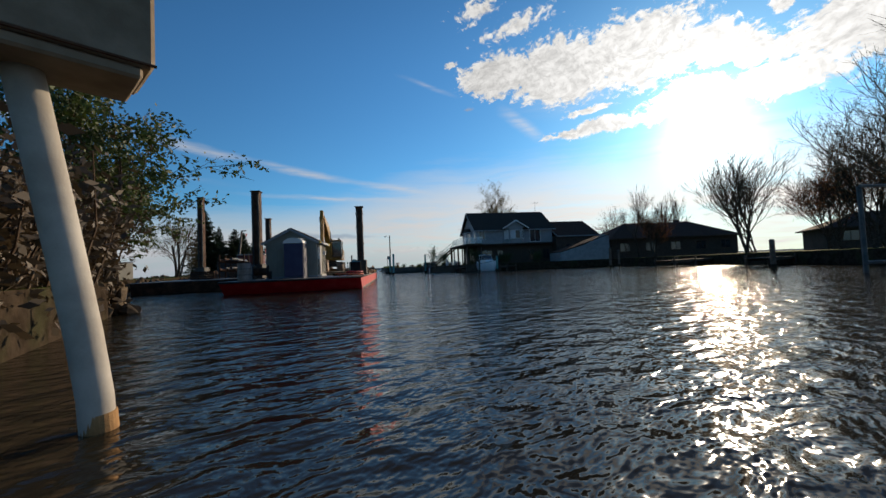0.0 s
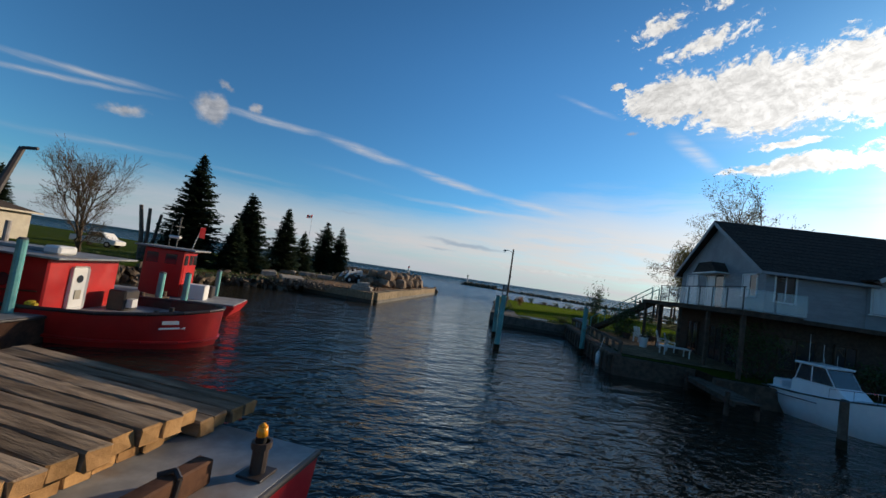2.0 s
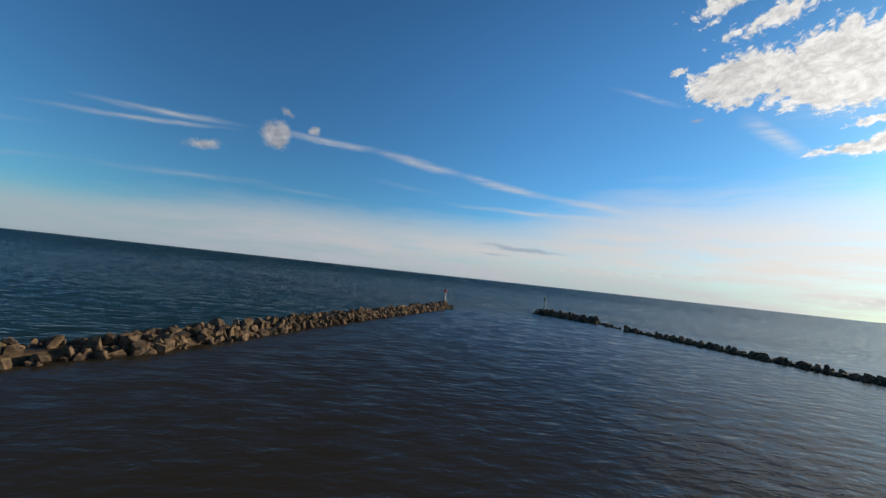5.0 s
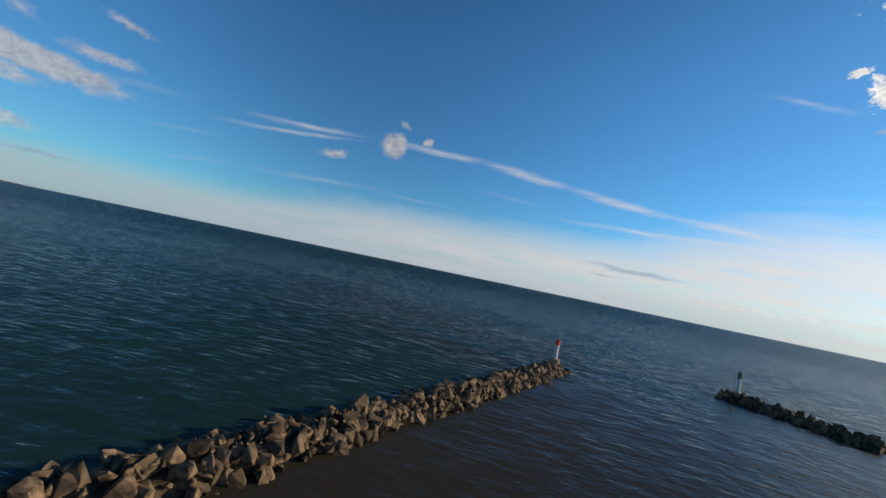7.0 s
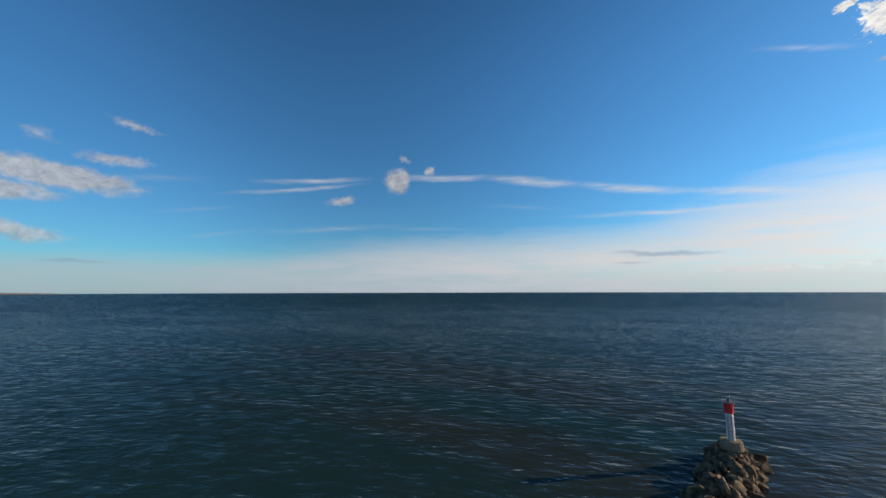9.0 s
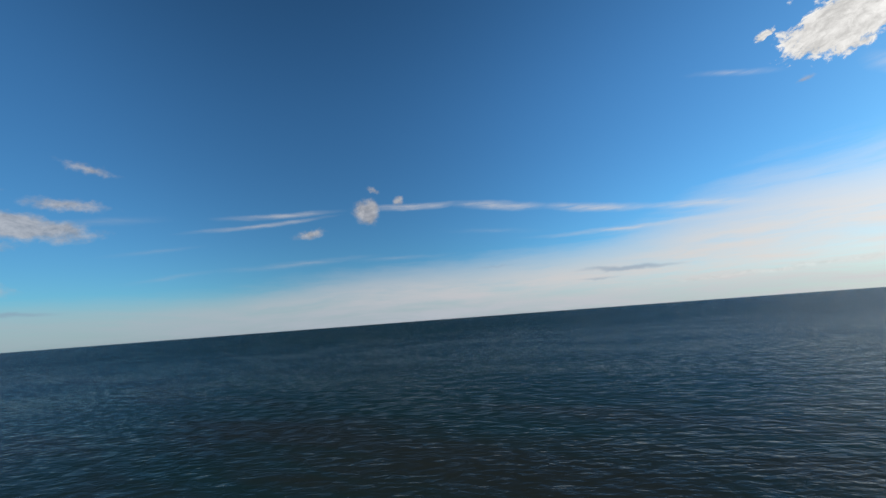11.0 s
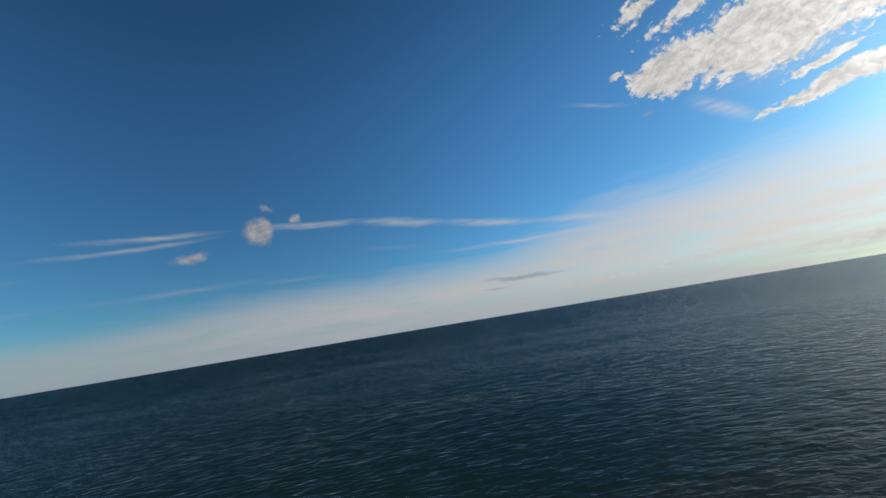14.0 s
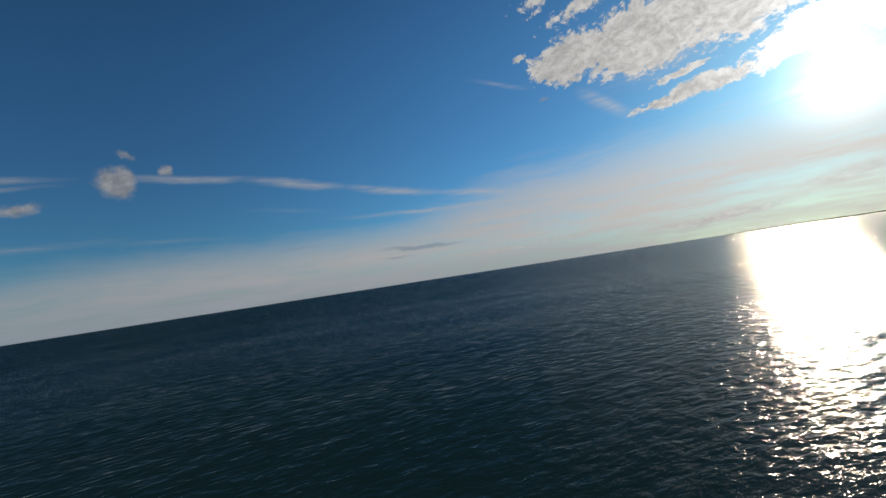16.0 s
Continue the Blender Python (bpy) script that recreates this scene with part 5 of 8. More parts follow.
def gable_roof(parent, x0, x1, y0, y1, eave, ridge, material, over=0.45, courses=14):
    """Ridge along x. Two slopes of lapped shingle courses."""
    yc, half = (y0 + y1) / 2, (y1 - y0) / 2
    slope = math.atan2(ridge - eave, half)
    run = half / math.cos(slope) + over
    for s in (-1, 1):
        bm = B()
        box(bm, (x1 - x0 + 2 * over - 0.02, run, 0.06), ((x0 + x1) / 2, yc + s * run / 2 * math.cos(slope), ridge + 0.0 - run / 2 * math.sin(slope)), (-s * math.degrees(slope), 0, 0))
        part("roof_slope", bm, material, parent, "dark shingled roof slope")
        for k in range(courses):
            bm = B()
            f = (k + 0.5) / courses
            yy = yc + s * f * run * math.cos(slope)
            zz = ridge + 0.06 - f * run * math.sin(slope)
            box(bm, (x1 - x0 + 2 * over, run / courses + 0.05, 0.05), ((x0 + x1) / 2, yy, zz), (-s * math.degrees(slope) + s * 2.0, 0, 0))
            part("shingle_course", bm, material, parent)
        bm = B()
        box(bm, (x1 - x0 + 2 * over + 0.02, 0.1, 0.14), ((x0 + x1) / 2, yc + s * (run * math.cos(slope) + 0.03), ridge - run * math.sin(slope) - 0.02), bevel=0.01)
        part("gutter", bm, "house_trim", parent, "white eaves gutter")
        for x in (x0 - over, x1 + over):
            bm = B()
            box(bm, (0.05, run, 0.2), (x, yc + s * run / 2 * math.cos(slope), ridge - 0.06 - run / 2 * math.sin(slope)), (-s * math.degrees(slope), 0, 0))
            part("barge_board", bm, "house_trim", parent, "white barge board")


def make_main_house():
    g = thing("main_house", Matrix.Identity(4), "two-storey grey house with dark gable roof by the water", "house")
    x0, x1, y0, y1 = 15.75, 28.2, 57.35, 66.55
    bm = B()
    box(bm, (x1 - x0, y1 - y0, 3.1), ((x0 + x1) / 2, (y0 + y1) / 2, 0.9 + 1.55))
    part("lower_storey", bm, "house_base", g, "dark brown lower storey")
    bm = B()
    box(bm, (x1 - x0, y1 - y0, 2.4), ((x0 + x1) / 2, (y0 + y1) / 2, 5.2))
    yc = (y0 + y1) / 2
    for x in (x0, x1 - 0.1):
        plate(bm, [(y0, 6.402), (y1, 6.402), (yc, 9.25)], 0.1, Matrix.Translation((x, 0, 0)) @ CROSS)
    part("upper_storey", bm, "house_wall", g, "pale grey lapped siding")
    lap = B()
    box(lap, (x1 - x0, 0.03, 0.17), (0, 0, 0), (-5, 0, 0))
    lme = finish("siding_board", lap, "house_wall")
    for k in range(13):
        share("siding_board", lme, g, pose((x0 + x1) / 2, y0 - 0.012, 4.1 + k * 0.18))
    lap = B()
    box(lap, (0.03, y1 - y0, 0.17), (0, 0, 0), (0, 5, 0))
    lme = finish("siding_board", lap, "house_wall")
    for k in range(13):
        share("siding_board", lme, g, pose(x0 - 0.012, yc, 4.1 + k * 0.18))
    gable_roof(g, x0, x1, y0, y1, 6.35, 9.42, "shingle")
    # bay on the south side under its own small gable
    bay = thing("bay", Matrix.Identity(4), "", "")
    bay.parent = g
    bm = B()
    plate(bm, [(20.1, 57.3), (20.75, 56.55), (22.75, 56.55), (23.4, 57.3)], 2.35, Matrix.Translation((0, 0, 4.0)))
    part("bay_wall", bm, "house_wall", bay)
    bm = B()
    for s in (-1, 1):
        box(bm, (2.45, 1.9, 0.08), (21.75 + s * 1.05, 57.1, 6.92), (0, s * 31, 0))
    part("bay_roof", bm, "shingle", bay)
    bm = B()
    for s in (-1, 1):
        box(bm, (2.45, 0.06, 0.18), (21.75 + s * 1.05, 56.13, 6.88), (0, s * 31, 0))
    part("bay_board", bm, "white", bay)
    bm = B()
    plate(bm, [(20.1, 6.35), (23.4, 6.35), (21.75, 7.45)], 0.06, Matrix.Translation((0, 56.6, 0)) @ SIDE)
    part("bay_gable", bm, "house_wall", bay)
    window_unit(bay, pose(21.75, 56.52, 4.75), 1.5, 1.25, 1, fill="curtain")
    window_unit(bay, pose(20.4, 56.9, 4.75, 0, 0, -49), 0.6, 1.25, 0, fill="curtain")
    window_unit(bay, pose(23.1, 56.9, 4.75, 0, 0, 49), 0.6, 1.25, 0, fill="window")
    # south and gable windows
    window_unit(g, pose(16.6, 57.33, 4.75), 0.9, 1.3, 1, fill="window")
    window_unit(g, pose(25.3, 57.33, 4.2), 1.7, 2.05, 1, fill="window")
    for y, w, n, z, h in ((64.9, 1.5, 0, 4.05, 2.05), (62.0, 1.9, 1, 4.05, 2.05), (58.6, 1.2, 1, 4.9, 1.15)):
        window_unit(g, pose(15.73, y, z, 0, 0, -90), w, h, n, fill="curtain")
    bm = B()
    plate(bm, [(-1.35, 0), (1.35, 0), (0.75, 0.62), (-0.75, 0.62)], 0.75, pose(15.75, 62.0, 6.2, 0, 0, -90) @ SIDE)
    plate(bm, [(-1.4, -0.08), (1.4, -0.08), (1.4, 0.0), (-1.4, 0.0)], 0.8, pose(15.75, 62.0, 6.2, 0, 0, -90) @ SIDE, 1)
    part("window_hood", bm, ["shingle", "white"], g, "small shingled hood over the patio doors")
    for x, w in ((17.3, 1.6), (19.4, 0.9), (24.6, 0.9), (27.0, 1.0)):
        window_unit(g, pose(x, 57.32, 1.5), w, 1.5, 1, "dark_wood", fill="window")
    for y in (59.6, 61.4, 64.2):
        window_unit(g, pose(15.72, y, 1.0, 0, 0, -90), 1.3, 2.0, 1, "dark_wood", fill="window")
    # roof aerial
    a = thing("roof_aerial", pose(27.6, 61.95, 9.3), "thin grey television aerial on the ridge", "aerial")
    bm = B()
    rod(bm, (0, 0, 0), (0, 0, 2.0), 0.02, seg=6)
    part("mast", bm, "pole_grey", a)
    bm = B()
    rod(bm, (-0.7, 0, 1.75), (0.7, 0.1, 1.75), 0.012, seg=5)
    for k in range(6):
        rod(bm, (-0.6 + k * 0.24, -0.35, 1.75), (-0.6 + k * 0.24, 0.4, 1.75), 0.008, seg=5)
    part("array", bm, "pole_grey", a)


make_main_house()


def make_wing():
    g = thing("house_wing", Matrix.Identity(4), "low dark wing with a brown gable roof", "house")
    bm = B()
    box(bm, (7.2, 9.6, 4.0), (31.85, 60.9, 2.9))
    for x in (35.35,):
        plate(bm, [(56.1, 4.9), (65.7, 4.9), (60.9, 7.4)], 0.1, Matrix.Translation((x, 0, 0)) @ CROSS)
    part("wall_shell", bm, "house_base", g, "dark timber walls")
    gable_roof(g, 28.7, 35.4, 56.1, 65.7, 4.95, 7.55, "brown_roof", 0.3, 10)
    for x in (30.5, 33.2):
        window_unit(g, pose(x, 56.08, 2.3), 1.3, 1.2, 1, "dark_wood", fill="window")


make_wing()


def make_deck():
    g = thing("balcony_deck", Matrix.Identity(4), "raised timber deck with glass railing", "deck")
    bm = B()
    box(bm, (2.35, 12.4, 0.22), (14.55, 60.9, 3.9), bevel=0.02)
    part("joist_frame", bm, "dark_wood", g)
    bd = B()
    box(bd, (2.4, 0.135, 0.03), (0, 0, 0))
    bme = finish("deck_board", bd, "old_wood")
    for k in range(86):
        share("deck_board", bme, g, pose(14.55, 54.76 + k * 0.1445, 4.03))
    bm = B()
    box(bm, (12.0, 1.2, 0.2), (21.8, 56.7, 3.9))
    part("south_walkway", bm, "dark_wood", g)
    for y in (55.0, 58.0, 61.2, 64.2, 66.8):
        bm = B()
        box(bm, (0.16, 0.16, 2.9), (13.55, y, 2.4), bevel=0.01)
        part("deck_post", bm, "dark_wood", g)
    for k in range(8):
        y = 54.9 + k * 1.3
        bm = B()
        box(bm, (0.05, 0.05, 1.05), (13.42, y, 4.55), bevel=0.006)
        part("rail_post", bm, "pole_grey", g)
        if k < 7:
            bm = B()
            box(bm, (0.012, 1.2, 0.92), (13.42, y + 0.65, 4.55))
            ob = part("glass_panel", bm, "clear", g, "pale green glass railing panel")
            ob.visible_shadow = False
    bm = B()
    box(bm, (0.05, 9.3, 0.04), (13.42, 59.45, 5.08))
    part("top_rail", bm, "pole_grey", g)
    bm = B()
    for k in range(2):
        box(bm, (0.012, 1.2, 0.92), (14.0 + k * 1.3, 54.8, 4.55), (0, 0, 90))
    ob = part("end_glass", bm, "clear", g)
    ob.visible_shadow = False


make_deck()


def make_stairs():
    g = thing("deck_stairs", Matrix.Identity(4), "open timber stairs from the deck to the garden", "stairs")
    a, b = Vector((14.3, 67.3, 4.0)), Vector((10.9, 70.6, 0.95))
    d = b - a
    ang = math.degrees(math.atan2(d.y, d.x))
    side = Vector((-d.y, d.x, 0)).normalized()
    flat = math.hypot(d.x, d.y)
    for s in (-1, 1):
        bm = B()
        o = side * s * 0.55
        box(bm, (d.length, 0.06, 0.26), (0, 0, 0))
        ob = part("stringer", bm, "dark_wood", g)
        ob.matrix_basis = Matrix.Translation((a + b) / 2 + o) @ Euler((0, math.atan2(-d.z, flat), radians(ang))).to_matrix().to_4x4()
        bm = B()
        rod(bm, a + o + Vector((0, 0, 1.0)), b + o + Vector((0, 0, 1.0)), 0.035, seg=6)
        part("handrail", bm, "teal", g, "weathered teal handrail")
        for k in range(5):
            p = a.lerp(b, k / 4) + o
            bm = B()
            box(bm, (0.06, 0.06, 1.05), (p.x, p.y, p.z + 0.5), (0, 0, ang))
            part("baluster_post", bm, "teal", g)
    n = 16
    tread = B()
    box(tread, (0.27, 1.1, 0.045), (0, 0, 0), bevel=0.006)
    tme = finish("tread", tread, "old_wood")
    for k in range(n):
        p = a.lerp(b, (k + 0.5) / n)
        share("tread", tme, g, pose(p.x, p.y, p.z + 0.1, 0, 0, ang))
    bm = B()
    box(bm, (1.6, 1.5, 0.14), (14.6, 67.6, 3.95))
    for p in ((14.0, 68.2), (15.2, 68.2)):
        box(bm, (0.14, 0.14, 3.0), (*p, 2.4))
    part("landing", bm, "dark_wood", g)


make_stairs()


# ---- garden seawall, slip and boat ----
def make_seawall():
    g = thing("timber_seawall", Matrix.Identity(4), "dark timber seawall along the garden", "wall", kind="structure")
    bm = B()
    box(bm, (0.35, 13.6, 2.4), (8.62, 63.1, -0.28), bevel=0.03)
    part("wall_face", bm, "dark_wood", g)
    bm = B()
    box(bm, (0.6, 13.7, 0.12), (8.7, 63.1, 0.98), bevel=0.015)
    part("coping", bm, "old_wood", g)
    for k in range(12):
        y = 56.6 + k * 1.2
        bm = B()
        box(bm, (0.14, 0.14, 0.62), (8.98, y, 1.3), bevel=0.012)
        part("fence_post", bm, "old_wood", g)
    bm = B()
    box(bm, (0.1, 13.5, 0.14), (8.98, 63.1, 1.58), bevel=0.012)
    part("fence_rail", bm, "old_wood", g)
    for k in range(14):
        bm = B()
        box(bm, (0.1, 0.22, 2.3), (8.41, 56.6 + k * 1.0, -0.3), bevel=0.01)
        part("sheet_pile", bm, "dark_wood", g)
    bm = B()
    box(bm, (4.0, 0.35, 2.4), (10.6, 56.25, -0.28), bevel=0.03)
    box(bm, (6.2, 0.35, 2.4), (15.4, 54.4, -0.28), bevel=0.03)
    part("slip_wall", bm, "dark_wood", g)


make_seawall()
land("patio", [(9.3, 57.0), (15.6, 57.0), (15.6, 66.5), (13.0, 69.2), (9.3, 69.2)], 0.985, "dirt", "bare brown garden patio beside the seawall", 0.90)


def make_pile(x, y, top, r, material, label, lean=(0, 0), group="mooring piles"):
    g = thing("mooring_pile", pose(x, y, -1.2, lean[0], lean[1], 0), label, "pile", group)
    bm = B()
    rod(bm, (0, 0, 0), (0, 0, top + 1.2), r, r * 0.9, 12)
    part("post", bm, material, g)
    bm = B()
    rod(bm, (0, 0, top + 1.19), (0, 0, top + 1.25), r * 1.02, r * 0.6, 12)
    part("cap", bm, "pole_grey", g)
    bm = B()
    rod(bm, (0, 0, 0.9), (0, 0, 1.5), r * 1.03, r * 1.02, 12)
    part("tide_band", bm, "soil", g, "dark wet band at the waterline")


make_pile(2.85, 57.5, 3.0, 0.16, "teal", "weathered teal mooring pile standing in the channel", (0, 1))
make_pile(2.65, 62.9, 2.75, 0.16, "teal", "weathered teal mooring pile standing in the channel", (1, -1))
make_pile(8.2, 61.6, 2.9, 0.15, "teal", "teal mooring pile beside the garden seawall")
make_pile(15.4, 46.9, 1.9, 0.14, "teal", "pale teal mooring pile by the boat")
make_pile(14.0, 50.2, 1.5, 0.13, "old_wood", "short dark mooring pile by the boat")
make_pile(24.6, 36.9, 2.1, 0.14, "old_wood", "thin grey mooring pile near the east dock")
make_pile(22.9, 18.7, 1.7, 0.15, "old_wood", "grey mooring pile near the east dock")
make_pile(16.1, 9.2, 1.9, 0.16, "teal", "weathered teal pile near the covered boat")
make_pile(28.3, 40.8, 1.9, 0.13, "old_wood", "thin grey mooring pile near the white shed")


def make_cruiser():
    """Bow towards -y."""
    g = thing("cabin_cruiser", pose(15.9, 53.4, 0, 0, 0, 20) @ Matrix.Diagonal((0.74, 0.56, 0.9, 1)), "white cabin cruiser moored in the slip", "boat")
    secs = [(-3.75, 0.06, 1.55, 0.75), (-3.1, 0.62, 1.48, 0.35), (-2.2, 1.02, 1.38, 0.1), (-1.0, 1.22, 1.26, 0.0), (0.8, 1.28, 1.15, -0.05), (3.3, 1.22, 1.08, -0.05)]
    bm = B()
    loops = []
    for y, w, top, keel in secs:
        loops.append([bm.verts.new(p) for p in ((-w, y, top), (-w * 0.9, y, (top + keel) * 0.45), (-w * 0.5, y, keel - 0.25), (0, y, keel - 0.45), (w * 0.5, y, keel - 0.25), (w * 0.9, y, (top + keel) * 0.45), (w, y, top))])
    for p, q in zip(loops, loops[1:]):
        for i in range(6):
            bm.faces.new((p[i], p[i + 1], q[i + 1], q[i]))
    bm.faces.new(loops[-1])
    bm.faces.new(loops[0][::-1])
    part("hull", bm, "gelcoat", g, "glossy white hull", True)
    bm = B()
    up = [[bm.verts.new((s * w * 0.97, y, top - 0.01)) for s in (-1, 0, 1)] for y, w, top, keel in secs]
    for p in up:
        p[1].co.z += 0.09
    for p, q in zip(up, up[1:]):
        for i in range(2):
            bm.faces.new((p[i], q[i], q[i + 1], p[i + 1]))
    part("foredeck", bm, "gelcoat", g)
    for s in (-1, 1):
        bm = B()
        tube(bm, [(s * (w + 0.02), y, top + 0.0) for y, w, top, keel in secs], 0.035, 6)
        part("rub_rail", bm, "pole_grey", g)
        bm = B()
        pts = [(s * w * 0.9, y, top + 0.42) for y, w, top, keel in secs[:4]]
        tube(bm, pts, 0.015, 6)
        for p in pts:
            rod(bm, p, (p[0], p[1], p[2] - 0.42), 0.012, seg=6)
        part("bow_rail", bm, "chrome", g)
    bm = B()
    plate(bm, [(-1.9, 1.35), (-1.2, 1.75), (1.5, 1.75), (1.6, 1.1), (-1.9, 1.1)], 1.9, Matrix.Translation((-0.95, 0, 0)) @ CROSS)
    bmesh.ops.bevel(bm, geom=bm.edges[:], offset=0.06, segments=2, affect="EDGES")
    part("cabin", bm, "gelcoat", g)
    bm = B()
    plate(bm, [(-1.15, 1.76), (-0.55, 2.45), (-0.5, 2.45), (-1.08, 1.76)], 1.7, Matrix.Translation((-0.85, 0, 0)) @ CROSS)
    part("windscreen", bm, "tinted", g, "dark tinted windscreen")
    for s in (-1, 1):
        bm = B()
        plate(bm, [(-1.05, 1.78), (-0.5, 2.42), (1.0, 2.42), (1.3, 1.78)], 0.02, Matrix.Translation((s * 0.86, 0, 0)) @ CROSS)
        part("side_window", bm, "tinted", g)
        for y0, y1 in ((-1.12, -0.5), (0.3, 0.3), (1.35, 1.05)):
            bm = B()
            rod(bm, (s * 0.88, y0, 1.74), (s * 0.86, y1, 2.46), 0.035, seg=6)
            part("pillar", bm, "gelcoat", g)
    bm = B()
    box(bm, (1.95, 2.1, 0.1), (0, 0.35, 2.5), bevel=0.04)
    part("hardtop", bm, "gelcoat", g, "white hard top")
    for x, y, h in ((-0.6, 0.8, 1.3), (0.5, 0.9, 0.9), (0.7, 0.2, 0.5), (-0.2, 0.2, 0.35)):
        bm = B()
        rod(bm, (x, y, 2.5), (x, y, 2.5 + h), 0.012, seg=5)
        part("aerial", bm, "white", g)
    bm = B()
    box(bm, (1.2, 0.6, 0.5), (0, 2.9, 1.25), bevel=0.08)
    part("engine_cover", bm, "gelcoat", g)
    bm = B()
    tube(bm, [(-1.3, -0.5, 0.95), (-1.31, 1.5, 0.9), (-1.26, 3.2, 0.88)], 0.02, 5)
    part("hull_stripe", bm, "navy", g)


make_cruiser()


def make_dock(name, x0, y0, x1, y1, width, label, group="docks", top=0.62):
    g = thing(name, Matrix.Identity(4), label, "dock", group)
    d = math.dist((x0, y0), (x1, y1))
    ang = math.degrees(math.atan2(y1 - y0, x1 - x0))
    bd = B()
    box(bd, (0.14, width, 0.04), (0, 0, 0), bevel=0.005)
    bme = finish("plank", bd, "old_wood")
    n = int(d / 0.155)
    for k in range(n):
        f = (k + 0.5) / n
        share("plank", bme, g, pose(x0 + (x1 - x0) * f, y0 + (y1 - y0) * f, top, 0, 0, ang))
    for s in (-1, 1):
        bm = B()
        box(bm, (d, 0.08, 0.18), (0, s * width / 2 * 0.85, 0))
        ob = part("beam", bm, "dark_wood", g)
        ob.matrix_basis = pose((x0 + x1) / 2, (y0 + y1) / 2, top - 0.11, 0, 0, ang)
        m = max(2, int(d / 2.2))
        for k in range(m):
            f = (k + 0.1) / (m - 0.8)
            ux, uy = -math.sin(radians(ang)), math.cos(radians(ang))
            bm = B()
            rod(bm, (0, 0, -1.3), (0, 0, top + 0.25), 0.09, seg=8)
            part("post", bm, "dark_wood", g).matrix_basis = pose(x0 + (x1 - x0) * f + ux * s * width / 2, y0 + (y1 - y0) * f + uy * s * width / 2, 0)
    return g


make_dock("timber_dock", 33.0, 33.5, 25.2, 30.2, 1.6, "low grey timber dock on thin posts")
make_dock("timber_dock", 31.0, 24.5, 26.0, 22.3, 1.6, "low grey timber dock on thin posts")
make_dock("timber_dock", 17.5, 54.0, 17.2, 46.5, 1.2, "dark timber finger dock beside the cruiser")
make_dock("timber_dock", 12.2, 55.8, 12.0, 51.5, 1.0, "dark timber finger dock beside the cruiser")


def make_white_shed():
    g = thing("boat_shelter", pose(28.6, 48.6, 0.9, 0, 0, -8), "white sheeted boat shelter at the water's edge", "shelter")
    bm = B()
    plate(bm, [(-3.4, 0), (3.4, 0), (3.4, 3.3), (2.6, 3.5), (0.2, 2.2), (-3.4, 1.2)], 0.12, SIDE)
    part("front_sheet", bm, "sheet", g, "grey-white sheet wall")
    bm = B()
    box(bm, (0.12, 4.5, 3.2), (3.4, 2.2, 1.6))
    part("side_sheet", bm, "sheet", g)
    bm = B()
    box(bm, (0.12, 4.5, 1.2), (-3.4, 2.2, 0.6))
    part("side_sheet", bm, "sheet", g)
    bm = B()
    box(bm, (7.3, 4.7, 0.1), (0, 2.2, 2.35), (0, -17.5, 0))
    part("roof_sheet", bm, "brown_roof", g)


make_white_shed()


def make_bungalow(name, m, w, d, eave, ridge, label, wall="house_base", roof="brown_roof", trim="dark_wood"):
    """A low hip-roofed house, ridge along local x, front towards local -y."""
    g = thing(name, m, label, "house")
    bm = B()
    box(bm, (w, d, eave), (0, 0, eave / 2))
    part("wall_shell", bm, wall, g)
    o = 0.6
    bm = B()
    base = [bm.verts.new(p) for p in ((-w / 2 - o, -d / 2 - o, eave), (w / 2 + o, -d / 2 - o, eave), (w / 2 + o, d / 2 + o, eave), (-w / 2 - o, d / 2 + o, eave))]
    top = [bm.verts.new(p) for p in ((-w / 2 + d / 2, 0, ridge), (w / 2 - d / 2, 0, ridge))]
    bm.faces.new((base[0], base[1], top[1], top[0]))
    bm.faces.new((base[1], base[2], top[1]))
    bm.faces.new((base[2], base[3], top[0], top[1]))
    bm.faces.new((base[3], base[0], top[0]))
    bm.faces.new(base[::-1])
    part("roof", bm, roof, g)
    bm = B()
    for s in (-1, 1):
        box(bm, (w + 2 * o, 0.04, 0.18), (0, s * (d / 2 + o), eave - 0.02))
        box(bm, (0.04, d + 2 * o, 0.18), (s * (w / 2 + o), 0, eave - 0.02))
    part("fascia", bm, trim, g)
    n = max(2, int(w / 3.5))
    for k in range(n):
        window_unit(g, pose(-w / 2 + (k + 0.5) * w / n, -d / 2 - 0.01, 1.0), 1.5, 1.2, 1, trim, fill="window")
    bm = B()
    box(bm, (0.6, 0.6, 1.0), (w * 0.2, 0.6, ridge - 0.1))
    part("chimney", bm, "house_base", g)
    return g


make_bungalow("east_bungalow", pose(45.5, 55.5, 0.9, 0, 0, -6), 20.0, 9.0, 2.9, 5.6, "long low brown bungalow with hip roof")
make_bungalow("shore_bungalow", pose(62.0, 37.0, 0.9, 0, 0, -38), 13.0, 8.0, 2.6, 4.6, "low brown cottage among bare trees")
make_bungalow("west_bungalow", pose(-51.5, 61.5, 1.0, 0, 0, 12), 15.0, 9.5, 2.8, 4.7, "cream bungalow with grey hip roof and deep eaves", "cream", "shingle", "cream")


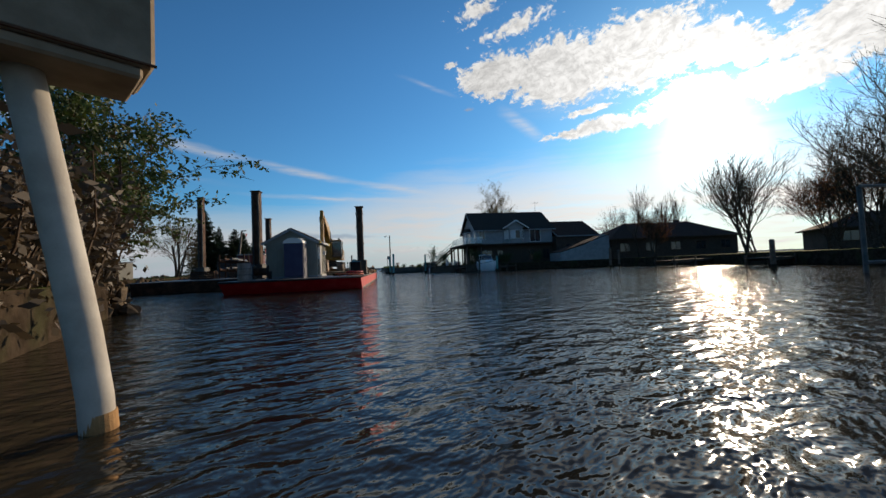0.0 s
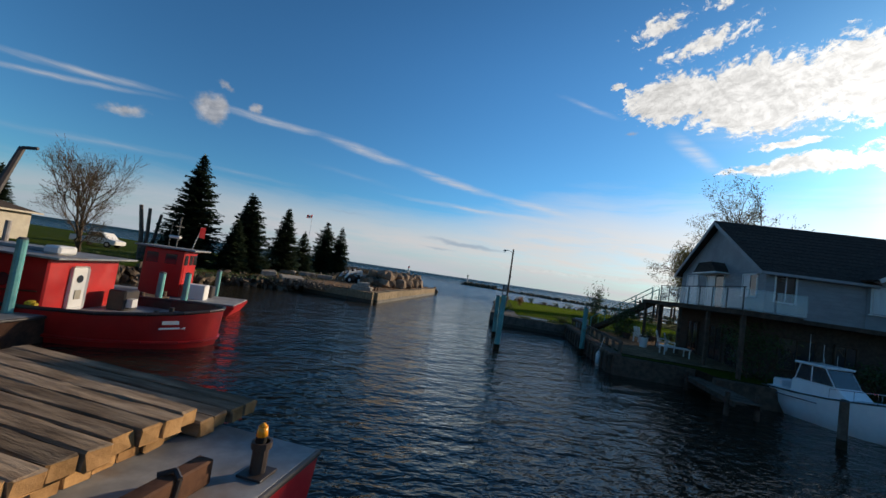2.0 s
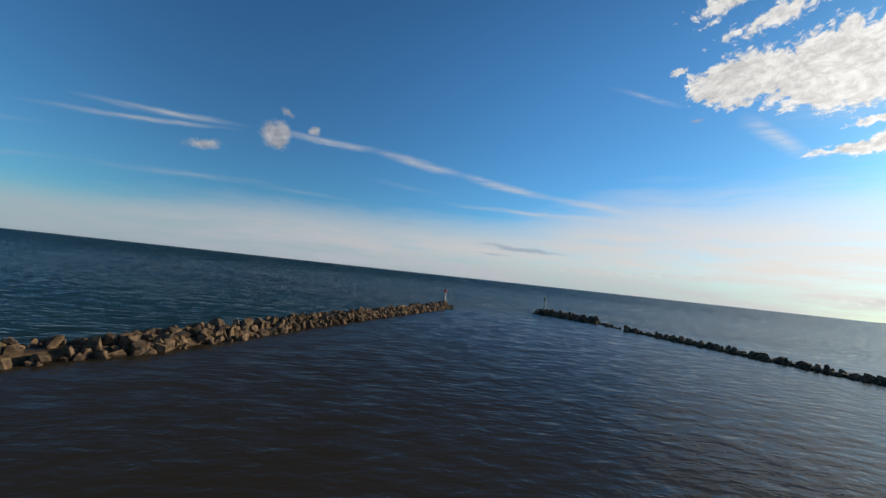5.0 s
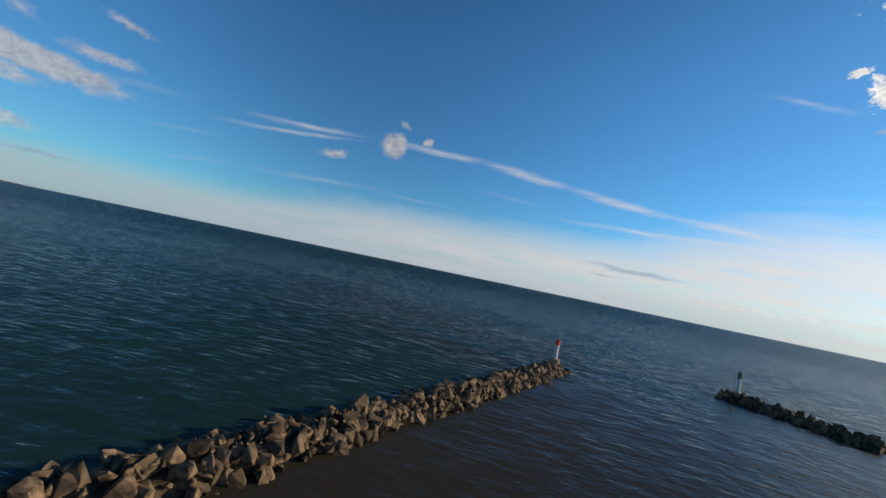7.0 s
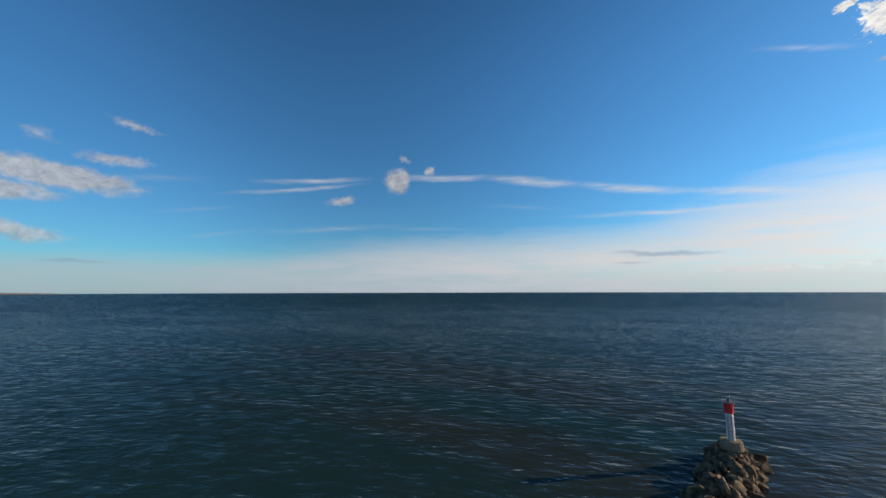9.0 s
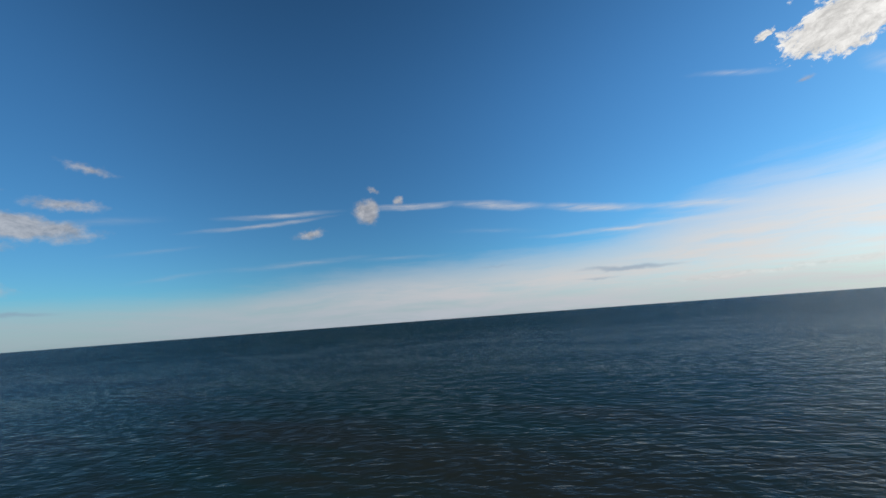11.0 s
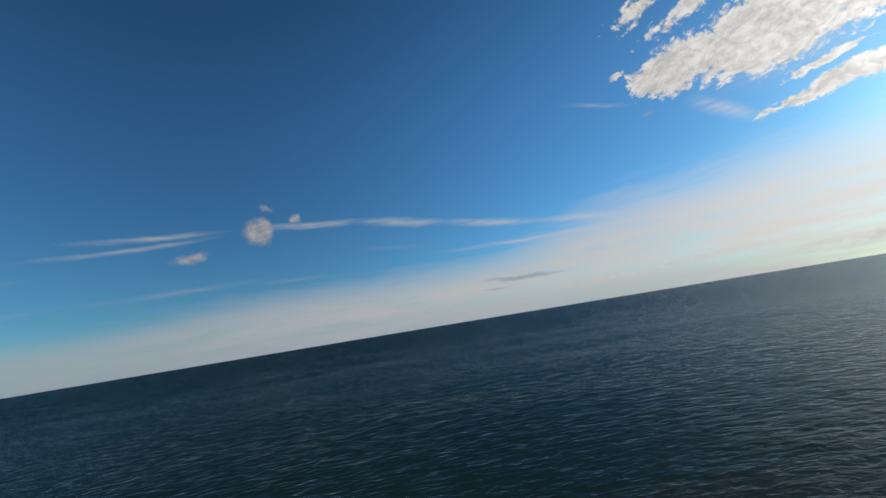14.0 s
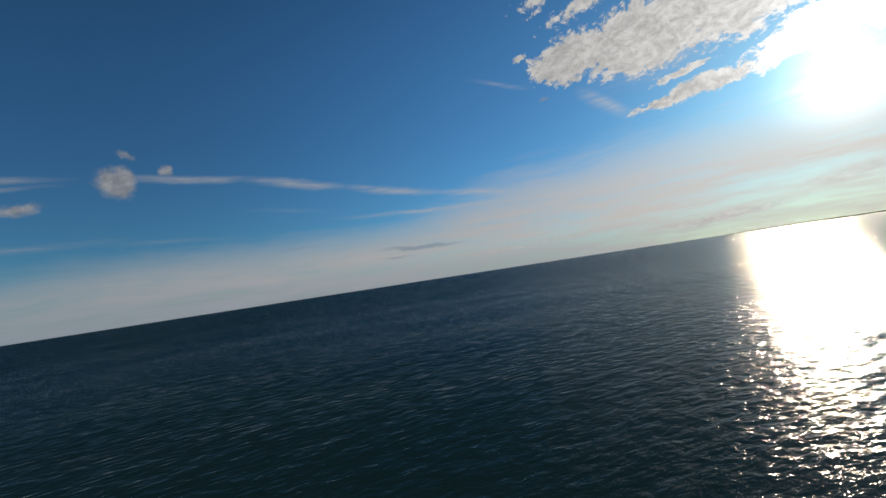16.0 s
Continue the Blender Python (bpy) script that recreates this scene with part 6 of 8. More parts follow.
# ---- lawn, lamp and shore furniture ----
def make_street_lamp():
    g = thing("street_lamp", pose(3.5, 82.5, 0.95), "tall dark lamp pole on the lawn edge", "street lamp")
    bm = B()
    rod(bm, (0, 0, 0), (0.05, 0, 6.95), 0.13, 0.09, 10)
    part("pole", bm, "old_wood", g)
    bm = B()
    tube(bm, [(0.0, 0, 6.55), (-0.5, -0.02, 6.72), (-0.95, -0.04, 6.72)], 0.03, 6)
    part("arm", bm, "pole_grey", g)
    bm = B()
    rod(bm, (-0.95, -0.04, 6.62), (-0.95, -0.04, 6.78), 0.2, 0.1, 12)
    rod(bm, (-0.95, -0.04, 6.42), (-0.95, -0.04, 6.62), 0.1, 0.17, 12, 1)
    part("lamp_head", bm, ["pole_grey", "clear"], g)
    bm = B()
    box(bm, (0.12, 0.12, 0.3), (0.12, 0, 3.6), bevel=0.01)
    part("service_box", bm, "pole_grey", g)


make_street_lamp()


def make_sign():
    g = thing("notice_board", pose(3.25, 83.2, 0.95, 0, 0, 14), "grey notice board with faded lines on two posts", "sign")
    for x in (-0.32, 0.32):
        bm = B()
        box(bm, (0.08, 0.08, 2.6), (x, 0, 1.3))
        part("post", bm, "old_wood", g)
    bm = B()
    box(bm, (0.8, 0.05, 0.62), (0, -0.07, 2.2), bevel=0.008)
    bd = part("panel", bm, "potty_grey", g)
    for k in range(4):
        bm = B()
        box(bm, (0.6 - 0.1 * (k % 2), 0.01, 0.05), (0, -0.1, 2.4 - k * 0.13))
        part("text_bar", bm, "white", bd)


make_sign()


def make_gantry():
    g = thing("boat_lift", Matrix.Identity(4), "dark timber boat lift frame with a plank platform in the lake", "boat lift")
    posts = [(29.5, 118.6), (32.4, 116.9), (35.0, 115.4), (31.5, 122.2), (34.4, 120.5), (37.0, 119.0)]
    for k, (x, y) in enumerate(posts):
        bm = B()
        rod(bm, (x, y, -1.5), (x, y, 4.15 + 0.25 * (k % 2)), 0.21, 0.18, seg=10)
        part("post", bm, "dark_wood", g)
    for a, b in ((0, 1), (1, 2), (3, 4), (4, 5), (0, 3), (2, 5)):
        bm = B()
        rod(bm, (*posts[a], 3.9), (*posts[b], 3.9), 0.15, seg=6)
        part("beam", bm, "dark_wood", g)
        bm = B()
        rod(bm, (*posts[a], 0.95), (*posts[b], 0.95), 0.12, seg=6)
        part("brace", bm, "dark_wood", g)
    bm = B()
    rod(bm, (30.3, 119.6, 1.1), (34.0, 118.0, 2.9), 0.14, seg=6)
    part("ramp", bm, "old_wood", g)
    for k in range(14):
        a, b = Vector((29.5, 118.6, 1.12)).lerp(Vector((35.0, 115.4, 1.12)), (k + 0.5) / 14), Vector((31.5, 122.2, 1.12)).lerp(Vector((37.0, 119.0, 1.12)), (k + 0.5) / 14)
        bm = B()
        box(bm, ((b - a).length, 0.36, 0.06), (0, 0, 0), bevel=0.006)
        part("platform_board", bm, "old_wood", g).matrix_basis = Matrix.Translation((a + b) / 2) @ Euler((0, 0, math.atan2(b.y - a.y, b.x - a.x))).to_matrix().to_4x4()
    for k in range(3):
        t = thing("trestle_bench", pose(37.2 + k * 2.4, 114.4 - k * 0.5, 1.04, 0, 0, -12 + 9 * k), "weathered trestle bench on the shore jetty", "bench", "trestle benches")
        for e in (-0.8, 0.8):
            for sg in (-1, 1):
                bm = B()
                rod(bm, (e, sg * 0.45, 0), (e, -sg * 0.35, 0.95), 0.05, seg=5)
                part("leg", bm, "dark_wood", t)
        bm = B()
        box(bm, (2.0, 0.5, 0.06), (0, 0, 0.93), bevel=0.01)
        part("top", bm, "old_wood", t)
    make_dock("shore_jetty", 33.0, 111.6, 44.5, 109.8, 3.4, "broad weathered jetty between lift and shore", top=1.0)
    make_dock("shore_jetty", 34.0, 113.0, 45.0, 112.0, 2.2, "low timber jetty by the boat lift", top=1.0)
    h = thing("jetty_shelter", Matrix.Identity(4), "thin grey pipe shelter standing on the shore jetty", "shelter")
    for x, y in ((42, 113), (46.5, 112), (42.6, 116), (47, 115)):
        bm = B()
        rod(bm, (x, y, 0.4), (x, y, 4.0), 0.05, seg=6)
        part("leg", bm, "pole_grey", h)
    for p, q in (((42, 113), (46.5, 112)), ((42.6, 116), (47, 115)), ((42, 113), (42.6, 116)), ((46.5, 112), (47, 115))):
        bm = B()
        rod(bm, (*p, 4.0), (*q, 4.0), 0.05, seg=6)
        part("top_bar", bm, "pole_grey", h)


make_gantry()


def make_chair(m, label="white plastic garden chair on the patio"):
    g = thing("garden_chair", m, label, "chair", "garden chairs")
    bm = B()
    box(bm, (0.55, 0.5, 0.05), (0, 0, 0.38), (6, 0, 0), bevel=0.015)
    part("seat", bm, "white", g)
    for k in range(5):
        bm = B()
        box(bm, (0.09, 0.03, 0.68 + 0.05 * (2 - abs(k - 2))), (-0.22 + k * 0.11, 0.32, 0.72), (-16, 0, 0), bevel=0.01)
        part("back_slat", bm, "white", g)
    for s in (-1, 1):
        bm = B()
        box(bm, (0.1, 0.65, 0.03), (s * 0.33, 0.02, 0.58), bevel=0.008)
        part("armrest", bm, "white", g)
        for y in (-0.22, 0.25):
            bm = B()
            box(bm, (0.06, 0.06, 0.57), (s * 0.3, y, 0.285))
            part("leg", bm, "white", g)


make_chair(pose(12.6, 64.6, 0.985, 0, 0, 120))
make_chair(pose(13.6, 63.4, 0.985, 0, 0, 80))
make_chair(pose(13.4, 61.6, 0.985, 0, 0, 60))


def make_planter(x, y, r, h, material, leafy, label):
    g = thing("planter", pose(x, y, 0.985), label, "planter", "garden planters")
    bm = B()
    rod(bm, (0, 0, 0), (0, 0, h), r * 0.75, r, 14)
    part("pot", bm, material, g)
    bm = B()
    rng = random.Random(int(x * 10))
    for _ in range(50):
        v = Vector((rng.gauss(0, r * 0.5), rng.gauss(0, r * 0.5), h + abs(rng.gauss(0, r * 0.6))))
        a = rng.uniform(0, 6.28)
        u = Vector((math.cos(a), math.sin(a), rng.uniform(-0.3, 0.6))) * 0.09
        w = Vector((-math.sin(a), math.cos(a), 0.2)) * 0.05
        bm.faces.new([bm.verts.new(v + q) for q in (-u, w, u, -w)])
    part("plant", bm, leafy, g)


make_planter(11.9, 61.9, 0.26, 0.6, "white", "shrub", "white pot with a small dark shrub")
make_planter(12.2, 66.2, 0.3, 0.4, "house_base", "bright_leaf", "brown tub of bright green leaves")
make_planter(14.2, 67.0, 0.3, 0.4, "house_base", "bright_leaf", "brown tub of bright green leaves")


def make_table():
    g = thing("garden_table", pose(12.9, 59.9, 0.985), "low pale garden table on the patio", "table")
    bm = B()
    box(bm, (1.5, 0.8, 0.05), (0, 0, 0.46), bevel=0.012)
    part("tabletop", bm, "white", g)
    for x in (-0.65, 0.65):
        for y in (-0.33, 0.33):
            bm = B()
            box(bm, (0.06, 0.06, 0.45), (x, y, 0.22))
            part("leg", bm, "white", g)


make_table()


def make_buoy():
    g = thing("fender", pose(8.35, 58.0, 0.35), "white boat fender hanging on the seawall", "fender")
    bm = B()
    rod(bm, (0, 0, -0.3), (0, 0, 0.3), 0.13, 0.13, 12)
    rod(bm, (0, 0, 0.3), (0, 0, 0.42), 0.13, 0.04, 12)
    rod(bm, (0, 0, -0.42), (0, 0, -0.3), 0.04, 0.13, 12)
    part("body", bm, "white", g, smooth=True)
    bm = B()
    rod(bm, (0, 0, 0.4), (0.2, 0, 1.2), 0.015, seg=5)
    part("rope", bm, "white", g)


make_buoy()
bm = B()
box(bm, (0.75, 0.3, 0.1), (-0.35, 0, 0.05), bevel=0.02)
box(bm, (0.62, 0.3, 0.1), (0.35, 0, 0.05), bevel=0.02, mat=1)
solid("dock_box", bm, ["white", "sheet"], "small white and blue float on the wall", "float", m=pose(6.3, 70.3, 0.97, 0, 0, -4))
bm = B()
box(bm, (1.0, 0.9, 0.75), (0, 0, 0.375), bevel=0.03)
solid("dock_chest", bm, "sheet", "grey dock chest at the wall corner", "chest", m=pose(9.6, 69.4, 0.97, 0, 0, -6))


# ---- navigation lights ----
def make_beacon(x, y, base, top, band, label):
    g = thing("harbour_light", pose(x, y, base), label, "beacon", "harbour lights")
    h = top - base
    bm = B()
    rod(bm, (0, 0, -0.6), (0, 0, 0.12), 0.9, 0.8, 16)
    part("plinth", bm, "concrete", g)
    bm = B()
    rod(bm, (0, 0, 0.1), (0, 0, h * 0.66), 0.32, 0.29, 18)
    part("tower", bm, "white", g, "white steel tower")
    bm = B()
    rod(bm, (0, 0, h * 0.66), (0, 0, h * 0.9), 0.36, 0.36, 18)
    part("band", bm, band, g)
    bm = B()
    rod(bm, (0, 0, h * 0.9), (0, 0, h * 0.92), 0.5, 0.5, 16)
    part("gallery", bm, "pole_grey", g)
    bm = B()
    rod(bm, (0, 0, h * 0.92), (0, 0, h * 1.02), 0.13, 0.1, 12)
    part("lantern", bm, "pole_grey", g)
    bm = B()
    rod(bm, (0.12, 0, h * 1.0), (0.12, 0, h * 1.12), 0.02, seg=6)
    part("spike", bm, "pole_grey", g)
    bm = B()
    for k in range(7):
        box(bm, (0.3, 0.03, 0.03), (0, -0.35, 0.3 + k * 0.3))
    for s in (-1, 1):
        rod(bm, (s * 0.15, -0.35, 0.1), (s * 0.15, -0.35, h * 0.62), 0.02, seg=5)
    part("ladder", bm, "pole_grey", g)


make_beacon(-43.0, 220.2, 2.0, 5.6, "light_red", "white harbour light with red top on boulders")
make_beacon(-15.8, 244.7, 1.7, 5.7, "light_green", "white harbour light with dark green top on boulders")


# ---- trees ----
def mesh_from(name, verts, faces, material):
    me = bpy.data.meshes.new(name)
    me.from_pydata([tuple(v) for v in verts], [], faces)
    me.materials.append(M[material])
    return me


def limb_mesh(name, limbs, material, seg=5):
    verts, faces = [], []
    for a, b, r0, r1 in limbs:
        d = (b - a).normalized()
        u = d.orthogonal().normalized()
        w = d.cross(u)
        n = len(verts)
        for c, r in ((a, r0), (b, r1)):
            for k in range(seg):
                t = 2 * math.pi * k / seg
                verts.append(c + (u * math.cos(t) + w * math.sin(t)) * r)
        for k in range(seg):
            faces.append((n + k, n + (k + 1) % seg, n + seg + (k + 1) % seg, n + seg + k))
    return mesh_from(name, verts, faces, material)


def leaf_mesh(name, spots, size, material, rng, droop=0.0, narrow=0.5):
    verts, faces = [], []
    for p in spots:
        s = size * rng.uniform(0.6, 1.3)
        u = Vector((rng.gauss(0, 1), rng.gauss(0, 1), rng.gauss(0, 0.7) - droop)).normalized()
        w = u.orthogonal().normalized()
        w.rotate(Matrix.Rotation(rng.uniform(0, 6.28), 3, u))
        n = len(verts)
        verts += [p, p + u * s * 0.5 + w * s * narrow * 0.5, p + u * s, p + u * s * 0.5 - w * s * narrow * 0.5]
        faces.append((n, n + 1, n + 2, n + 3))
    return mesh_from(name, verts, faces, material)


def grow(rng, a, d, length, r, depth, limbs, tips, spread, up, wild=0.11):
    """A limb that throws side shoots and forks until depth runs out."""
    p, v = a.copy(), d.normalized()
    n = 4 if depth > 2 else 3
    for k in range(n):
        v = (v + Vector((rng.gauss(0, wild), rng.gauss(0, wild), rng.gauss(0, wild * 0.65) + up))).normalized()
        q = p + v * length / n
        r0, r1 = r * (1 - 0.42 * k / n), r * (1 - 0.42 * (k + 1) / n)
        limbs[0 if depth > 1 else 1].append((p, q, r0, r1))
        if depth <= 1:
            tips.append((q.copy(), v.copy()))
        if depth > 0 and (k > 0 or depth < 3) and rng.random() < 0.9:
            s = v.orthogonal().normalized()
            s.rotate(Matrix.Rotation(rng.uniform(0, 6.28), 3, v))
            ang = spread * rng.uniform(0.8, 1.5)
            grow(rng, q, v * math.cos(ang) + s * math.sin(ang), length * rng.uniform(0.5, 0.78), r1 * 0.55, depth - 1, limbs, tips, spread, up, wild)
        p = q
    if depth > 0:
        for _ in range(2):
            s = v.orthogonal().normalized()
            s.rotate(Matrix.Rotation(rng.uniform(0, 6.28), 3, v))
            grow(rng, p, v + s * spread * rng.uniform(0.4, 0.9), length * rng.uniform(0.6, 0.8), r * 0.52, depth - 1, limbs, tips, spread, up, wild)


def fit_limbs(limbs, tips, height, width):
    """Scales a grown tree to a height and a width."""
    top = max(b.z for part_ in limbs for _, b, *_ in part_)
    wide = sorted(abs(v) for part_ in limbs for _, b, *_ in part_ for v in (b.x, b.y))[int(-0.02 * sum(map(len, limbs)) * 2) - 1]
    k = Vector((width / 2 / max(wide, 0.1), width / 2 / max(wide, 0.1), height / top))
    sc = lambda v: Vector((v.x * k.x, v.y * k.y, v.z * k.z))
    return [[(sc(a), sc(b), r0, r1) for a, b, r0, r1 in part_] for part_ in limbs], [(sc(p), v) for p, v in tips]


def make_tree(x, y, height, width, seed, label, bark="bark", leaves=None, leaf_count=0, leaf_size=0.12, stems=1, trunk=0.3, depth=4, spread=0.55, up=0.08, z=0.95, hang=0, group="", name="tree", first=0.3, wild=0.11):
    rng = random.Random(seed)
    limbs, tips = [[], []], []
    for s in range(stems):
        d = Vector((rng.gauss(0, 0.12 + 0.1 * (stems > 1)), rng.gauss(0, 0.12 + 0.1 * (stems > 1)), 1))
        grow(rng, Vector((rng.gauss(0, 0.15) * (stems > 1), rng.gauss(0, 0.15) * (stems > 1), 0)), d, height * first, trunk, depth, limbs, tips, spread, up, wild)
    limbs, tips = fit_limbs(limbs, tips, height, width)
    g = thing(name, pose(x, y, z - 0.05), label, "tree", group)
    share("trunk", limb_mesh("trunk", limbs[0], bark, 6), g, Matrix.Identity(4))
    share("branchwork", limb_mesh("branchwork", [(a, b, max(r0, 0.011), max(r1, 0.007)) for a, b, r0, r1 in limbs[1]], "twig" if bark != "pale_bark" else "bark", 3), g, Matrix.Identity(4))
    if leaves:
        spots = []
        while len(spots) < leaf_count:
            p, v = rng.choice(tips)
            if hang and rng.random() < 0.75:
                # a hanging shoot with its leaves
                drop = hang * rng.uniform(0.25, 1.0) * min(1.0, p.z / height * 1.3)
                sway = Vector((rng.gauss(0, 0.12), rng.gauss(0, 0.12), 0)) + Vector((v.x, v.y, 0)) * 0.25
                n = max(5, int(drop / 0.16))
                row = [p + sway * (k / n) * 2 + Vector((rng.gauss(0, 0.05), rng.gauss(0, 0.05), -drop * k / n)) for k in range(n)]
            else:
                c = p + Vector((rng.gauss(0, 0.12), rng.gauss(0, 0.12), rng.gauss(0, 0.1)))
                row = [c + Vector((rng.gauss(0, 0.2), rng.gauss(0, 0.2), rng.gauss(0, 0.15))) for _ in range(7)]
            spots += [q if q.z > 0.3 else Vector((q.x, q.y, 0.4)) for q in row]
        share("crown", leaf_mesh("crown", spots, leaf_size, leaves, rng, 0.5 if hang else 0.1), g, Matrix.Identity(4), "loose uneven foliage")
    return g


def make_spruce(x, y, top, width, seed, z=1.0, label="dark green spruce on the west bank"):
    rng = random.Random(seed)
    h = top - z
    verts, faces = [], []

    def quad(p, u, w):
        n = len(verts)
        verts.extend([p - w * 0.5, p + w * 0.5, p + u + w * 0.2, p + u - w * 0.2])
        faces.append((n, n + 1, n + 2, n + 3))

    level = 0.25 + 0.03 * h
    whorls = int(h * 4.6)
    for k in range(whorls):
        f = k / whorls
        zz = level + (h - level) * f
        reach = width / 2 * (1 - f) ** 0.82 * (0.86 + 0.28 * noise.noise((k * 0.6, seed, 0)))
        n = max(6, int(14 * (1 - f) + 6))
        for i in range(n):
            a = 2 * math.pi * (i + rng.random() * 0.8) / n + k
            r = max(0.1, reach * rng.uniform(0.7, 1.12) * (1 + 0.18 * math.sin(a * 2 + seed)))
            d = Vector((math.cos(a), math.sin(a), 0))
            tilt = 0.28 * f + 0.05 - 0.38 * (1 - f)
            lift = rng.gauss(0, 0.14)
            steps = max(2, int(r / 0.2))
            for s in range(steps):
                t = (s + 0.6) / steps
                p = d * r * t + Vector((0, 0, zz + lift + r * t * tilt - 0.12 * r * t * t + 0.18 * r * t ** 3))
                side = Vector((-d.y, d.x, 0))
                span = 0.42 * (1.2 - t) * min(1.0, r) + 0.16
                for sg in (-1, 1):
                    quad(p, (d * 0.42 + side * sg * 1.0 + Vector((0, 0, -0.30 + rng.gauss(0, 0.18)))) * span * rng.uniform(0.7, 1.25), (d - side * sg * 0.3).normalized() * 0.30)
                if rng.random() < 0.6:
                    quad(p, (d * 0.9 + Vector((0, 0, rng.gauss(0.1, 0.25)))) * span * 1.0, side * 0.28)
    for k in range(10):
        quad(Vector((0, 0, h - 0.1 * k)), Vector((rng.gauss(0, 0.08), rng.gauss(0, 0.08), 0.25)), Vector((rng.gauss(0, 0.06), rng.gauss(0, 0.06), 0)))
    g = thing("spruce", pose(x, y, z - 0.05), label, "tree", "bank spruces")
    bm = B()
    rod(bm, (0, 0, 0), (0, 0, h * 0.97), 0.06 + 0.014 * h, 0.02, 8)
    part("trunk", bm, "bark", g)
    share("crown", mesh_from("crown", verts, faces, "spruce"), g, Matrix.Identity(4))


for k, (x, y, top, w) in enumerate([(-26.4, 67.4, 11.6, 5.8), (-23.4, 71.4, 8.9, 5.6), (-27.8, 76.9, 9.9, 4.6), (-24.7, 80.2, 9.1, 5.4), (-25.4, 86.1, 6.8, 3.8), (-26.9, 95.7, 9.6, 5.8), (-23.9, 94.9, 8.9, 4.0), (-68, 78.5, 10.2, 6.0), (-22.9, 69.0, 6.0, 3.6)]):
    make_spruce(x, y, top, w * 1.22, 20 + k)

# west bank
make_tree(-28.3, 47.0, 15.0, 10.5, 5, "tall weeping birch in fresh leaf on the bank", "pale_bark", "birch_leaf", 62000, 0.20, 3, 0.2, 4, 0.6, 0.07, hang=4.2, name="birch", first=0.15, wild=0.15)
make_tree(-26.3, 58.3, 8.3, 7.6, 6, "small bare budding tree on the west bank", "bark", "bud", 7000, 0.08, 3, 0.12, 4, 0.5, 0.06, first=0.27, wild=0.15)
make_tree(-9.0, 14.6, 7.6, 7.2, 7, "leaning young willow in new leaf", "bark", "birch_leaf", 14000, 0.17, 3, 0.08, 3, 0.6, 0.04, hang=0.5, first=0.25)
make_tree(-11.5, 17.5, 6.0, 5.5, 17, "young willow in new leaf over the water", "bark", "birch_leaf", 8000, 0.17, 3, 0.07, 3, 0.6, 0.04, hang=0.4, first=0.25)
make_tree(-62, 50, 7.5, 7.0, 18, "bare tree behind the cream bungalow", "bark", None, 0, 0.1, 2, 0.13, 4, 0.5, 0.06)
# east bank
make_tree(28.0, 82.0, 18.8, 17.0, 8, "tall open tree behind the house in thin leaf", "bark", "bud", 26000, 0.17, 3, 0.30, 4, 0.62, 0.02, first=0.34, wild=0.24)
make_tree(37.0, 105.3, 14.6, 13.0, 9, "weeping willow in pale spring leaf by the shore", "bark", "willow_leaf", 38000, 0.20, 2, 0.24, 3, 0.65, 0.02, hang=6.5, name="willow", first=0.25, wild=0.16)
make_tree(40.2, 35.6, 12.4, 9.5, 10, "large bare tree on the east bank", "bark", "bud", 2500, 0.08, 4, 0.17, 4, 0.42, 0.08, group="bare trees", first=0.26, wild=0.14)
make_tree(37.0, 48.6, 10.2, 6.0, 11, "thin bare tree behind the bungalow", "bark", None, 0, 0.1, 1, 0.14, 4, 0.5, 0.08, group="bare trees")
make_tree(51.6, 61.5, 11.8, 8.0, 12, "bare spreading tree behind the bungalow", "bark", "bud", 900, 0.1, 3, 0.13, 4, 0.5, 0.06, group="bare trees")
make_tree(70.0, 101.0, 16.0, 12.0, 13, "distant bare tree beyond the house", "bark", "bud", 1800, 0.14, 3, 0.2, 4, 0.5, 0.06, group="bare trees")
make_tree(79.0, 97.0, 14.0, 14.0, 14, "distant bare tree beyond the house", "bark", "bud", 1800, 0.14, 3, 0.2, 4, 0.5, 0.06, group="bare trees")
make_tree(38.0, 18.0, 17.0, 13.0, 15, "tall bare tree leaning over the raised boat", "bark", "bud", 3500, 0.09, 3, 0.2, 4, 0.45, 0.05, group="bare trees", first=0.28, wild=0.17)
make_tree(41.5, 24.5, 13.0, 10.0, 19, "bare budding tree crowding the east bank", "bark", "bud", 3500, 0.09, 3, 0.16, 4, 0.5, 0.05, group="bare trees", first=0.26, wild=0.17)
make_tree(44.0, 38.0, 9.5, 6.5, 16, "slender bare tree between the cottages", "bark", None, 0, 0.1, 3, 0.1, 4, 0.45, 0.08, group="bare trees")
for k, (x, y, h, w) in enumerate([(39.5, 24.0, 9.5, 7.0), (42.5, 28.5, 9.0, 7.0), (45.0, 21.0, 10.5, 8.0), (48.5, 33.5, 9.0, 7.0), (33.8, 41.5, 6.0, 4.0)]):
    make_tree(x, y, h, w, 60 + k, "rusty-budded bare tree on the east bank", "bark", "orange_leaf", 3000, 0.12, 4, 0.1, 4, 0.5, 0.06, group="bare trees")


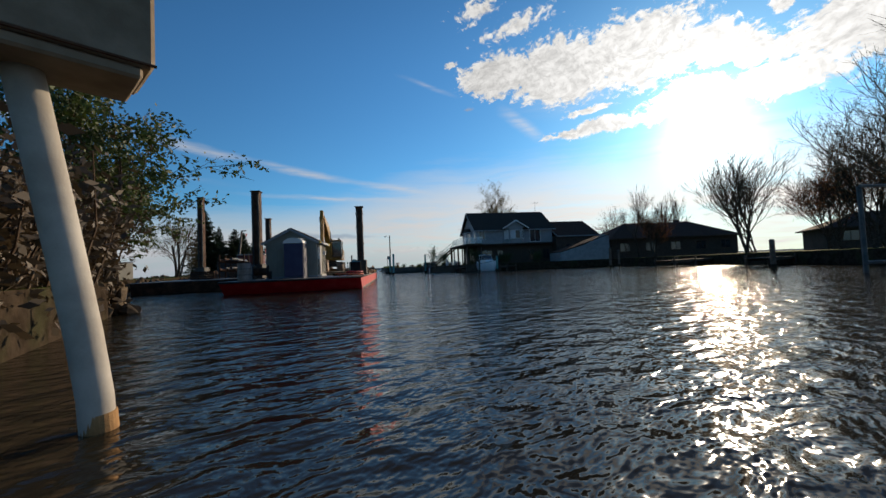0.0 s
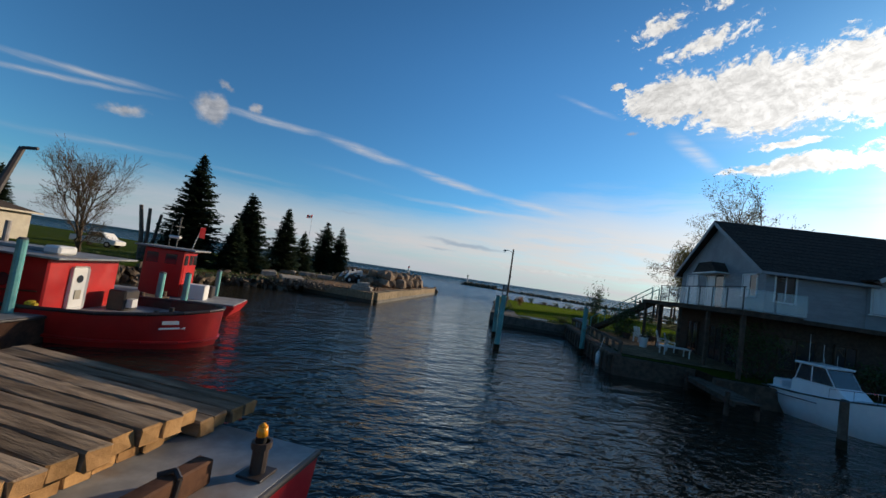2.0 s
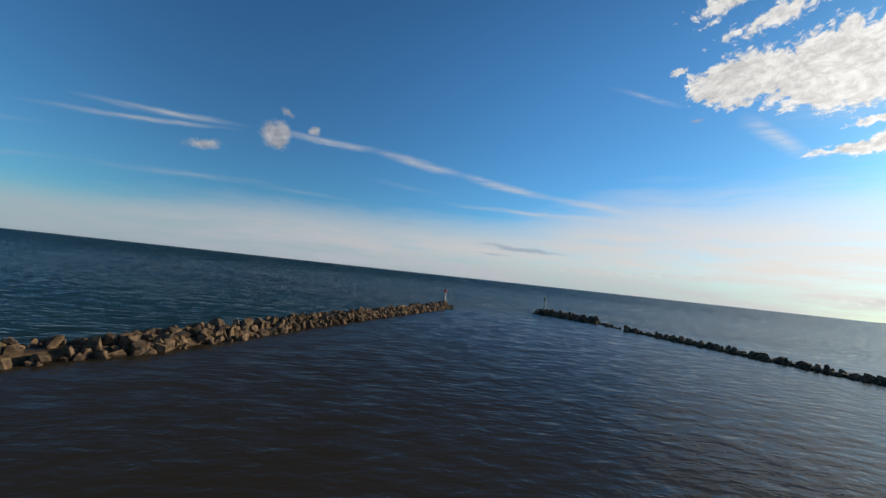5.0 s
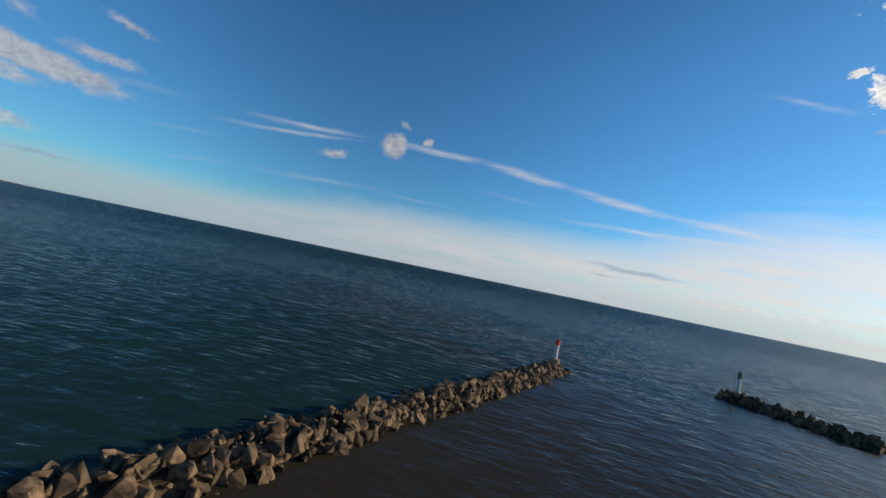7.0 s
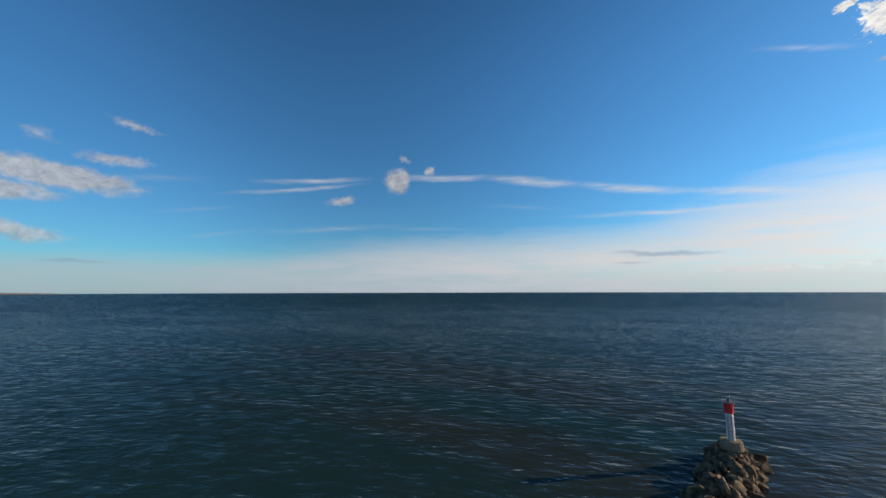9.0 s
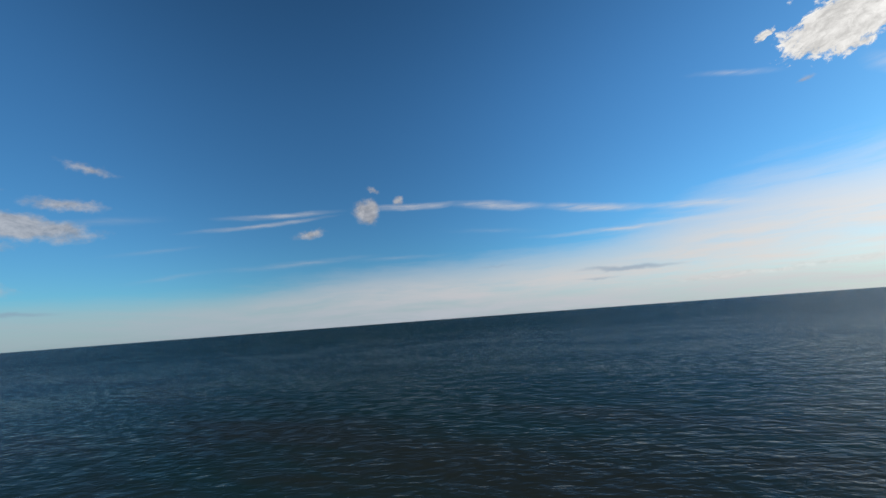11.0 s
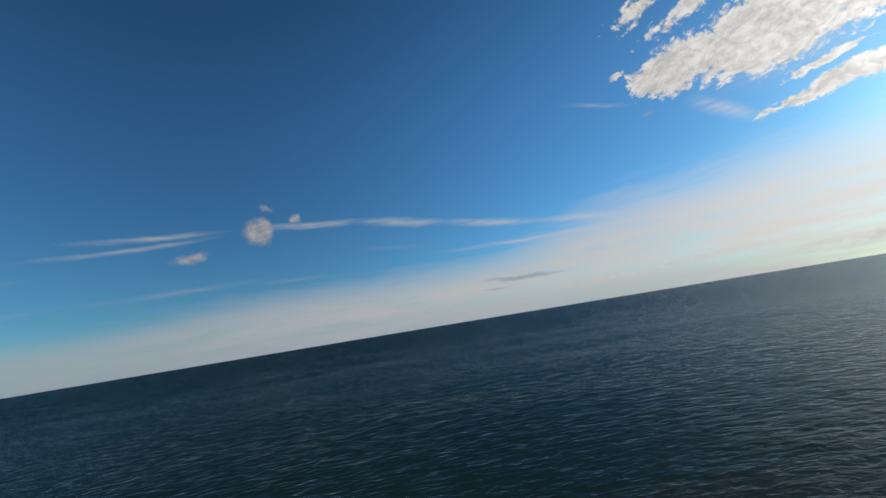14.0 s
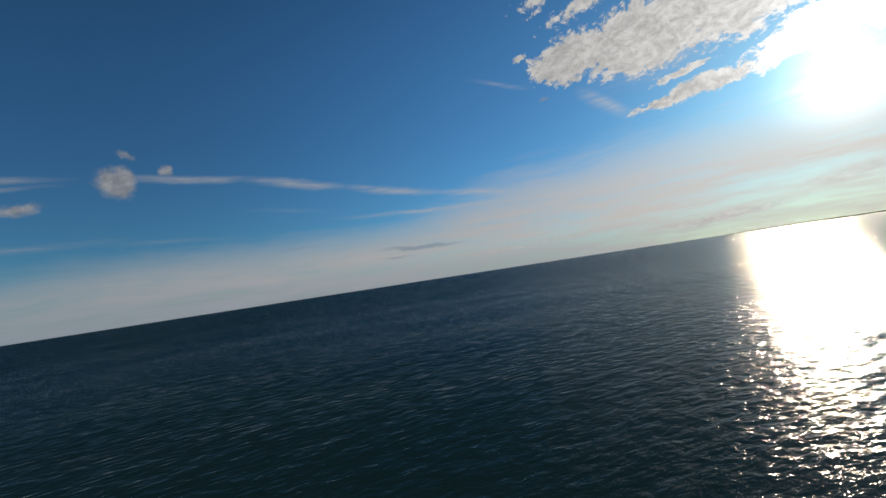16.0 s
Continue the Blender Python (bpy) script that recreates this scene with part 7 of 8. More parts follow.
def make_bush(x, y, r, h, seed, material, label, count=1500, size=0.12, z=0.95, group="shore bushes", stems=14, name="bush"):
    rng = random.Random(seed)
    g = thing(name, pose(x, y, z - 0.03), label, "bush", group)
    limbs, spots = [], []
    for k in range(stems):
        a = rng.uniform(0, 6.28)
        p = Vector((rng.gauss(0, r * 0.2), rng.gauss(0, r * 0.2), 0))
        q = p + Vector((math.cos(a) * r * rng.uniform(0.2, 0.8), math.sin(a) * r * rng.uniform(0.2, 0.8), h * rng.uniform(0.6, 1.0)))
        m = p.lerp(q, 0.5) + Vector((rng.gauss(0, 0.1 * r), rng.gauss(0, 0.1 * r), 0.08 * h))
        limbs += [(p, m, 0.03, 0.02), (m, q, 0.02, 0.008)]
        for _ in range(count // stems):
            t = rng.random() ** 0.6
            c = p.lerp(m, t * 2) if t < 0.5 else m.lerp(q, t * 2 - 1)
            spots.append(c + Vector((rng.gauss(0, r * 0.2), rng.gauss(0, r * 0.2), rng.gauss(0, h * 0.1))))
    spots = [Vector((s.x, s.y, abs(s.z))) for s in spots]
    tagged(share("branchwork", limb_mesh("branchwork", limbs, "twig", 4), g, Matrix.Identity(4)), kind="stuff")
    share("foliage", leaf_mesh("foliage", spots, size, material, rng, 0.0, 0.45), g, Matrix.Identity(4))
    return g


# brush along the near west bank
rng0 = random.Random(77)
for k, (x, y) in enumerate([(-5.0, 2.6), (-5.1, 4.2), (-5.5, 5.8), (-6.2, 7.6), (-7.0, 9.0), (-7.8, 11.2), (-7.3, 10.2), (-8.4, 12.6), (-9.8, 14.6), (-11.4, 16.6), (-13.0, 19.2), (-9.4, 10.0), (-10.8, 13.0), (-14.4, 22.5)]):
    make_bush(x, y, 1.5, rng0.uniform(2.4, 3.6), 100 + k, "reed", "dry brown brush on the bank edge", 1700, 0.22, 0.35, "bank brush", 26, "brush")
make_bush(10.8, 71.1, 1.1, 3.8, 121, "shrub", "dark green upright shrub at the lawn corner", 1300, 0.16, 0.95, "garden shrubs")
make_bush(12.0, 66.9, 1.3, 2.6, 122, "shrub", "dark shrub beside the stairs", 1600, 0.15, 0.95, "garden shrubs")
make_bush(14.6, 56.3, 1.3, 2.8, 123, "shrub", "dark evergreen shrub against the house", 1800, 0.15, 0.95, "garden shrubs")
make_bush(19.5, 55.6, 1.2, 1.6, 124, "shrub", "dark evergreen shrub against the house", 1300, 0.15, 0.95, "garden shrubs")
make_bush(24.0, 54.2, 1.4, 1.8, 125, "shrub", "dark evergreen shrub against the house", 1300, 0.15, 0.95, "garden shrubs")
make_bush(5.6, 90.5, 0.55, 1.3, 126, "orange_leaf", "small russet shrub in a lawn bed", 700, 0.1, 0.95, "garden shrubs")
for k in range(30):
    make_bush(3.2 + 0.3 * math.sin(k * 2.1), 76.2 + k * 0.98, 0.5 + 0.12 * math.sin(k * 1.3), 0.34 + 0.1 * math.sin(k * 0.9), 130 + k, "bright_leaf", "low bright green border plant along the wall", 420, 0.12, 0.97, "border plants", 10, "border_plant")
for k in range(12):
    make_bush(4.0 + k * 2.1, 105.4 + 0.4 * math.sin(k), 0.8, 0.6 + 0.2 * (k % 3), 160 + k, "shrub" if k % 3 else "reed", "low scrub along the lake shore", 420, 0.14, 0.95, "shore scrub", 10, "scrub")
for k in range(7):
    make_bush(8.5 + k * 1.5, 71.9 + 0.8 * math.sin(k * 1.7), 0.6, 0.6, 180 + k, "shrub", "low green garden shrub in shade", 380, 0.13, 0.95, "garden shrubs", 10)
for k in range(9):
    make_bush(26.0 + k * 3.2, 100.5 + 1.5 * math.sin(k * 1.3), 1.2, 1.0 + 0.3 * (k % 2), 200 + k, "shrub", "dark shrub near the shore jetty", 500, 0.16, 0.95, "shore scrub", 12)


def make_stumps():
    g = thing("dead_trunks", pose(-30.0, 66.1, 0.95), "three bare topped trunks leaning apart", "tree stump")
    for a, b, r in (((0, 0, 0), (-0.5, -0.3, 5.0), 0.2), ((0.2, 0.1, 0), (0.2, 0.0, 4.8), 0.18), ((0.3, 0.3, 0), (1.0, 0.5, 4.4), 0.16)):
        bm = B()
        m = Vector(a).lerp(Vector(b), 0.5) + Vector((0.05, 0.1, 0))
        rod(bm, a, m, r, r * 0.9, 9)
        rod(bm, m, b, r * 0.9, r * 0.75, 9)
        part("trunk", bm, "dead_wood", g)


make_stumps()


def make_tufts(name, region, count, seed, material, size, label, z):
    """Loose grass and weeds scattered over an outline test."""
    rng = random.Random(seed)
    verts, faces = [], []
    while len(faces) < count:
        p = region(rng)
        if p is None:
            continue
        for _ in range(3):
            a = rng.uniform(0, 6.28)
            h = size * rng.uniform(0.5, 1.4)
            n = len(verts)
            b = Vector((p[0] + rng.gauss(0, 0.06), p[1] + rng.gauss(0, 0.06), z))
            w = Vector((math.cos(a), math.sin(a), 0)) * 0.02
            verts += [b - w, b + w, b + Vector((rng.gauss(0, 0.3), rng.gauss(0, 0.3), 1)) * h]
            faces.append((n, n + 1, n + 2))
    ob = new(name, mesh_from(name, verts, faces, material))
    tagged(ob, label, "grass", kind="stuff")


make_tufts("lawn_grass", lambda r: (r.uniform(4.4, 24), r.uniform(72.6, 105)), 120000, 1, "lawn_blade", 0.075, "short mown lawn grass blades", 0.95)
make_tufts("bank_grass", lambda r: (r.uniform(-40, -17.5), r.uniform(60, 104)), 16000, 2, "shrub", 0.16, "rough grass on the west bank", 1.0)


# ---- second barge and tugs ----
def make_old_barge():
    g = thing("deck_barge", pose(-7.9, 29.0, 0, 0, 0, 7.8), "rust-streaked flat barge with equipment", "barge")
    w, l, h = 7.6, 16.8, 0.8
    bm = B()
    plate(bm, [(0.3, -0.9), (l - 0.9, -0.9), (l, h - 0.05), (0, h - 0.05)], w, Matrix.Translation((-w, 0, 0)) @ CROSS)
    part("hull", bm, "rust", g, "rusty brown hull plating")
    bm = B()
    box(bm, (w - 0.04, l - 0.04, 0.05), (-w / 2, l / 2, h - 0.03), bevel=0.01)
    part("deck", bm, "deck_steel", g)
    bm = B()
    rod(bm, (0, 0, h - 0.06), (0, l, h - 0.06), 0.05)
    part("rubbing_rail", bm, "black_steel", g)
    bm = B()
    rod(bm, (0, 0, 0), (0, 0, 0.35), 0.09, seg=10)
    rod(bm, (-0.16, 0, 0.25), (0.16, 0, 0.25), 0.06, seg=8)
    part("bollard", bm, "yellow_bright", g, "yellow painted bollard").matrix_basis = pose(-0.5, 16.2, h)


make_old_barge()
make_spud(-13.99, 35.0, 7.58, 0.42, 0.8, "tall dark spud pile on the second barge")
make_spud(-8.75, 35.0, 5.7, 0.38, 0.8, "dark spud pile on the second barge edge")


def make_red_cabin():
    g = thing("red_deckhouse", pose(-12.1, 42.2, 0.8, 0, 0, 7.8), "red steel deckhouse with timber stacked on its roof", "deckhouse")
    bm = B()
    for s in (-1, 1):
        box(bm, (0.06, 2.8, 2.1), (s * 1.1, 0, 1.05))
        box(bm, (2.2, 0.06, 2.1), (0, s * 1.4, 1.05))
    part("wall_shell", bm, "dark_red", g)
    bm = B()
    box(bm, (2.5, 3.2, 0.1), (0, 0, 2.15), bevel=0.02)
    part("roof", bm, "deck_steel", g)
    bm = B()
    for s in (-1, 1):
        box(bm, (0.05, 0.06, 1.85), (1.15, 0.4 + s * 0.42, 0.95))
    box(bm, (0.05, 0.9, 0.06), (1.15, 0.4, 1.88))
    part("door_frame", bm, "white", g)
    # dark panel on the closed wall, coloured as the shade inside an open doorway
    bm = B()
    box(bm, (0.04, 0.76, 1.8), (1.14, 0.4, 0.92))
    part("door", bm, "window", g, "dark panel painted as the shade of an open doorway")
    bm = B()
    for k in range(5):
        rod(bm, (1.2, 0.1 + k * 0.15, 0.0), (1.2, 0.1 + k * 0.15, 0.75), 0.015, seg=5)
    rod(bm, (1.2, 0.1, 0.75), (1.2, 0.7, 0.75), 0.02, seg=5)
    part("gate_rail", bm, "white", g)
    for k, (x, y, z, l, a) in enumerate(((-0.2, 0.2, 2.26, 3.6, 4), (0.3, 0.0, 2.26, 3.2, -3), (0.0, 0.1, 2.42, 3.4, 8), (0.5, -0.2, 2.42, 2.6, -6))):
        bm = B()
        box(bm, (0.28, l, 0.12), (0, 0, 0.06), bevel=0.01)
        solid("roof_timber", bm, "old_wood", "weathered board stacked on the deckhouse roof", "board", "roof boards", m=pose(-12.1 + x, 42.2 + y, 0.8 + z - 0.06, 0, 0, 7.8 + a))


make_red_cabin()


def make_crane_mast():
    g = thing("deck_crane", pose(-14.6, 45.4, 0.8, 0, 0, 7.8), "small black deck crane with a leaning mast", "crane")
    bm = B()
    box(bm, (0.9, 0.9, 0.9), (0, 0, 0.45), bevel=0.05)
    part("base", bm, "black_steel", g)
    bm = B()
    rod(bm, (0, 0, 0.8), (0.3, 1.0, 5.1), 0.16, 0.1, 8)
    rod(bm, (0.3, 1.0, 5.1), (0.75, 1.1, 5.15), 0.06, seg=6)
    part("mast", bm, "black_steel", g)
    bm = B()
    rod(bm, (-0.4, -0.3, 0.8), (0.15, 0.5, 3.0), 0.07, seg=6)
    part("strut", bm, "black_steel", g)


make_crane_mast()


def make_equipment():
    rng = random.Random(12)
    for k, (x, y, w, d, h, mat, label) in enumerate([
        (-10.2, 37.5, 1.3, 0.9, 0.95, "sheet", "pale steel tool chest on the second barge"),
        (-11.6, 39.4, 1.0, 1.1, 1.2, "dark_red", "red machinery box on the second barge"),
        (-13.0, 38.0, 1.6, 1.2, 1.4, "black_steel", "black winch housing on the second barge"),
        (-10.9, 34.6, 1.2, 2.4, 0.5, "old_wood", "stack of old boards on the second barge"),
        (-12.6, 32.0, 1.5, 2.6, 0.6, "rust", "stack of rusty steel sections on the second barge"),
        (-9.6, 40.5, 0.8, 0.8, 0.8, "white", "white plastic tote on the second barge"),
    ]):
        g = thing("deck_box", pose(x, y, 0.8, 0, 0, 7.8 + rng.uniform(-6, 6)), label, "box", "barge equipment")
        bm = B()
        if mat in ("old_wood", "rust"):
            for i in range(4):
                for j in range(3):
                    box(bm, (w / 3 - 0.03, d * rng.uniform(0.9, 1.0), h / 4 - 0.02), (-w / 3 + j * w / 3, rng.uniform(-0.05, 0.05), h / 8 + i * h / 4), bevel=0.008)
            part("stack", bm, mat, g)
        else:
            box(bm, (w, d, h * 0.85), (0, 0, h * 0.43), bevel=0.03)
            part("body", bm, mat, g)
            bm = B()
            box(bm, (w + 0.04, d + 0.04, h * 0.12), (0, 0, h * 0.92), bevel=0.02)
            part("lid", bm, mat, g)
            bm = B()
            box(bm, (w * 0.3, 0.03, 0.05), (0, -d / 2 - 0.02, h * 0.7))
            part("handle", bm, "pole_grey", g)
    # low tanks at the stern corner of the work barge
    for k, (x, y, r, h) in enumerate(((-6.75, 22.0, 0.33, 0.95), (-6.95, 23.0, 0.3, 0.85))):
        g = thing("fuel_drum", on_barge(x, y), "grey steel drum on the barge stern", "drum", "fuel drums")
        bm = B()
        rod(bm, (0, 0, 0), (0, 0, h), r, seg=18)
        part("drum", bm, "deck_steel", g)
        for z in (h * 0.33, h * 0.66, h - 0.02):
            bm = B()
            rod(bm, (0, 0, z - 0.015), (0, 0, z + 0.015), r + 0.015, seg=18)
            part("hoop", bm, "pole_grey", g)
    g = thing("stern_winch", on_barge(-6.4, 23.9), "dark mooring winch on the barge stern", "winch")
    for s in (-1, 1):
        bm = B()
        rod(bm, (s * 0.4 - 0.03, 0, 0.45), (s * 0.4 + 0.03, 0, 0.45), 0.38, seg=18)
        part("flange", bm, "black_steel", g)
        bm = B()
        box(bm, (0.1, 0.7, 0.45), (s * 0.52, 0, 0.23), bevel=0.02)
        part("stand", bm, "black_steel", g)
    bm = B()
    rod(bm, (-0.4, 0, 0.45), (0.4, 0, 0.45), 0.22, seg=18)
    part("rope_drum", bm, "rust", g)


make_equipment()


def make_pipe_rack():
    rng = random.Random(21)
    g = thing("pipe_rack", pose(-10.4, 32.2, 0.8, 0, 0, 7.8), "steel rack of dark pipes and beams on the second barge", "rack")
    for y in (-1.9, 0.0, 1.9):
        for x in (-0.8, 0.8):
            bm = B()
            box(bm, (0.09, 0.09, 1.75), (x, y, 0.88), bevel=0.008)
            part("upright", bm, "rust", g)
        for z in (0.55, 1.2):
            bm = B()
            box(bm, (1.7, 0.08, 0.1), (0, y, z), bevel=0.008)
            part("crossbar", bm, "rust", g)
    for k in range(11):
        bm = B()
        z = 0.66 + (0.65 if k > 5 else 0.0) + 0.09 * (k % 2)
        rod(bm, (-0.62 + 0.25 * (k % 6), -2.4 + rng.uniform(-0.5, 0.5), z), (-0.62 + 0.25 * (k % 6) + rng.uniform(-0.08, 0.08), 2.4 + rng.uniform(-0.5, 0.5), z), rng.uniform(0.05, 0.09), seg=8)
        part("pipe", bm, rng.choice(["rust", "black_steel", "pole_grey"]), g)
    g = thing("steel_ladder", pose(-9.3, 38.9, 0.8, 0, 0, 7.8) @ pose(0, 0, 0, -14, 0, 0), "pale steel ladder leaning on the machinery", "ladder")
    for x in (-0.22, 0.22):
        bm = B()
        box(bm, (0.05, 0.05, 2.3), (x, 0, 1.15))
        part("rail", bm, "sheet", g)
    for k in range(7):
        bm = B()
        rod(bm, (-0.22, 0, 0.25 + k * 0.3), (0.22, 0, 0.25 + k * 0.3), 0.02, seg=6)
        part("rung", bm, "sheet", g)
    g = thing("deck_engine", pose(-9.9, 36.0, 0.8, 0, 0, 12), "black diesel winch engine with an upright exhaust", "engine")
    bm = B()
    box(bm, (1.2, 1.9, 0.25), (0, 0, 0.13), bevel=0.03)
    part("skid", bm, "rust", g)
    bm = B()
    box(bm, (0.85, 1.1, 0.85), (0, 0.25, 0.68), bevel=0.08)
    part("block", bm, "black_steel", g)
    bm = B()
    rod(bm, (-0.5, -0.55, 0.65), (0.5, -0.55, 0.65), 0.38, seg=16)
    part("winch_drum", bm, "rust", g)
    bm = B()
    rod(bm, (0.2, 0.4, 1.1), (0.2, 0.4, 1.95), 0.06, seg=8)
    rod(bm, (0.2, 0.4, 1.4), (0.2, 0.4, 1.75), 0.1, seg=10)
    part("exhaust", bm, "rust", g)
    for k in range(4):
        bm = B()
        box(bm, (0.3, 3.4, 0.22), (0, 0, 0.11), bevel=0.02)
        solid("loose_timber", bm, "old_wood", "grey timber baulk lying on the second barge", "timber", "barge timbers", m=pose(-8.55 + 0.33 * (k % 2), 39.0 - 0.2 * k, 0.8 + 0.22 * (k // 2), 0, 0, 8 + 3 * k))


make_pipe_rack()


def make_tug():
    """Local +x is ahead; origin under the cabin front."""
    g = thing("tug_boat", pose(-11.25, 46.9, 0, 0, 0, 17), "small red tug with blunt rounded bow", "tug")
    prof = [(-5.5, 1.7), (-4.0, 2.0), (0.0, 2.15), (1.8, 2.1), (3.0, 1.75), (3.8, 1.25), (4.3, 0.65), (4.5, 0.0)]
    rim = [(x, -y) for x, y in prof] + [(x, y) for x, y in prof[-2::-1]]
    bm = B()
    lower = [bm.verts.new((x * 0.95 - 0.05, y * 0.86, -0.6)) for x, y in rim]
    mid = [bm.verts.new((x * 0.985, y * 0.96, 0.12)) for x, y in rim]
    upper = [bm.verts.new((x, y, 0.95 + 0.28 * max(0, x / 4.5) ** 2)) for x, y in rim]
    n = len(rim)
    for a, b in ((lower, mid), (mid, upper)):
        for k in range(n - 1):
            bm.faces.new((a[k], a[k + 1], b[k + 1], b[k]))
        bm.faces.new((a[n - 1], a[0], b[0], b[n - 1]))
    part("hull", bm, "red_paint", g, "glossy red hull", True)
    bm = B()
    plate(bm, [(x * 0.96, y * 0.95) for x, y in rim], 0.05, Matrix.Translation((0, 0, 0.62)))
    part("deck", bm, "deck_steel", g)
    bm = B()
    tube(bm, [(x, y, 0.97 + 0.28 * max(0, x / 4.5) ** 2) for x, y in rim], 0.06, 8)
    part("bulwark_rail", bm, "black_steel", g)
    bm = B()
    tube(bm, [(x * 0.99, y * 0.985, 0.22) for x, y in rim], 0.05, 6)
    part("rubbing_strake", bm, "red_paint", g)
    bm = B()
    inner = [bm.verts.new((x * 0.97, y * 0.96, 0.66)) for x, y in rim]
    top = [bm.verts.new((x * 0.985, y * 0.98, 0.93 + 0.28 * max(0, x / 4.5) ** 2)) for x, y in rim]
    for k in range(n - 1):
        bm.faces.new((inner[k], top[k], top[k + 1], inner[k + 1]))
    part("bulwark_lining", bm, "black_steel", g)
    # lettering on the bow as plain bars
    for k, (w, z) in enumerate(((0.62, 0.86), (0.75, 0.68))):
        bm = B()
        box(bm, (w, 0.02, 0.11 if k == 0 else 0.06), (0, 0, 0))
        part("name_bar", bm, "white", g).matrix_basis = pose(3.62, -1.38, z, 0, 0, 48)
    # cabin
    bm = B()
    box(bm, (3.6, 3.1, 1.75), (-1.85, 0, 1.5), bevel=0.05)
    cab = part("cabin", bm, "red_paint", g, "red steel cabin")
    bm = B()
    box(bm, (4.3, 3.7, 0.07), (-1.75, 0, 2.42), bevel=0.02)
    part("roof", bm, "deck_steel", g, "pale grey overhanging roof")
    bm = B()
    box(bm, (0.05, 0.72, 1.45), (0.0, -0.35, 1.42), bevel=0.08)
    dr = part("door", bm, "white", cab, "white door with a round port")
    bm = B()
    rod(bm, (0.02, -0.35, 1.72), (0.045, -0.35, 1.72), 0.13, seg=16)
    part("porthole", bm, "window", dr)
    bm = B()
    box(bm, (0.04, 0.25, 0.3), (0.03, -0.35, 1.2))
    part("notice", bm, "cream", dr)
    for x in (-2.8, -1.2):
        bm = B()
        rod(bm, (x, -1.53, 1.6), (x, -1.57, 1.6), 0.2, seg=16)
        part("side_port", bm, "window", cab)
    bm = B()
    rod(bm, (-3.3, -1.6, 1.2), (-0.2, -1.6, 1.35), 0.025, seg=6)
    part("grab_rail", bm, "rust", cab)
    bm = B()
    box(bm, (0.5, 0.75, 0.28), (-0.6, -0.5, 2.6), bevel=0.06)
    part("liferaft_case", bm, "white", g)
    bm = B()
    box(bm, (2.2, 1.1, 0.12), (-2.2, 0.3, 2.52), bevel=0.02)
    rod(bm, (-3.2, 0.6, 2.5), (-3.2, 0.6, 3.3), 0.09, seg=10)
    part("roof_hatch", bm, "deck_steel", g)
    bm = B()
    box(bm, (0.6, 0.8, 0.75), (0.7, 0.9, 1.02), bevel=0.05)
    part("windlass", bm, "black_steel", g)
    bm = B()
    box(bm, (0.3, 0.3, 0.3), (1.05, 0.75, 0.95))
    part("box_label", bm, "white", g)
    for y in (-0.8, 0.8):
        bm = B()
        rod(bm, (2.6, y * 0.6, 0.66), (2.6, y * 0.6, 1.02), 0.08, seg=10)
        part("bitt", bm, "black_steel", g)


make_tug()


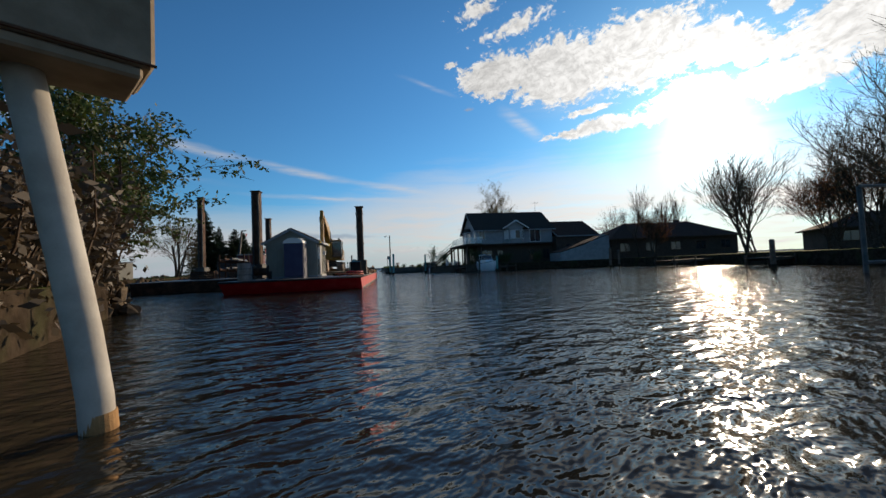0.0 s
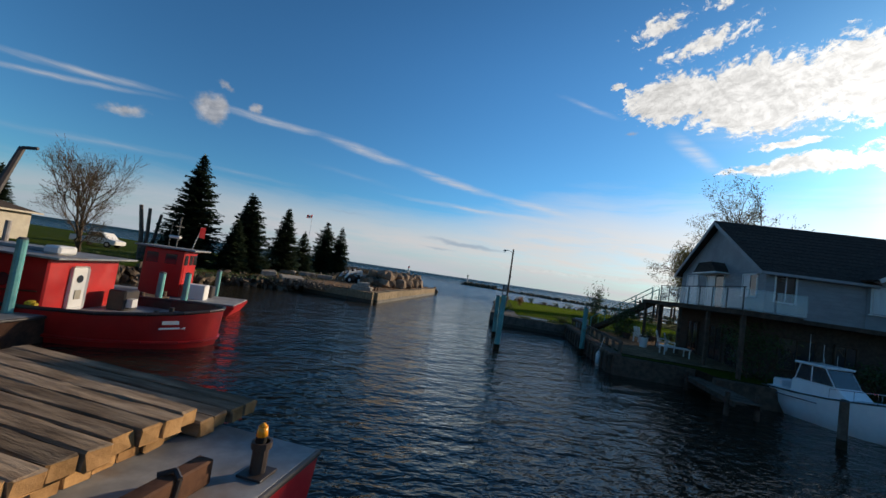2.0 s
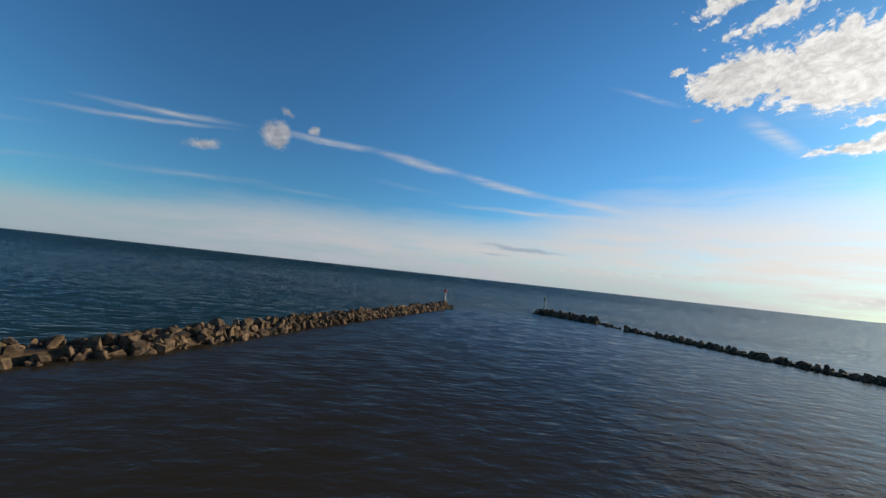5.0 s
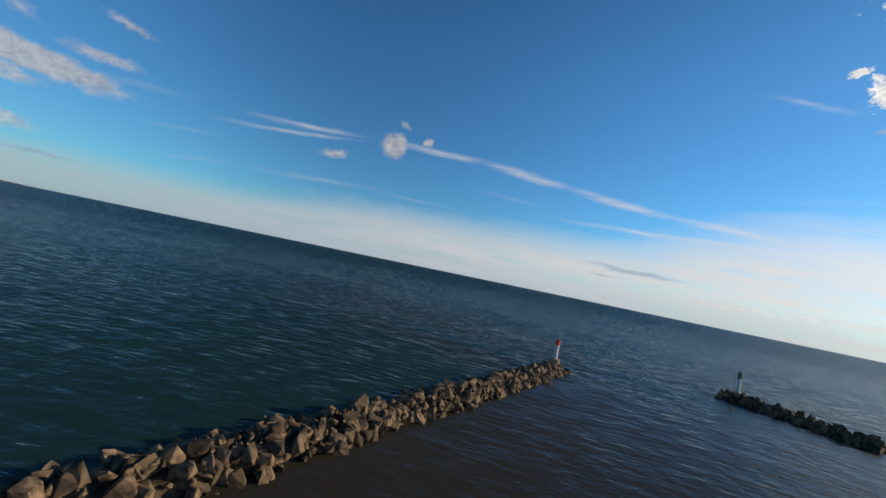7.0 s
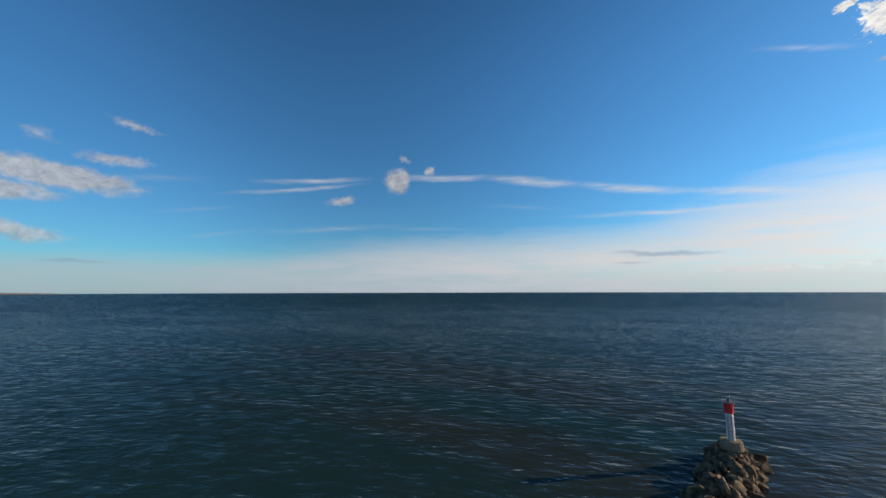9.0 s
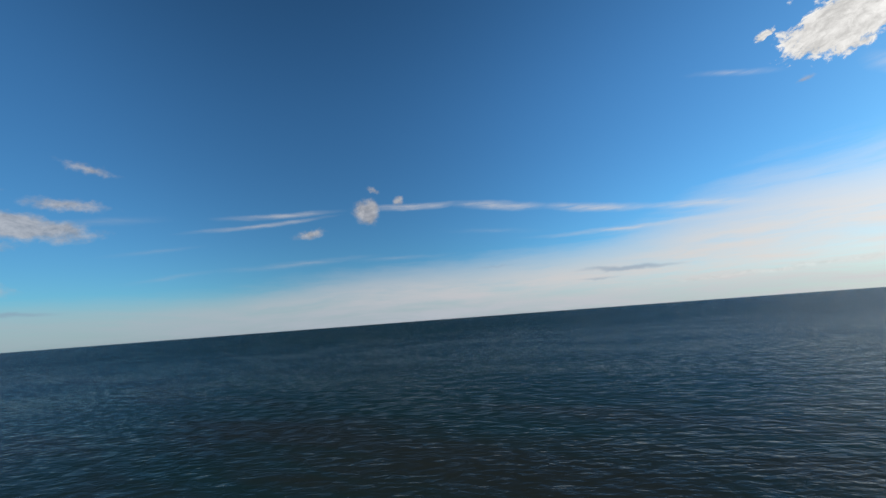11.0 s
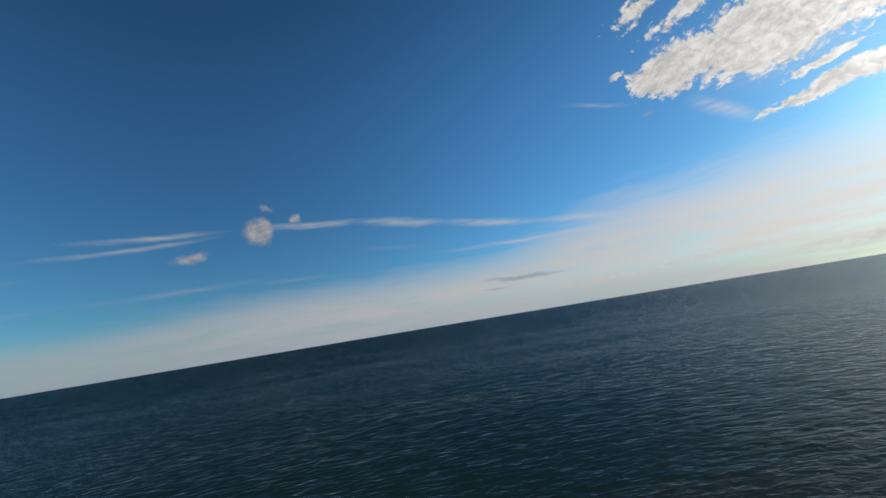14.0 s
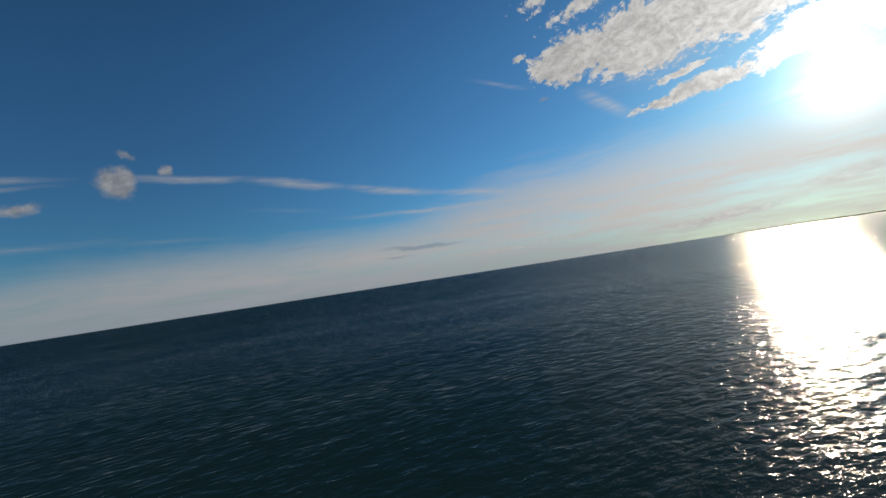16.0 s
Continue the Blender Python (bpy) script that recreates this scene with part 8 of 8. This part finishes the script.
def make_workboat():
    g = thing("pilot_boat", pose(-13.6, 53.2, 0, 0, 0, 24), "flat red workboat with a tall red wheelhouse", "boat")
    bm = B()
    plate(bm, [(-4.2, -0.4), (2.6, -0.4), (3.2, 0.55), (-4.2, 0.55)], 3.0, Matrix.Translation((0, 1.5, 0)) @ SIDE)
    bmesh.ops.bevel(bm, geom=bm.edges[:], offset=0.05, segments=2, affect="EDGES")
    part("hull", bm, "red_paint", g)
    bm = B()
    box(bm, (7.2, 2.86, 0.05), (-0.5, 0, 0.58), bevel=0.01)
    part("deck", bm, "deck_steel", g, "grey flat deck")
    bm = B()
    for y in (-0.6, 0.1, 0.6):
        box(bm, (0.02, 0.4, 0.1), (2.98, y, 0.36), (0, 31, 0))
    part("name_bar", bm, "white", g)
    bm = B()
    box(bm, (1.75, 1.75, 2.3), (-0.5, 0.1, 1.75), bevel=0.04)
    cab = part("wheelhouse", bm, "red_paint", g, "tall red wheelhouse")
    bm = B()
    box(bm, (2.6, 2.4, 0.08), (-0.4, 0.1, 2.98), bevel=0.02)
    part("roof", bm, "deck_steel", g)
    for y in (-0.5, 0.15, 0.7):
        bm = B()
        box(bm, (0.03, 0.42, 0.5), (0.385, y, 2.45), bevel=0.01)
        part("front_window", bm, "window", cab)
    for x in (-1.0, -0.2):
        bm = B()
        box(bm, (0.5, 0.03, 0.5), (x, -0.785, 2.45), bevel=0.01)
        part("side_window", bm, "window", cab)
    bm = B()
    box(bm, (0.03, 0.62, 1.6), (0.385, -0.35, 1.35), bevel=0.02)
    part("door", bm, "red_paint", cab)
    bm = B()
    rod(bm, (-0.4, 0.1, 3.0), (-0.4, 0.1, 4.6), 0.035, seg=8)
    rod(bm, (-0.4, -0.5, 4.1), (-0.4, 0.7, 4.1), 0.025, seg=6)
    rod(bm, (-0.9, 0.5, 3.0), (-0.9, 0.5, 4.3), 0.02, seg=6)
    part("mast", bm, "pole_grey", g)
    bm = B()
    box(bm, (0.5, 0.3, 0.14), (-0.4, -0.2, 3.55), bevel=0.04)
    part("radar", bm, "white", g)
    bm = B()
    box(bm, (0.9, 0.7, 0.75), (1.1, -0.5, 0.95), bevel=0.03)
    part("deck_locker", bm, "white", g, "white deck locker")
    bm = B()
    box(bm, (0.6, 0.55, 0.6), (1.25, 0.7, 0.9), bevel=0.05)
    part("winch", bm, "black_steel", g)
    f = thing("stern_flag", pose(-14.2, 54.4, 3.0), "small faded red and white flag on the boat", "flag")
    bm = B()
    rod(bm, (0, 0, 0), (0.1, 0.3, 1.3), 0.015, seg=5)
    part("staff", bm, "white", f)
    bm = B()
    plate(bm, [(0, 0), (0.3, -0.05), (0.28, 0.6), (0.02, 0.55)], 0.01, pose(0.08, 0.2, 0.7, 90, 0, 60))
    part("cloth", bm, "red_paint", f)


make_workboat()
for x, y in ((-11.2, 49.8), (-11.25, 51.2), (-13.0, 55.3), (-14.5, 49.6)):
    make_pile(x, y, 2.0, 0.14, "teal", "short teal dock pile between the boats", group="teal dock piles")
make_pile(-10.8, 44.6, 2.9, 0.13, "teal", "tall teal pile at the end of the second barge", group="teal dock piles")
make_dock("boat_dock", -22.5, 50.2, -12.2, 50.9, 1.2, "narrow timber dock between the moored boats", top=0.75)


# ---- west yard ----
def make_skid_loader():
    g = thing("skid_loader", pose(-15.9, 81.6, 1.0, 0, 0, 235), "white and black compact skid loader parked by the boulders", "loader")
    bm = B()
    plate(bm, [(-1.25, 0.3), (0.85, 0.3), (0.95, 0.6), (0.8, 0.85), (-0.35, 0.95), (-1.25, 1.15)], 0.92, Matrix.Translation((0, 0.46, 0)) @ SIDE)
    bmesh.ops.bevel(bm, geom=bm.edges[:], offset=0.03, segments=1, affect="EDGES")
    part("body", bm, "black_steel", g)
    cab = thing("cab", Matrix.Identity(4), "", "")
    cab.parent = g
    for x, z in ((-0.5, 0.9), (0.75, 0.8)):
        for sg in (-1, 1):
            bm = B()
            rod(bm, (x, sg * 0.42, z), (x * 0.85, sg * 0.4, 1.98), 0.05, seg=8)
            part("cab_post", bm, "black_steel", cab)
    bm = B()
    box(bm, (1.35, 0.98, 0.07), (0.1, 0, 2.0), bevel=0.025)
    part("cab_roof", bm, "black_steel", cab)
    bm = B()
    box(bm, (0.5, 0.5, 0.14), (0.1, 0, 1.05), bevel=0.04)
    box(bm, (0.12, 0.5, 0.6), (-0.2, 0, 1.35), bevel=0.04)
    part("seat", bm, "rubber", cab)
    bm = B()
    plate(bm, [(-1.3, 0.7), (-0.55, 0.8), (-0.55, 1.5), (-1.15, 1.35)], 0.86, Matrix.Translation((0, 0.43, 0)) @ SIDE)
    bmesh.ops.bevel(bm, geom=bm.edges[:], offset=0.05, segments=2, affect="EDGES")
    part("engine_cover", bm, "white", g, "white engine cover")
    for sg in (-1, 1):
        for x in (-0.75, 0.6):
            bm = B()
            rod(bm, (x, sg * 0.48, 0.38), (x, sg * 0.78, 0.38), 0.38, seg=16)
            rod(bm, (x, sg * 0.56, 0.38), (x, sg * 0.80, 0.38), 0.18, seg=12, mat=1)
            part("wheel", bm, ["rubber", "white"], g)
        bm = B()
        plate(bm, [(-1.3, 0.8), (-1.25, 1.55), (-0.95, 1.72), (0.7, 1.3), (1.35, 0.55), (1.5, 0.2), (1.32, 0.16), (1.1, 0.5), (0.55, 1.08), (-0.9, 1.4), (-1.0, 0.8)], 0.13, Matrix.Translation((0, sg * 0.6 + 0.065, 0)) @ SIDE)
        part("lift_arm", bm, "white", g, "white bent lift arm")
        bm = B()
        rod(bm, (-0.5, sg * 0.6, 0.85), (0.45, sg * 0.6, 1.12), 0.045, seg=8)
        part("lift_ram", bm, "chrome", g)
    bm = B()
    plate(bm, [(1.3, 0.05), (2.1, 0.02), (2.1, 0.08), (1.45, 0.12), (1.42, 0.6), (1.3, 0.6)], 1.7, Matrix.Translation((0, 0.85, 0)) @ SIDE)
    part("bucket", bm, "worn_steel", g)


make_skid_loader()


def make_block(x, y, z, size, rz, tilt, label, name="stone_block"):
    bm = B()
    box(bm, size, (0, 0, size[2] / 2), bevel=0.06)
    rng = random.Random(int(x * 100))
    for v in bm.verts:
        v.co += Vector((rng.uniform(-0.05, 0.05), rng.uniform(-0.05, 0.05), rng.uniform(-0.03, 0.03)))
    return solid(name, bm, "pale_stone", label, "stone", "cut stone blocks", m=pose(x, y, z, tilt, 0, rz))


make_block(-10.7, 72.1, 0.98, (1.9, 1.3, 0.42), 8, 0, "large pale cut stone slab on the quay")
make_block(-10.6, 72.0, 1.38, (1.2, 0.9, 0.4), 22, 0, "pale cut stone block on another slab")
make_block(-17.6, 71.0, 0.85, (2.2, 1.1, 0.45), 50, 10, "pale broken slab leaning on the rubble")
make_block(-20.2, 71.0, 0.95, (1.4, 1.0, 0.6), 40, 4, "pale cut stone block at the water's edge")
make_block(-23.0, 79.2, 0.98, (1.8, 0.8, 0.5), 20, 0, "long pale kerb stone at the yard edge")
make_block(-21.0, 80.4, 0.98, (1.9, 0.8, 0.5), 30, 0, "long pale kerb stone at the yard edge")
make_block(-19.2, 81.5, 0.98, (1.8, 0.8, 0.45), 28, 0, "long pale kerb stone at the yard edge")
for x in (-9.55, -9.3):
    bm = B()
    rod(bm, (0, 0, 0), (0, 0, 0.4), 0.06, seg=8)
    rod(bm, (-0.1, 0, 0.36), (0.1, 0, 0.36), 0.04, seg=6)
    solid("mooring_pin", bm, "rust", "short rusty mooring pin in the quay", "bollard", "mooring pins", m=pose(x, 72.6, 1.05))


def make_boulders():
    """The heap of quarried boulders on the quay."""
    rng = random.Random(31)
    k = 0
    spots = []
    for row in range(14):
        y = 82.0 + row * 1.3
        wide = 4.6 if row < 9 else 3.4
        n = 4 if row < 9 else 3
        for i in range(n):
            x = -10.6 - wide * i / n + rng.uniform(-0.35, 0.35) - (0.5 if row < 2 else 0)
            spots.append((x, y + rng.uniform(-0.4, 0.4), 1.0, rng.uniform(1.35, 1.95)))
        if row > 0:
            for i in range(n - 1):
                spots.append((-11.2 - wide * i / n + rng.uniform(-0.3, 0.3), y + rng.uniform(-0.4, 0.4), 1.95, rng.uniform(1.1, 1.6)))
    for i in range(16):
        spots.append((-16.5 + rng.uniform(-1.5, 1.5), 87.5 + i * 0.9, 1.0, rng.uniform(0.8, 1.5)))
    for x, y, z, s in spots:
        ob = new("boulder", rng.choice(QUARRY))
        ob.matrix_basis = pose(x, y, z + s * 0.3, rng.uniform(-25, 25), rng.uniform(-25, 25), rng.uniform(0, 360)) @ Matrix.Diagonal((s * rng.uniform(0.85, 1.15), s, s * rng.uniform(0.9, 1.1), 1))
        tagged(ob, "large angular brown quarry boulder on the quay", "boulder", "quarry boulders")


make_boulders()


def make_rubble(name, spots, label, meshes=ROCKS, seed=1, lo=0.2, hi=0.6, mat="rock"):
    rng = random.Random(seed)
    rest = []
    for x, y, z in spots(rng):
        s = rng.uniform(lo, hi)
        rest.append((rng.randrange(len(meshes)), pose(x, y, z, rng.uniform(0, 360), rng.uniform(0, 360), rng.uniform(0, 360)) @ Matrix.Diagonal((s * 1.2, s, s * 0.8, 1))))
    tagged(new(name, joined_rocks(name, rest, rock_data(meshes), mat)), label, "rubble", kind="stuff")


def along(pts, n, jitter, z0, z1):
    def make(rng):
        for _ in range(n):
            i = rng.randrange(len(pts) - 1)
            f = rng.random()
            t = rng.random()
            yield (pts[i][0] + (pts[i + 1][0] - pts[i][0]) * f + rng.gauss(0, jitter), pts[i][1] + (pts[i + 1][1] - pts[i][1]) * f + rng.gauss(0, jitter), z0 + (z1 - z0) * t)
    return make


make_rubble("bank_riprap", along([(-23.2, 52), (-23.4, 59), (-21.2, 67.5), (-17.0, 71.4)], 420, 0.55, -0.1, 0.95), "broken stone riprap along the west bank", ROCKS, 2, 0.35, 0.8)
make_rubble("bank_stones", along([(-22.6, 47), (-20.1, 34.5), (-15.7, 26.5), (-12.6, 18.7), (-7.6, 12.7)], 260, 0.4, -0.1, 0.9), "dark stones along the near bank", DARK_ROCKS, 3, 0.3, 0.7, "rock_dark")
make_rubble("gravel_heap", lambda rng: [(-18.6 + rng.gauss(0, 1.2), 87.0 + rng.gauss(0, 1.8), 1.0 + abs(rng.gauss(0, 0.35))) for _ in range(420)], "heap of small pale gravel by the trees", ROCKS, 4, 0.10, 0.34, "gravel")
make_rubble("yard_stones", lambda rng: [(-9.9 - 9.5 * rng.random() ** 1.2, 71.9 + 15 * rng.random() ** 1.6, 1.005) for _ in range(1500)], "small stones scattered over the dirt yard", ROCKS, 5, 0.03, 0.13, "gravel")
make_rubble("corner_rubble", lambda rng: [(-16.2 + rng.gauss(0, 1.3), 71.0 + rng.gauss(0, 0.7), 0.6 + rng.random() * 0.5) for _ in range(520)], "loose broken stone at the quay corner", ROCKS, 6, 0.07, 0.28, "gravel")
make_rubble("lake_riprap_east", along([(2.6, 107.0), (27, 107.4), (60, 112.5)], 420, 0.7, -0.2, 0.9), "dark stone riprap along the lake shore", DARK_ROCKS, 7, 0.4, 0.9, "rock_dark")
make_rubble("lake_riprap_west", along([(-9.5, 104.0), (-24, 107.5), (-60, 114.5)], 360, 0.8, -0.2, 0.9), "stone riprap along the lake shore", ROCKS, 8, 0.4, 0.9)
make_rubble("garden_gravel", lambda rng: [(5.8 + rng.gauss(0, 0.6), 71.9 + rng.gauss(0, 0.5), 0.97) for _ in range(900)], "bed of grey pebbles at the wall corner", ROCKS, 9, 0.03, 0.075, "pale_stone")
make_rubble("tree_foot_stones", lambda rng: [(-19.8 + rng.gauss(0, 2.4), 84.5 + rng.gauss(0, 2.4), 1.02) for _ in range(70)], "tumbled stones at the foot of the spruces", ROCKS, 10, 0.3, 0.8)


def make_flag():
    g = thing("flagpole", pose(-27.0, 90.2, 0.95), "slim white flagpole with a red and white flag", "flagpole")
    bm = B()
    rod(bm, (0, 0, 0), (0, 0, 8.95), 0.04, 0.025, 8)
    part("pole", bm, "white", g)

    def cloth(x0, x1, mat, nm, inset=0.0):
        bm = B()
        rows = []
        for k in range(7):
            f = x0 + (x1 - x0) * k / 6
            y = 0.10 * math.sin(f * 5.0) + (0.02 if inset else 0)
            rows.append([bm.verts.new((-f, y - inset * 0, 8.34 - 0.12 * f + inset)), bm.verts.new((-f, y, 8.85 - 0.12 * f - inset))])
        for p, q in zip(rows, rows[1:]):
            bm.faces.new((p[0], p[1], q[1], q[0]))
        r = bmesh.ops.solidify(bm, geom=bm.faces[:], thickness=0.012)
        part(nm, bm, mat, g)

    cloth(0.03, 0.26, "light_red", "flag_hoist")
    cloth(0.26, 0.62, "white", "flag_centre")
    cloth(0.62, 0.85, "light_red", "flag_fly")
    bm = B()
    leafy = [(0, -0.22), (0.03, -0.1), (0.16, -0.12), (0.13, -0.03), (0.2, 0.05), (0.1, 0.06), (0.09, 0.13), (0.03, 0.08), (0, 0.22), (-0.03, 0.08), (-0.09, 0.13), (-0.1, 0.06), (-0.2, 0.05), (-0.13, -0.03), (-0.16, -0.12), (-0.03, -0.1)]
    plate(bm, [(x * 0.6, y * 0.6) for x, y in leafy], 0.04, Matrix.Translation((-0.44, 0.1, 8.54)) @ SIDE)
    part("emblem", bm, "light_red", g)


make_flag()


def make_box_shed(x, y, rz, mat, label, dome=False):
    g = thing("bank_hut", pose(x, y, 1.0, 0, 0, rz), label, "hut", "bank huts")
    bm = B()
    if dome:
        plate(bm, [(-0.75, 0), (0.75, 0), (0.75, 1.2), (0.5, 1.6), (0, 1.75), (-0.5, 1.6), (-0.75, 1.2)], 1.6, Matrix.Translation((0, 0.8, 0)) @ SIDE)
    else:
        box(bm, (1.5, 1.5, 1.75), (0, 0, 0.88), bevel=0.03)
    part("shell", bm, mat, g)
    bm = B()
    if dome:
        for s in (-0.55, 0.0, 0.55):
            box(bm, (0.04, 0.03, 1.3), (s, -0.82, 0.68))
    else:
        box(bm, (1.7, 1.7, 0.08), (0, 0, 1.8), (4, 0, 0), bevel=0.01)
    part("rib_set" if dome else "roof", bm, "cream" if dome else "old_wood", g)
    bm = B()
    box(bm, (0.6, 0.03, 1.2), (0.1, -0.79 if not dome else -0.83, 0.62))
    part("door", bm, "old_wood", g)


make_box_shed(-30.0, 41.8, -35, "cream", "cream domed tank shelter on the bank", True)
make_box_shed(-25.9, 45.4, -30, "cream", "small cream hut beside the birch")


def make_mast(x, y, h):
    g = thing("radio_mast", pose(x, y, 1.0), "thin grey lattice radio mast behind the house", "mast")
    bm = B()
    for k in range(3):
        a = 2.094 * k
        rod(bm, (0.25 * math.cos(a), 0.25 * math.sin(a), 0), (0.06 * math.cos(a), 0.06 * math.sin(a), h), 0.03, seg=5)
    part("legs", bm, "pole_grey", g)
    bm = B()
    n = 16
    for k in range(n):
        z0, z1 = h * k / n, h * (k + 1) / n
        r0, r1 = 0.25 - 0.19 * k / n, 0.25 - 0.19 * (k + 1) / n
        for i in range(3):
            a, b = 2.094 * i, 2.094 * (i + 1)
            rod(bm, (r0 * math.cos(a), r0 * math.sin(a), z0), (r1 * math.cos(b), r1 * math.sin(b), z1), 0.015, seg=4)
    part("bracing", bm, "pole_grey", g)


make_mast(-62.0, 62.0, 9.5)


def make_car(x, y, rz):
    g = thing("parked_pickup", pose(x, y, 1.0, 0, 0, rz), "white pickup parked by the bungalow", "car")
    bm = B()
    plate(bm, [(-2.6, 0.4), (2.5, 0.4), (2.55, 0.85), (1.6, 1.05), (1.0, 1.7), (-0.5, 1.75), (-0.75, 1.05), (-2.6, 1.05)], 1.85, Matrix.Translation((0, 0.92, 0)) @ SIDE)
    bmesh.ops.bevel(bm, geom=bm.edges[:], offset=0.06, segments=2, affect="EDGES")
    part("body", bm, "white", g)
    for s in (-1, 1):
        bm = B()
        plate(bm, [(-0.45, 1.1), (1.35, 1.1), (0.92, 1.62), (-0.4, 1.66)], 0.02, Matrix.Translation((0, s * 0.93 + 0.01, 0)) @ SIDE)
        part("side_window", bm, "window", g)
        for wx in (-1.6, 1.6):
            bm = B()
            rod(bm, (wx, s * 0.7, 0.36), (wx, s * 0.94, 0.36), 0.36, seg=18)
            rod(bm, (wx, s * 0.8, 0.36), (wx, s * 0.95, 0.36), 0.19, seg=12, mat=1)
            part("wheel", bm, ["rubber", "steel"], g)


make_car(-45.5, 75.0, 15)


# ---- boat canopy beside the start ----
def make_canopy():
    g = thing("boat_canopy", pose(-1.50, 3.08, 0, 0, 0, 38.5), "dirty cream boathouse canopy corner on a round post", "canopy")
    bm = B()
    box(bm, (3.2, 0.62, 0.75), (-1.6, 0.31, 2.98), bevel=0.03)
    part("fascia", bm, "canopy", g, "stained cream canopy box")
    bm = B()
    box(bm, (3.1, 0.56, 0.09), (-1.62, 0.31, 2.565), bevel=0.02)
    part("soffit", bm, "canopy", g)
    bm = B()
    bend = [(-0.26, 0.47, -1.0), (-0.26, 0.47, -0.2), (-0.29, 0.466, 0.25), (-0.35, 0.457, 0.7), (-0.43, 0.445, 1.2), (-0.53, 0.425, 1.8), (-0.66, 0.40, 2.56)]
    sweep(bm, bend, 0.108, 24)
    part("post", bm, "post_paint", g, "pale bent round post with a wet foot", True)
    bm = B()
    rod(bm, (-0.262, 0.47, -0.1), (-0.275, 0.468, 0.13), 0.116, 0.111, 24)
    part("post_foot", bm, "timber_end", g, "orange-brown stain at the waterline")
    bm = B()
    tube(bm, [(0.0, -0.01, 2.62), (-1.0, -0.01, 2.61), (-3.2, -0.01, 2.62)], 0.012, 6)
    part("edge_trim", bm, "rust", g)


make_canopy()
cover = [o for o in scene.objects if o.name.startswith("cabin_cruiser")][0]
tagged(copy_thing(cover, pose(22.5, 11.0, 0.75, 0, 0, 100)), "white cruiser raised on a boat lift under trees")


def make_lift_frame():
    g = thing("lift_frame", Matrix.Identity(4), "grey steel boat lift frame under the raised cruiser", "boat lift")
    for x, y in ((20.0, 9.6), (20.0, 12.6), (25.0, 9.2), (25.0, 12.4)):
        bm = B()
        rod(bm, (x, y, -1.2), (x, y, 3.6), 0.09, seg=8)
        part("post", bm, "pole_grey", g)
    for y in (9.5, 12.5):
        bm = B()
        rod(bm, (19.9, y, 3.6), (25.1, y - 0.2, 3.6), 0.07, seg=6)
        rod(bm, (19.9, y, 0.42), (25.1, y - 0.2, 0.42), 0.09, seg=6)
        part("beam", bm, "pole_grey", g)


make_lift_frame()
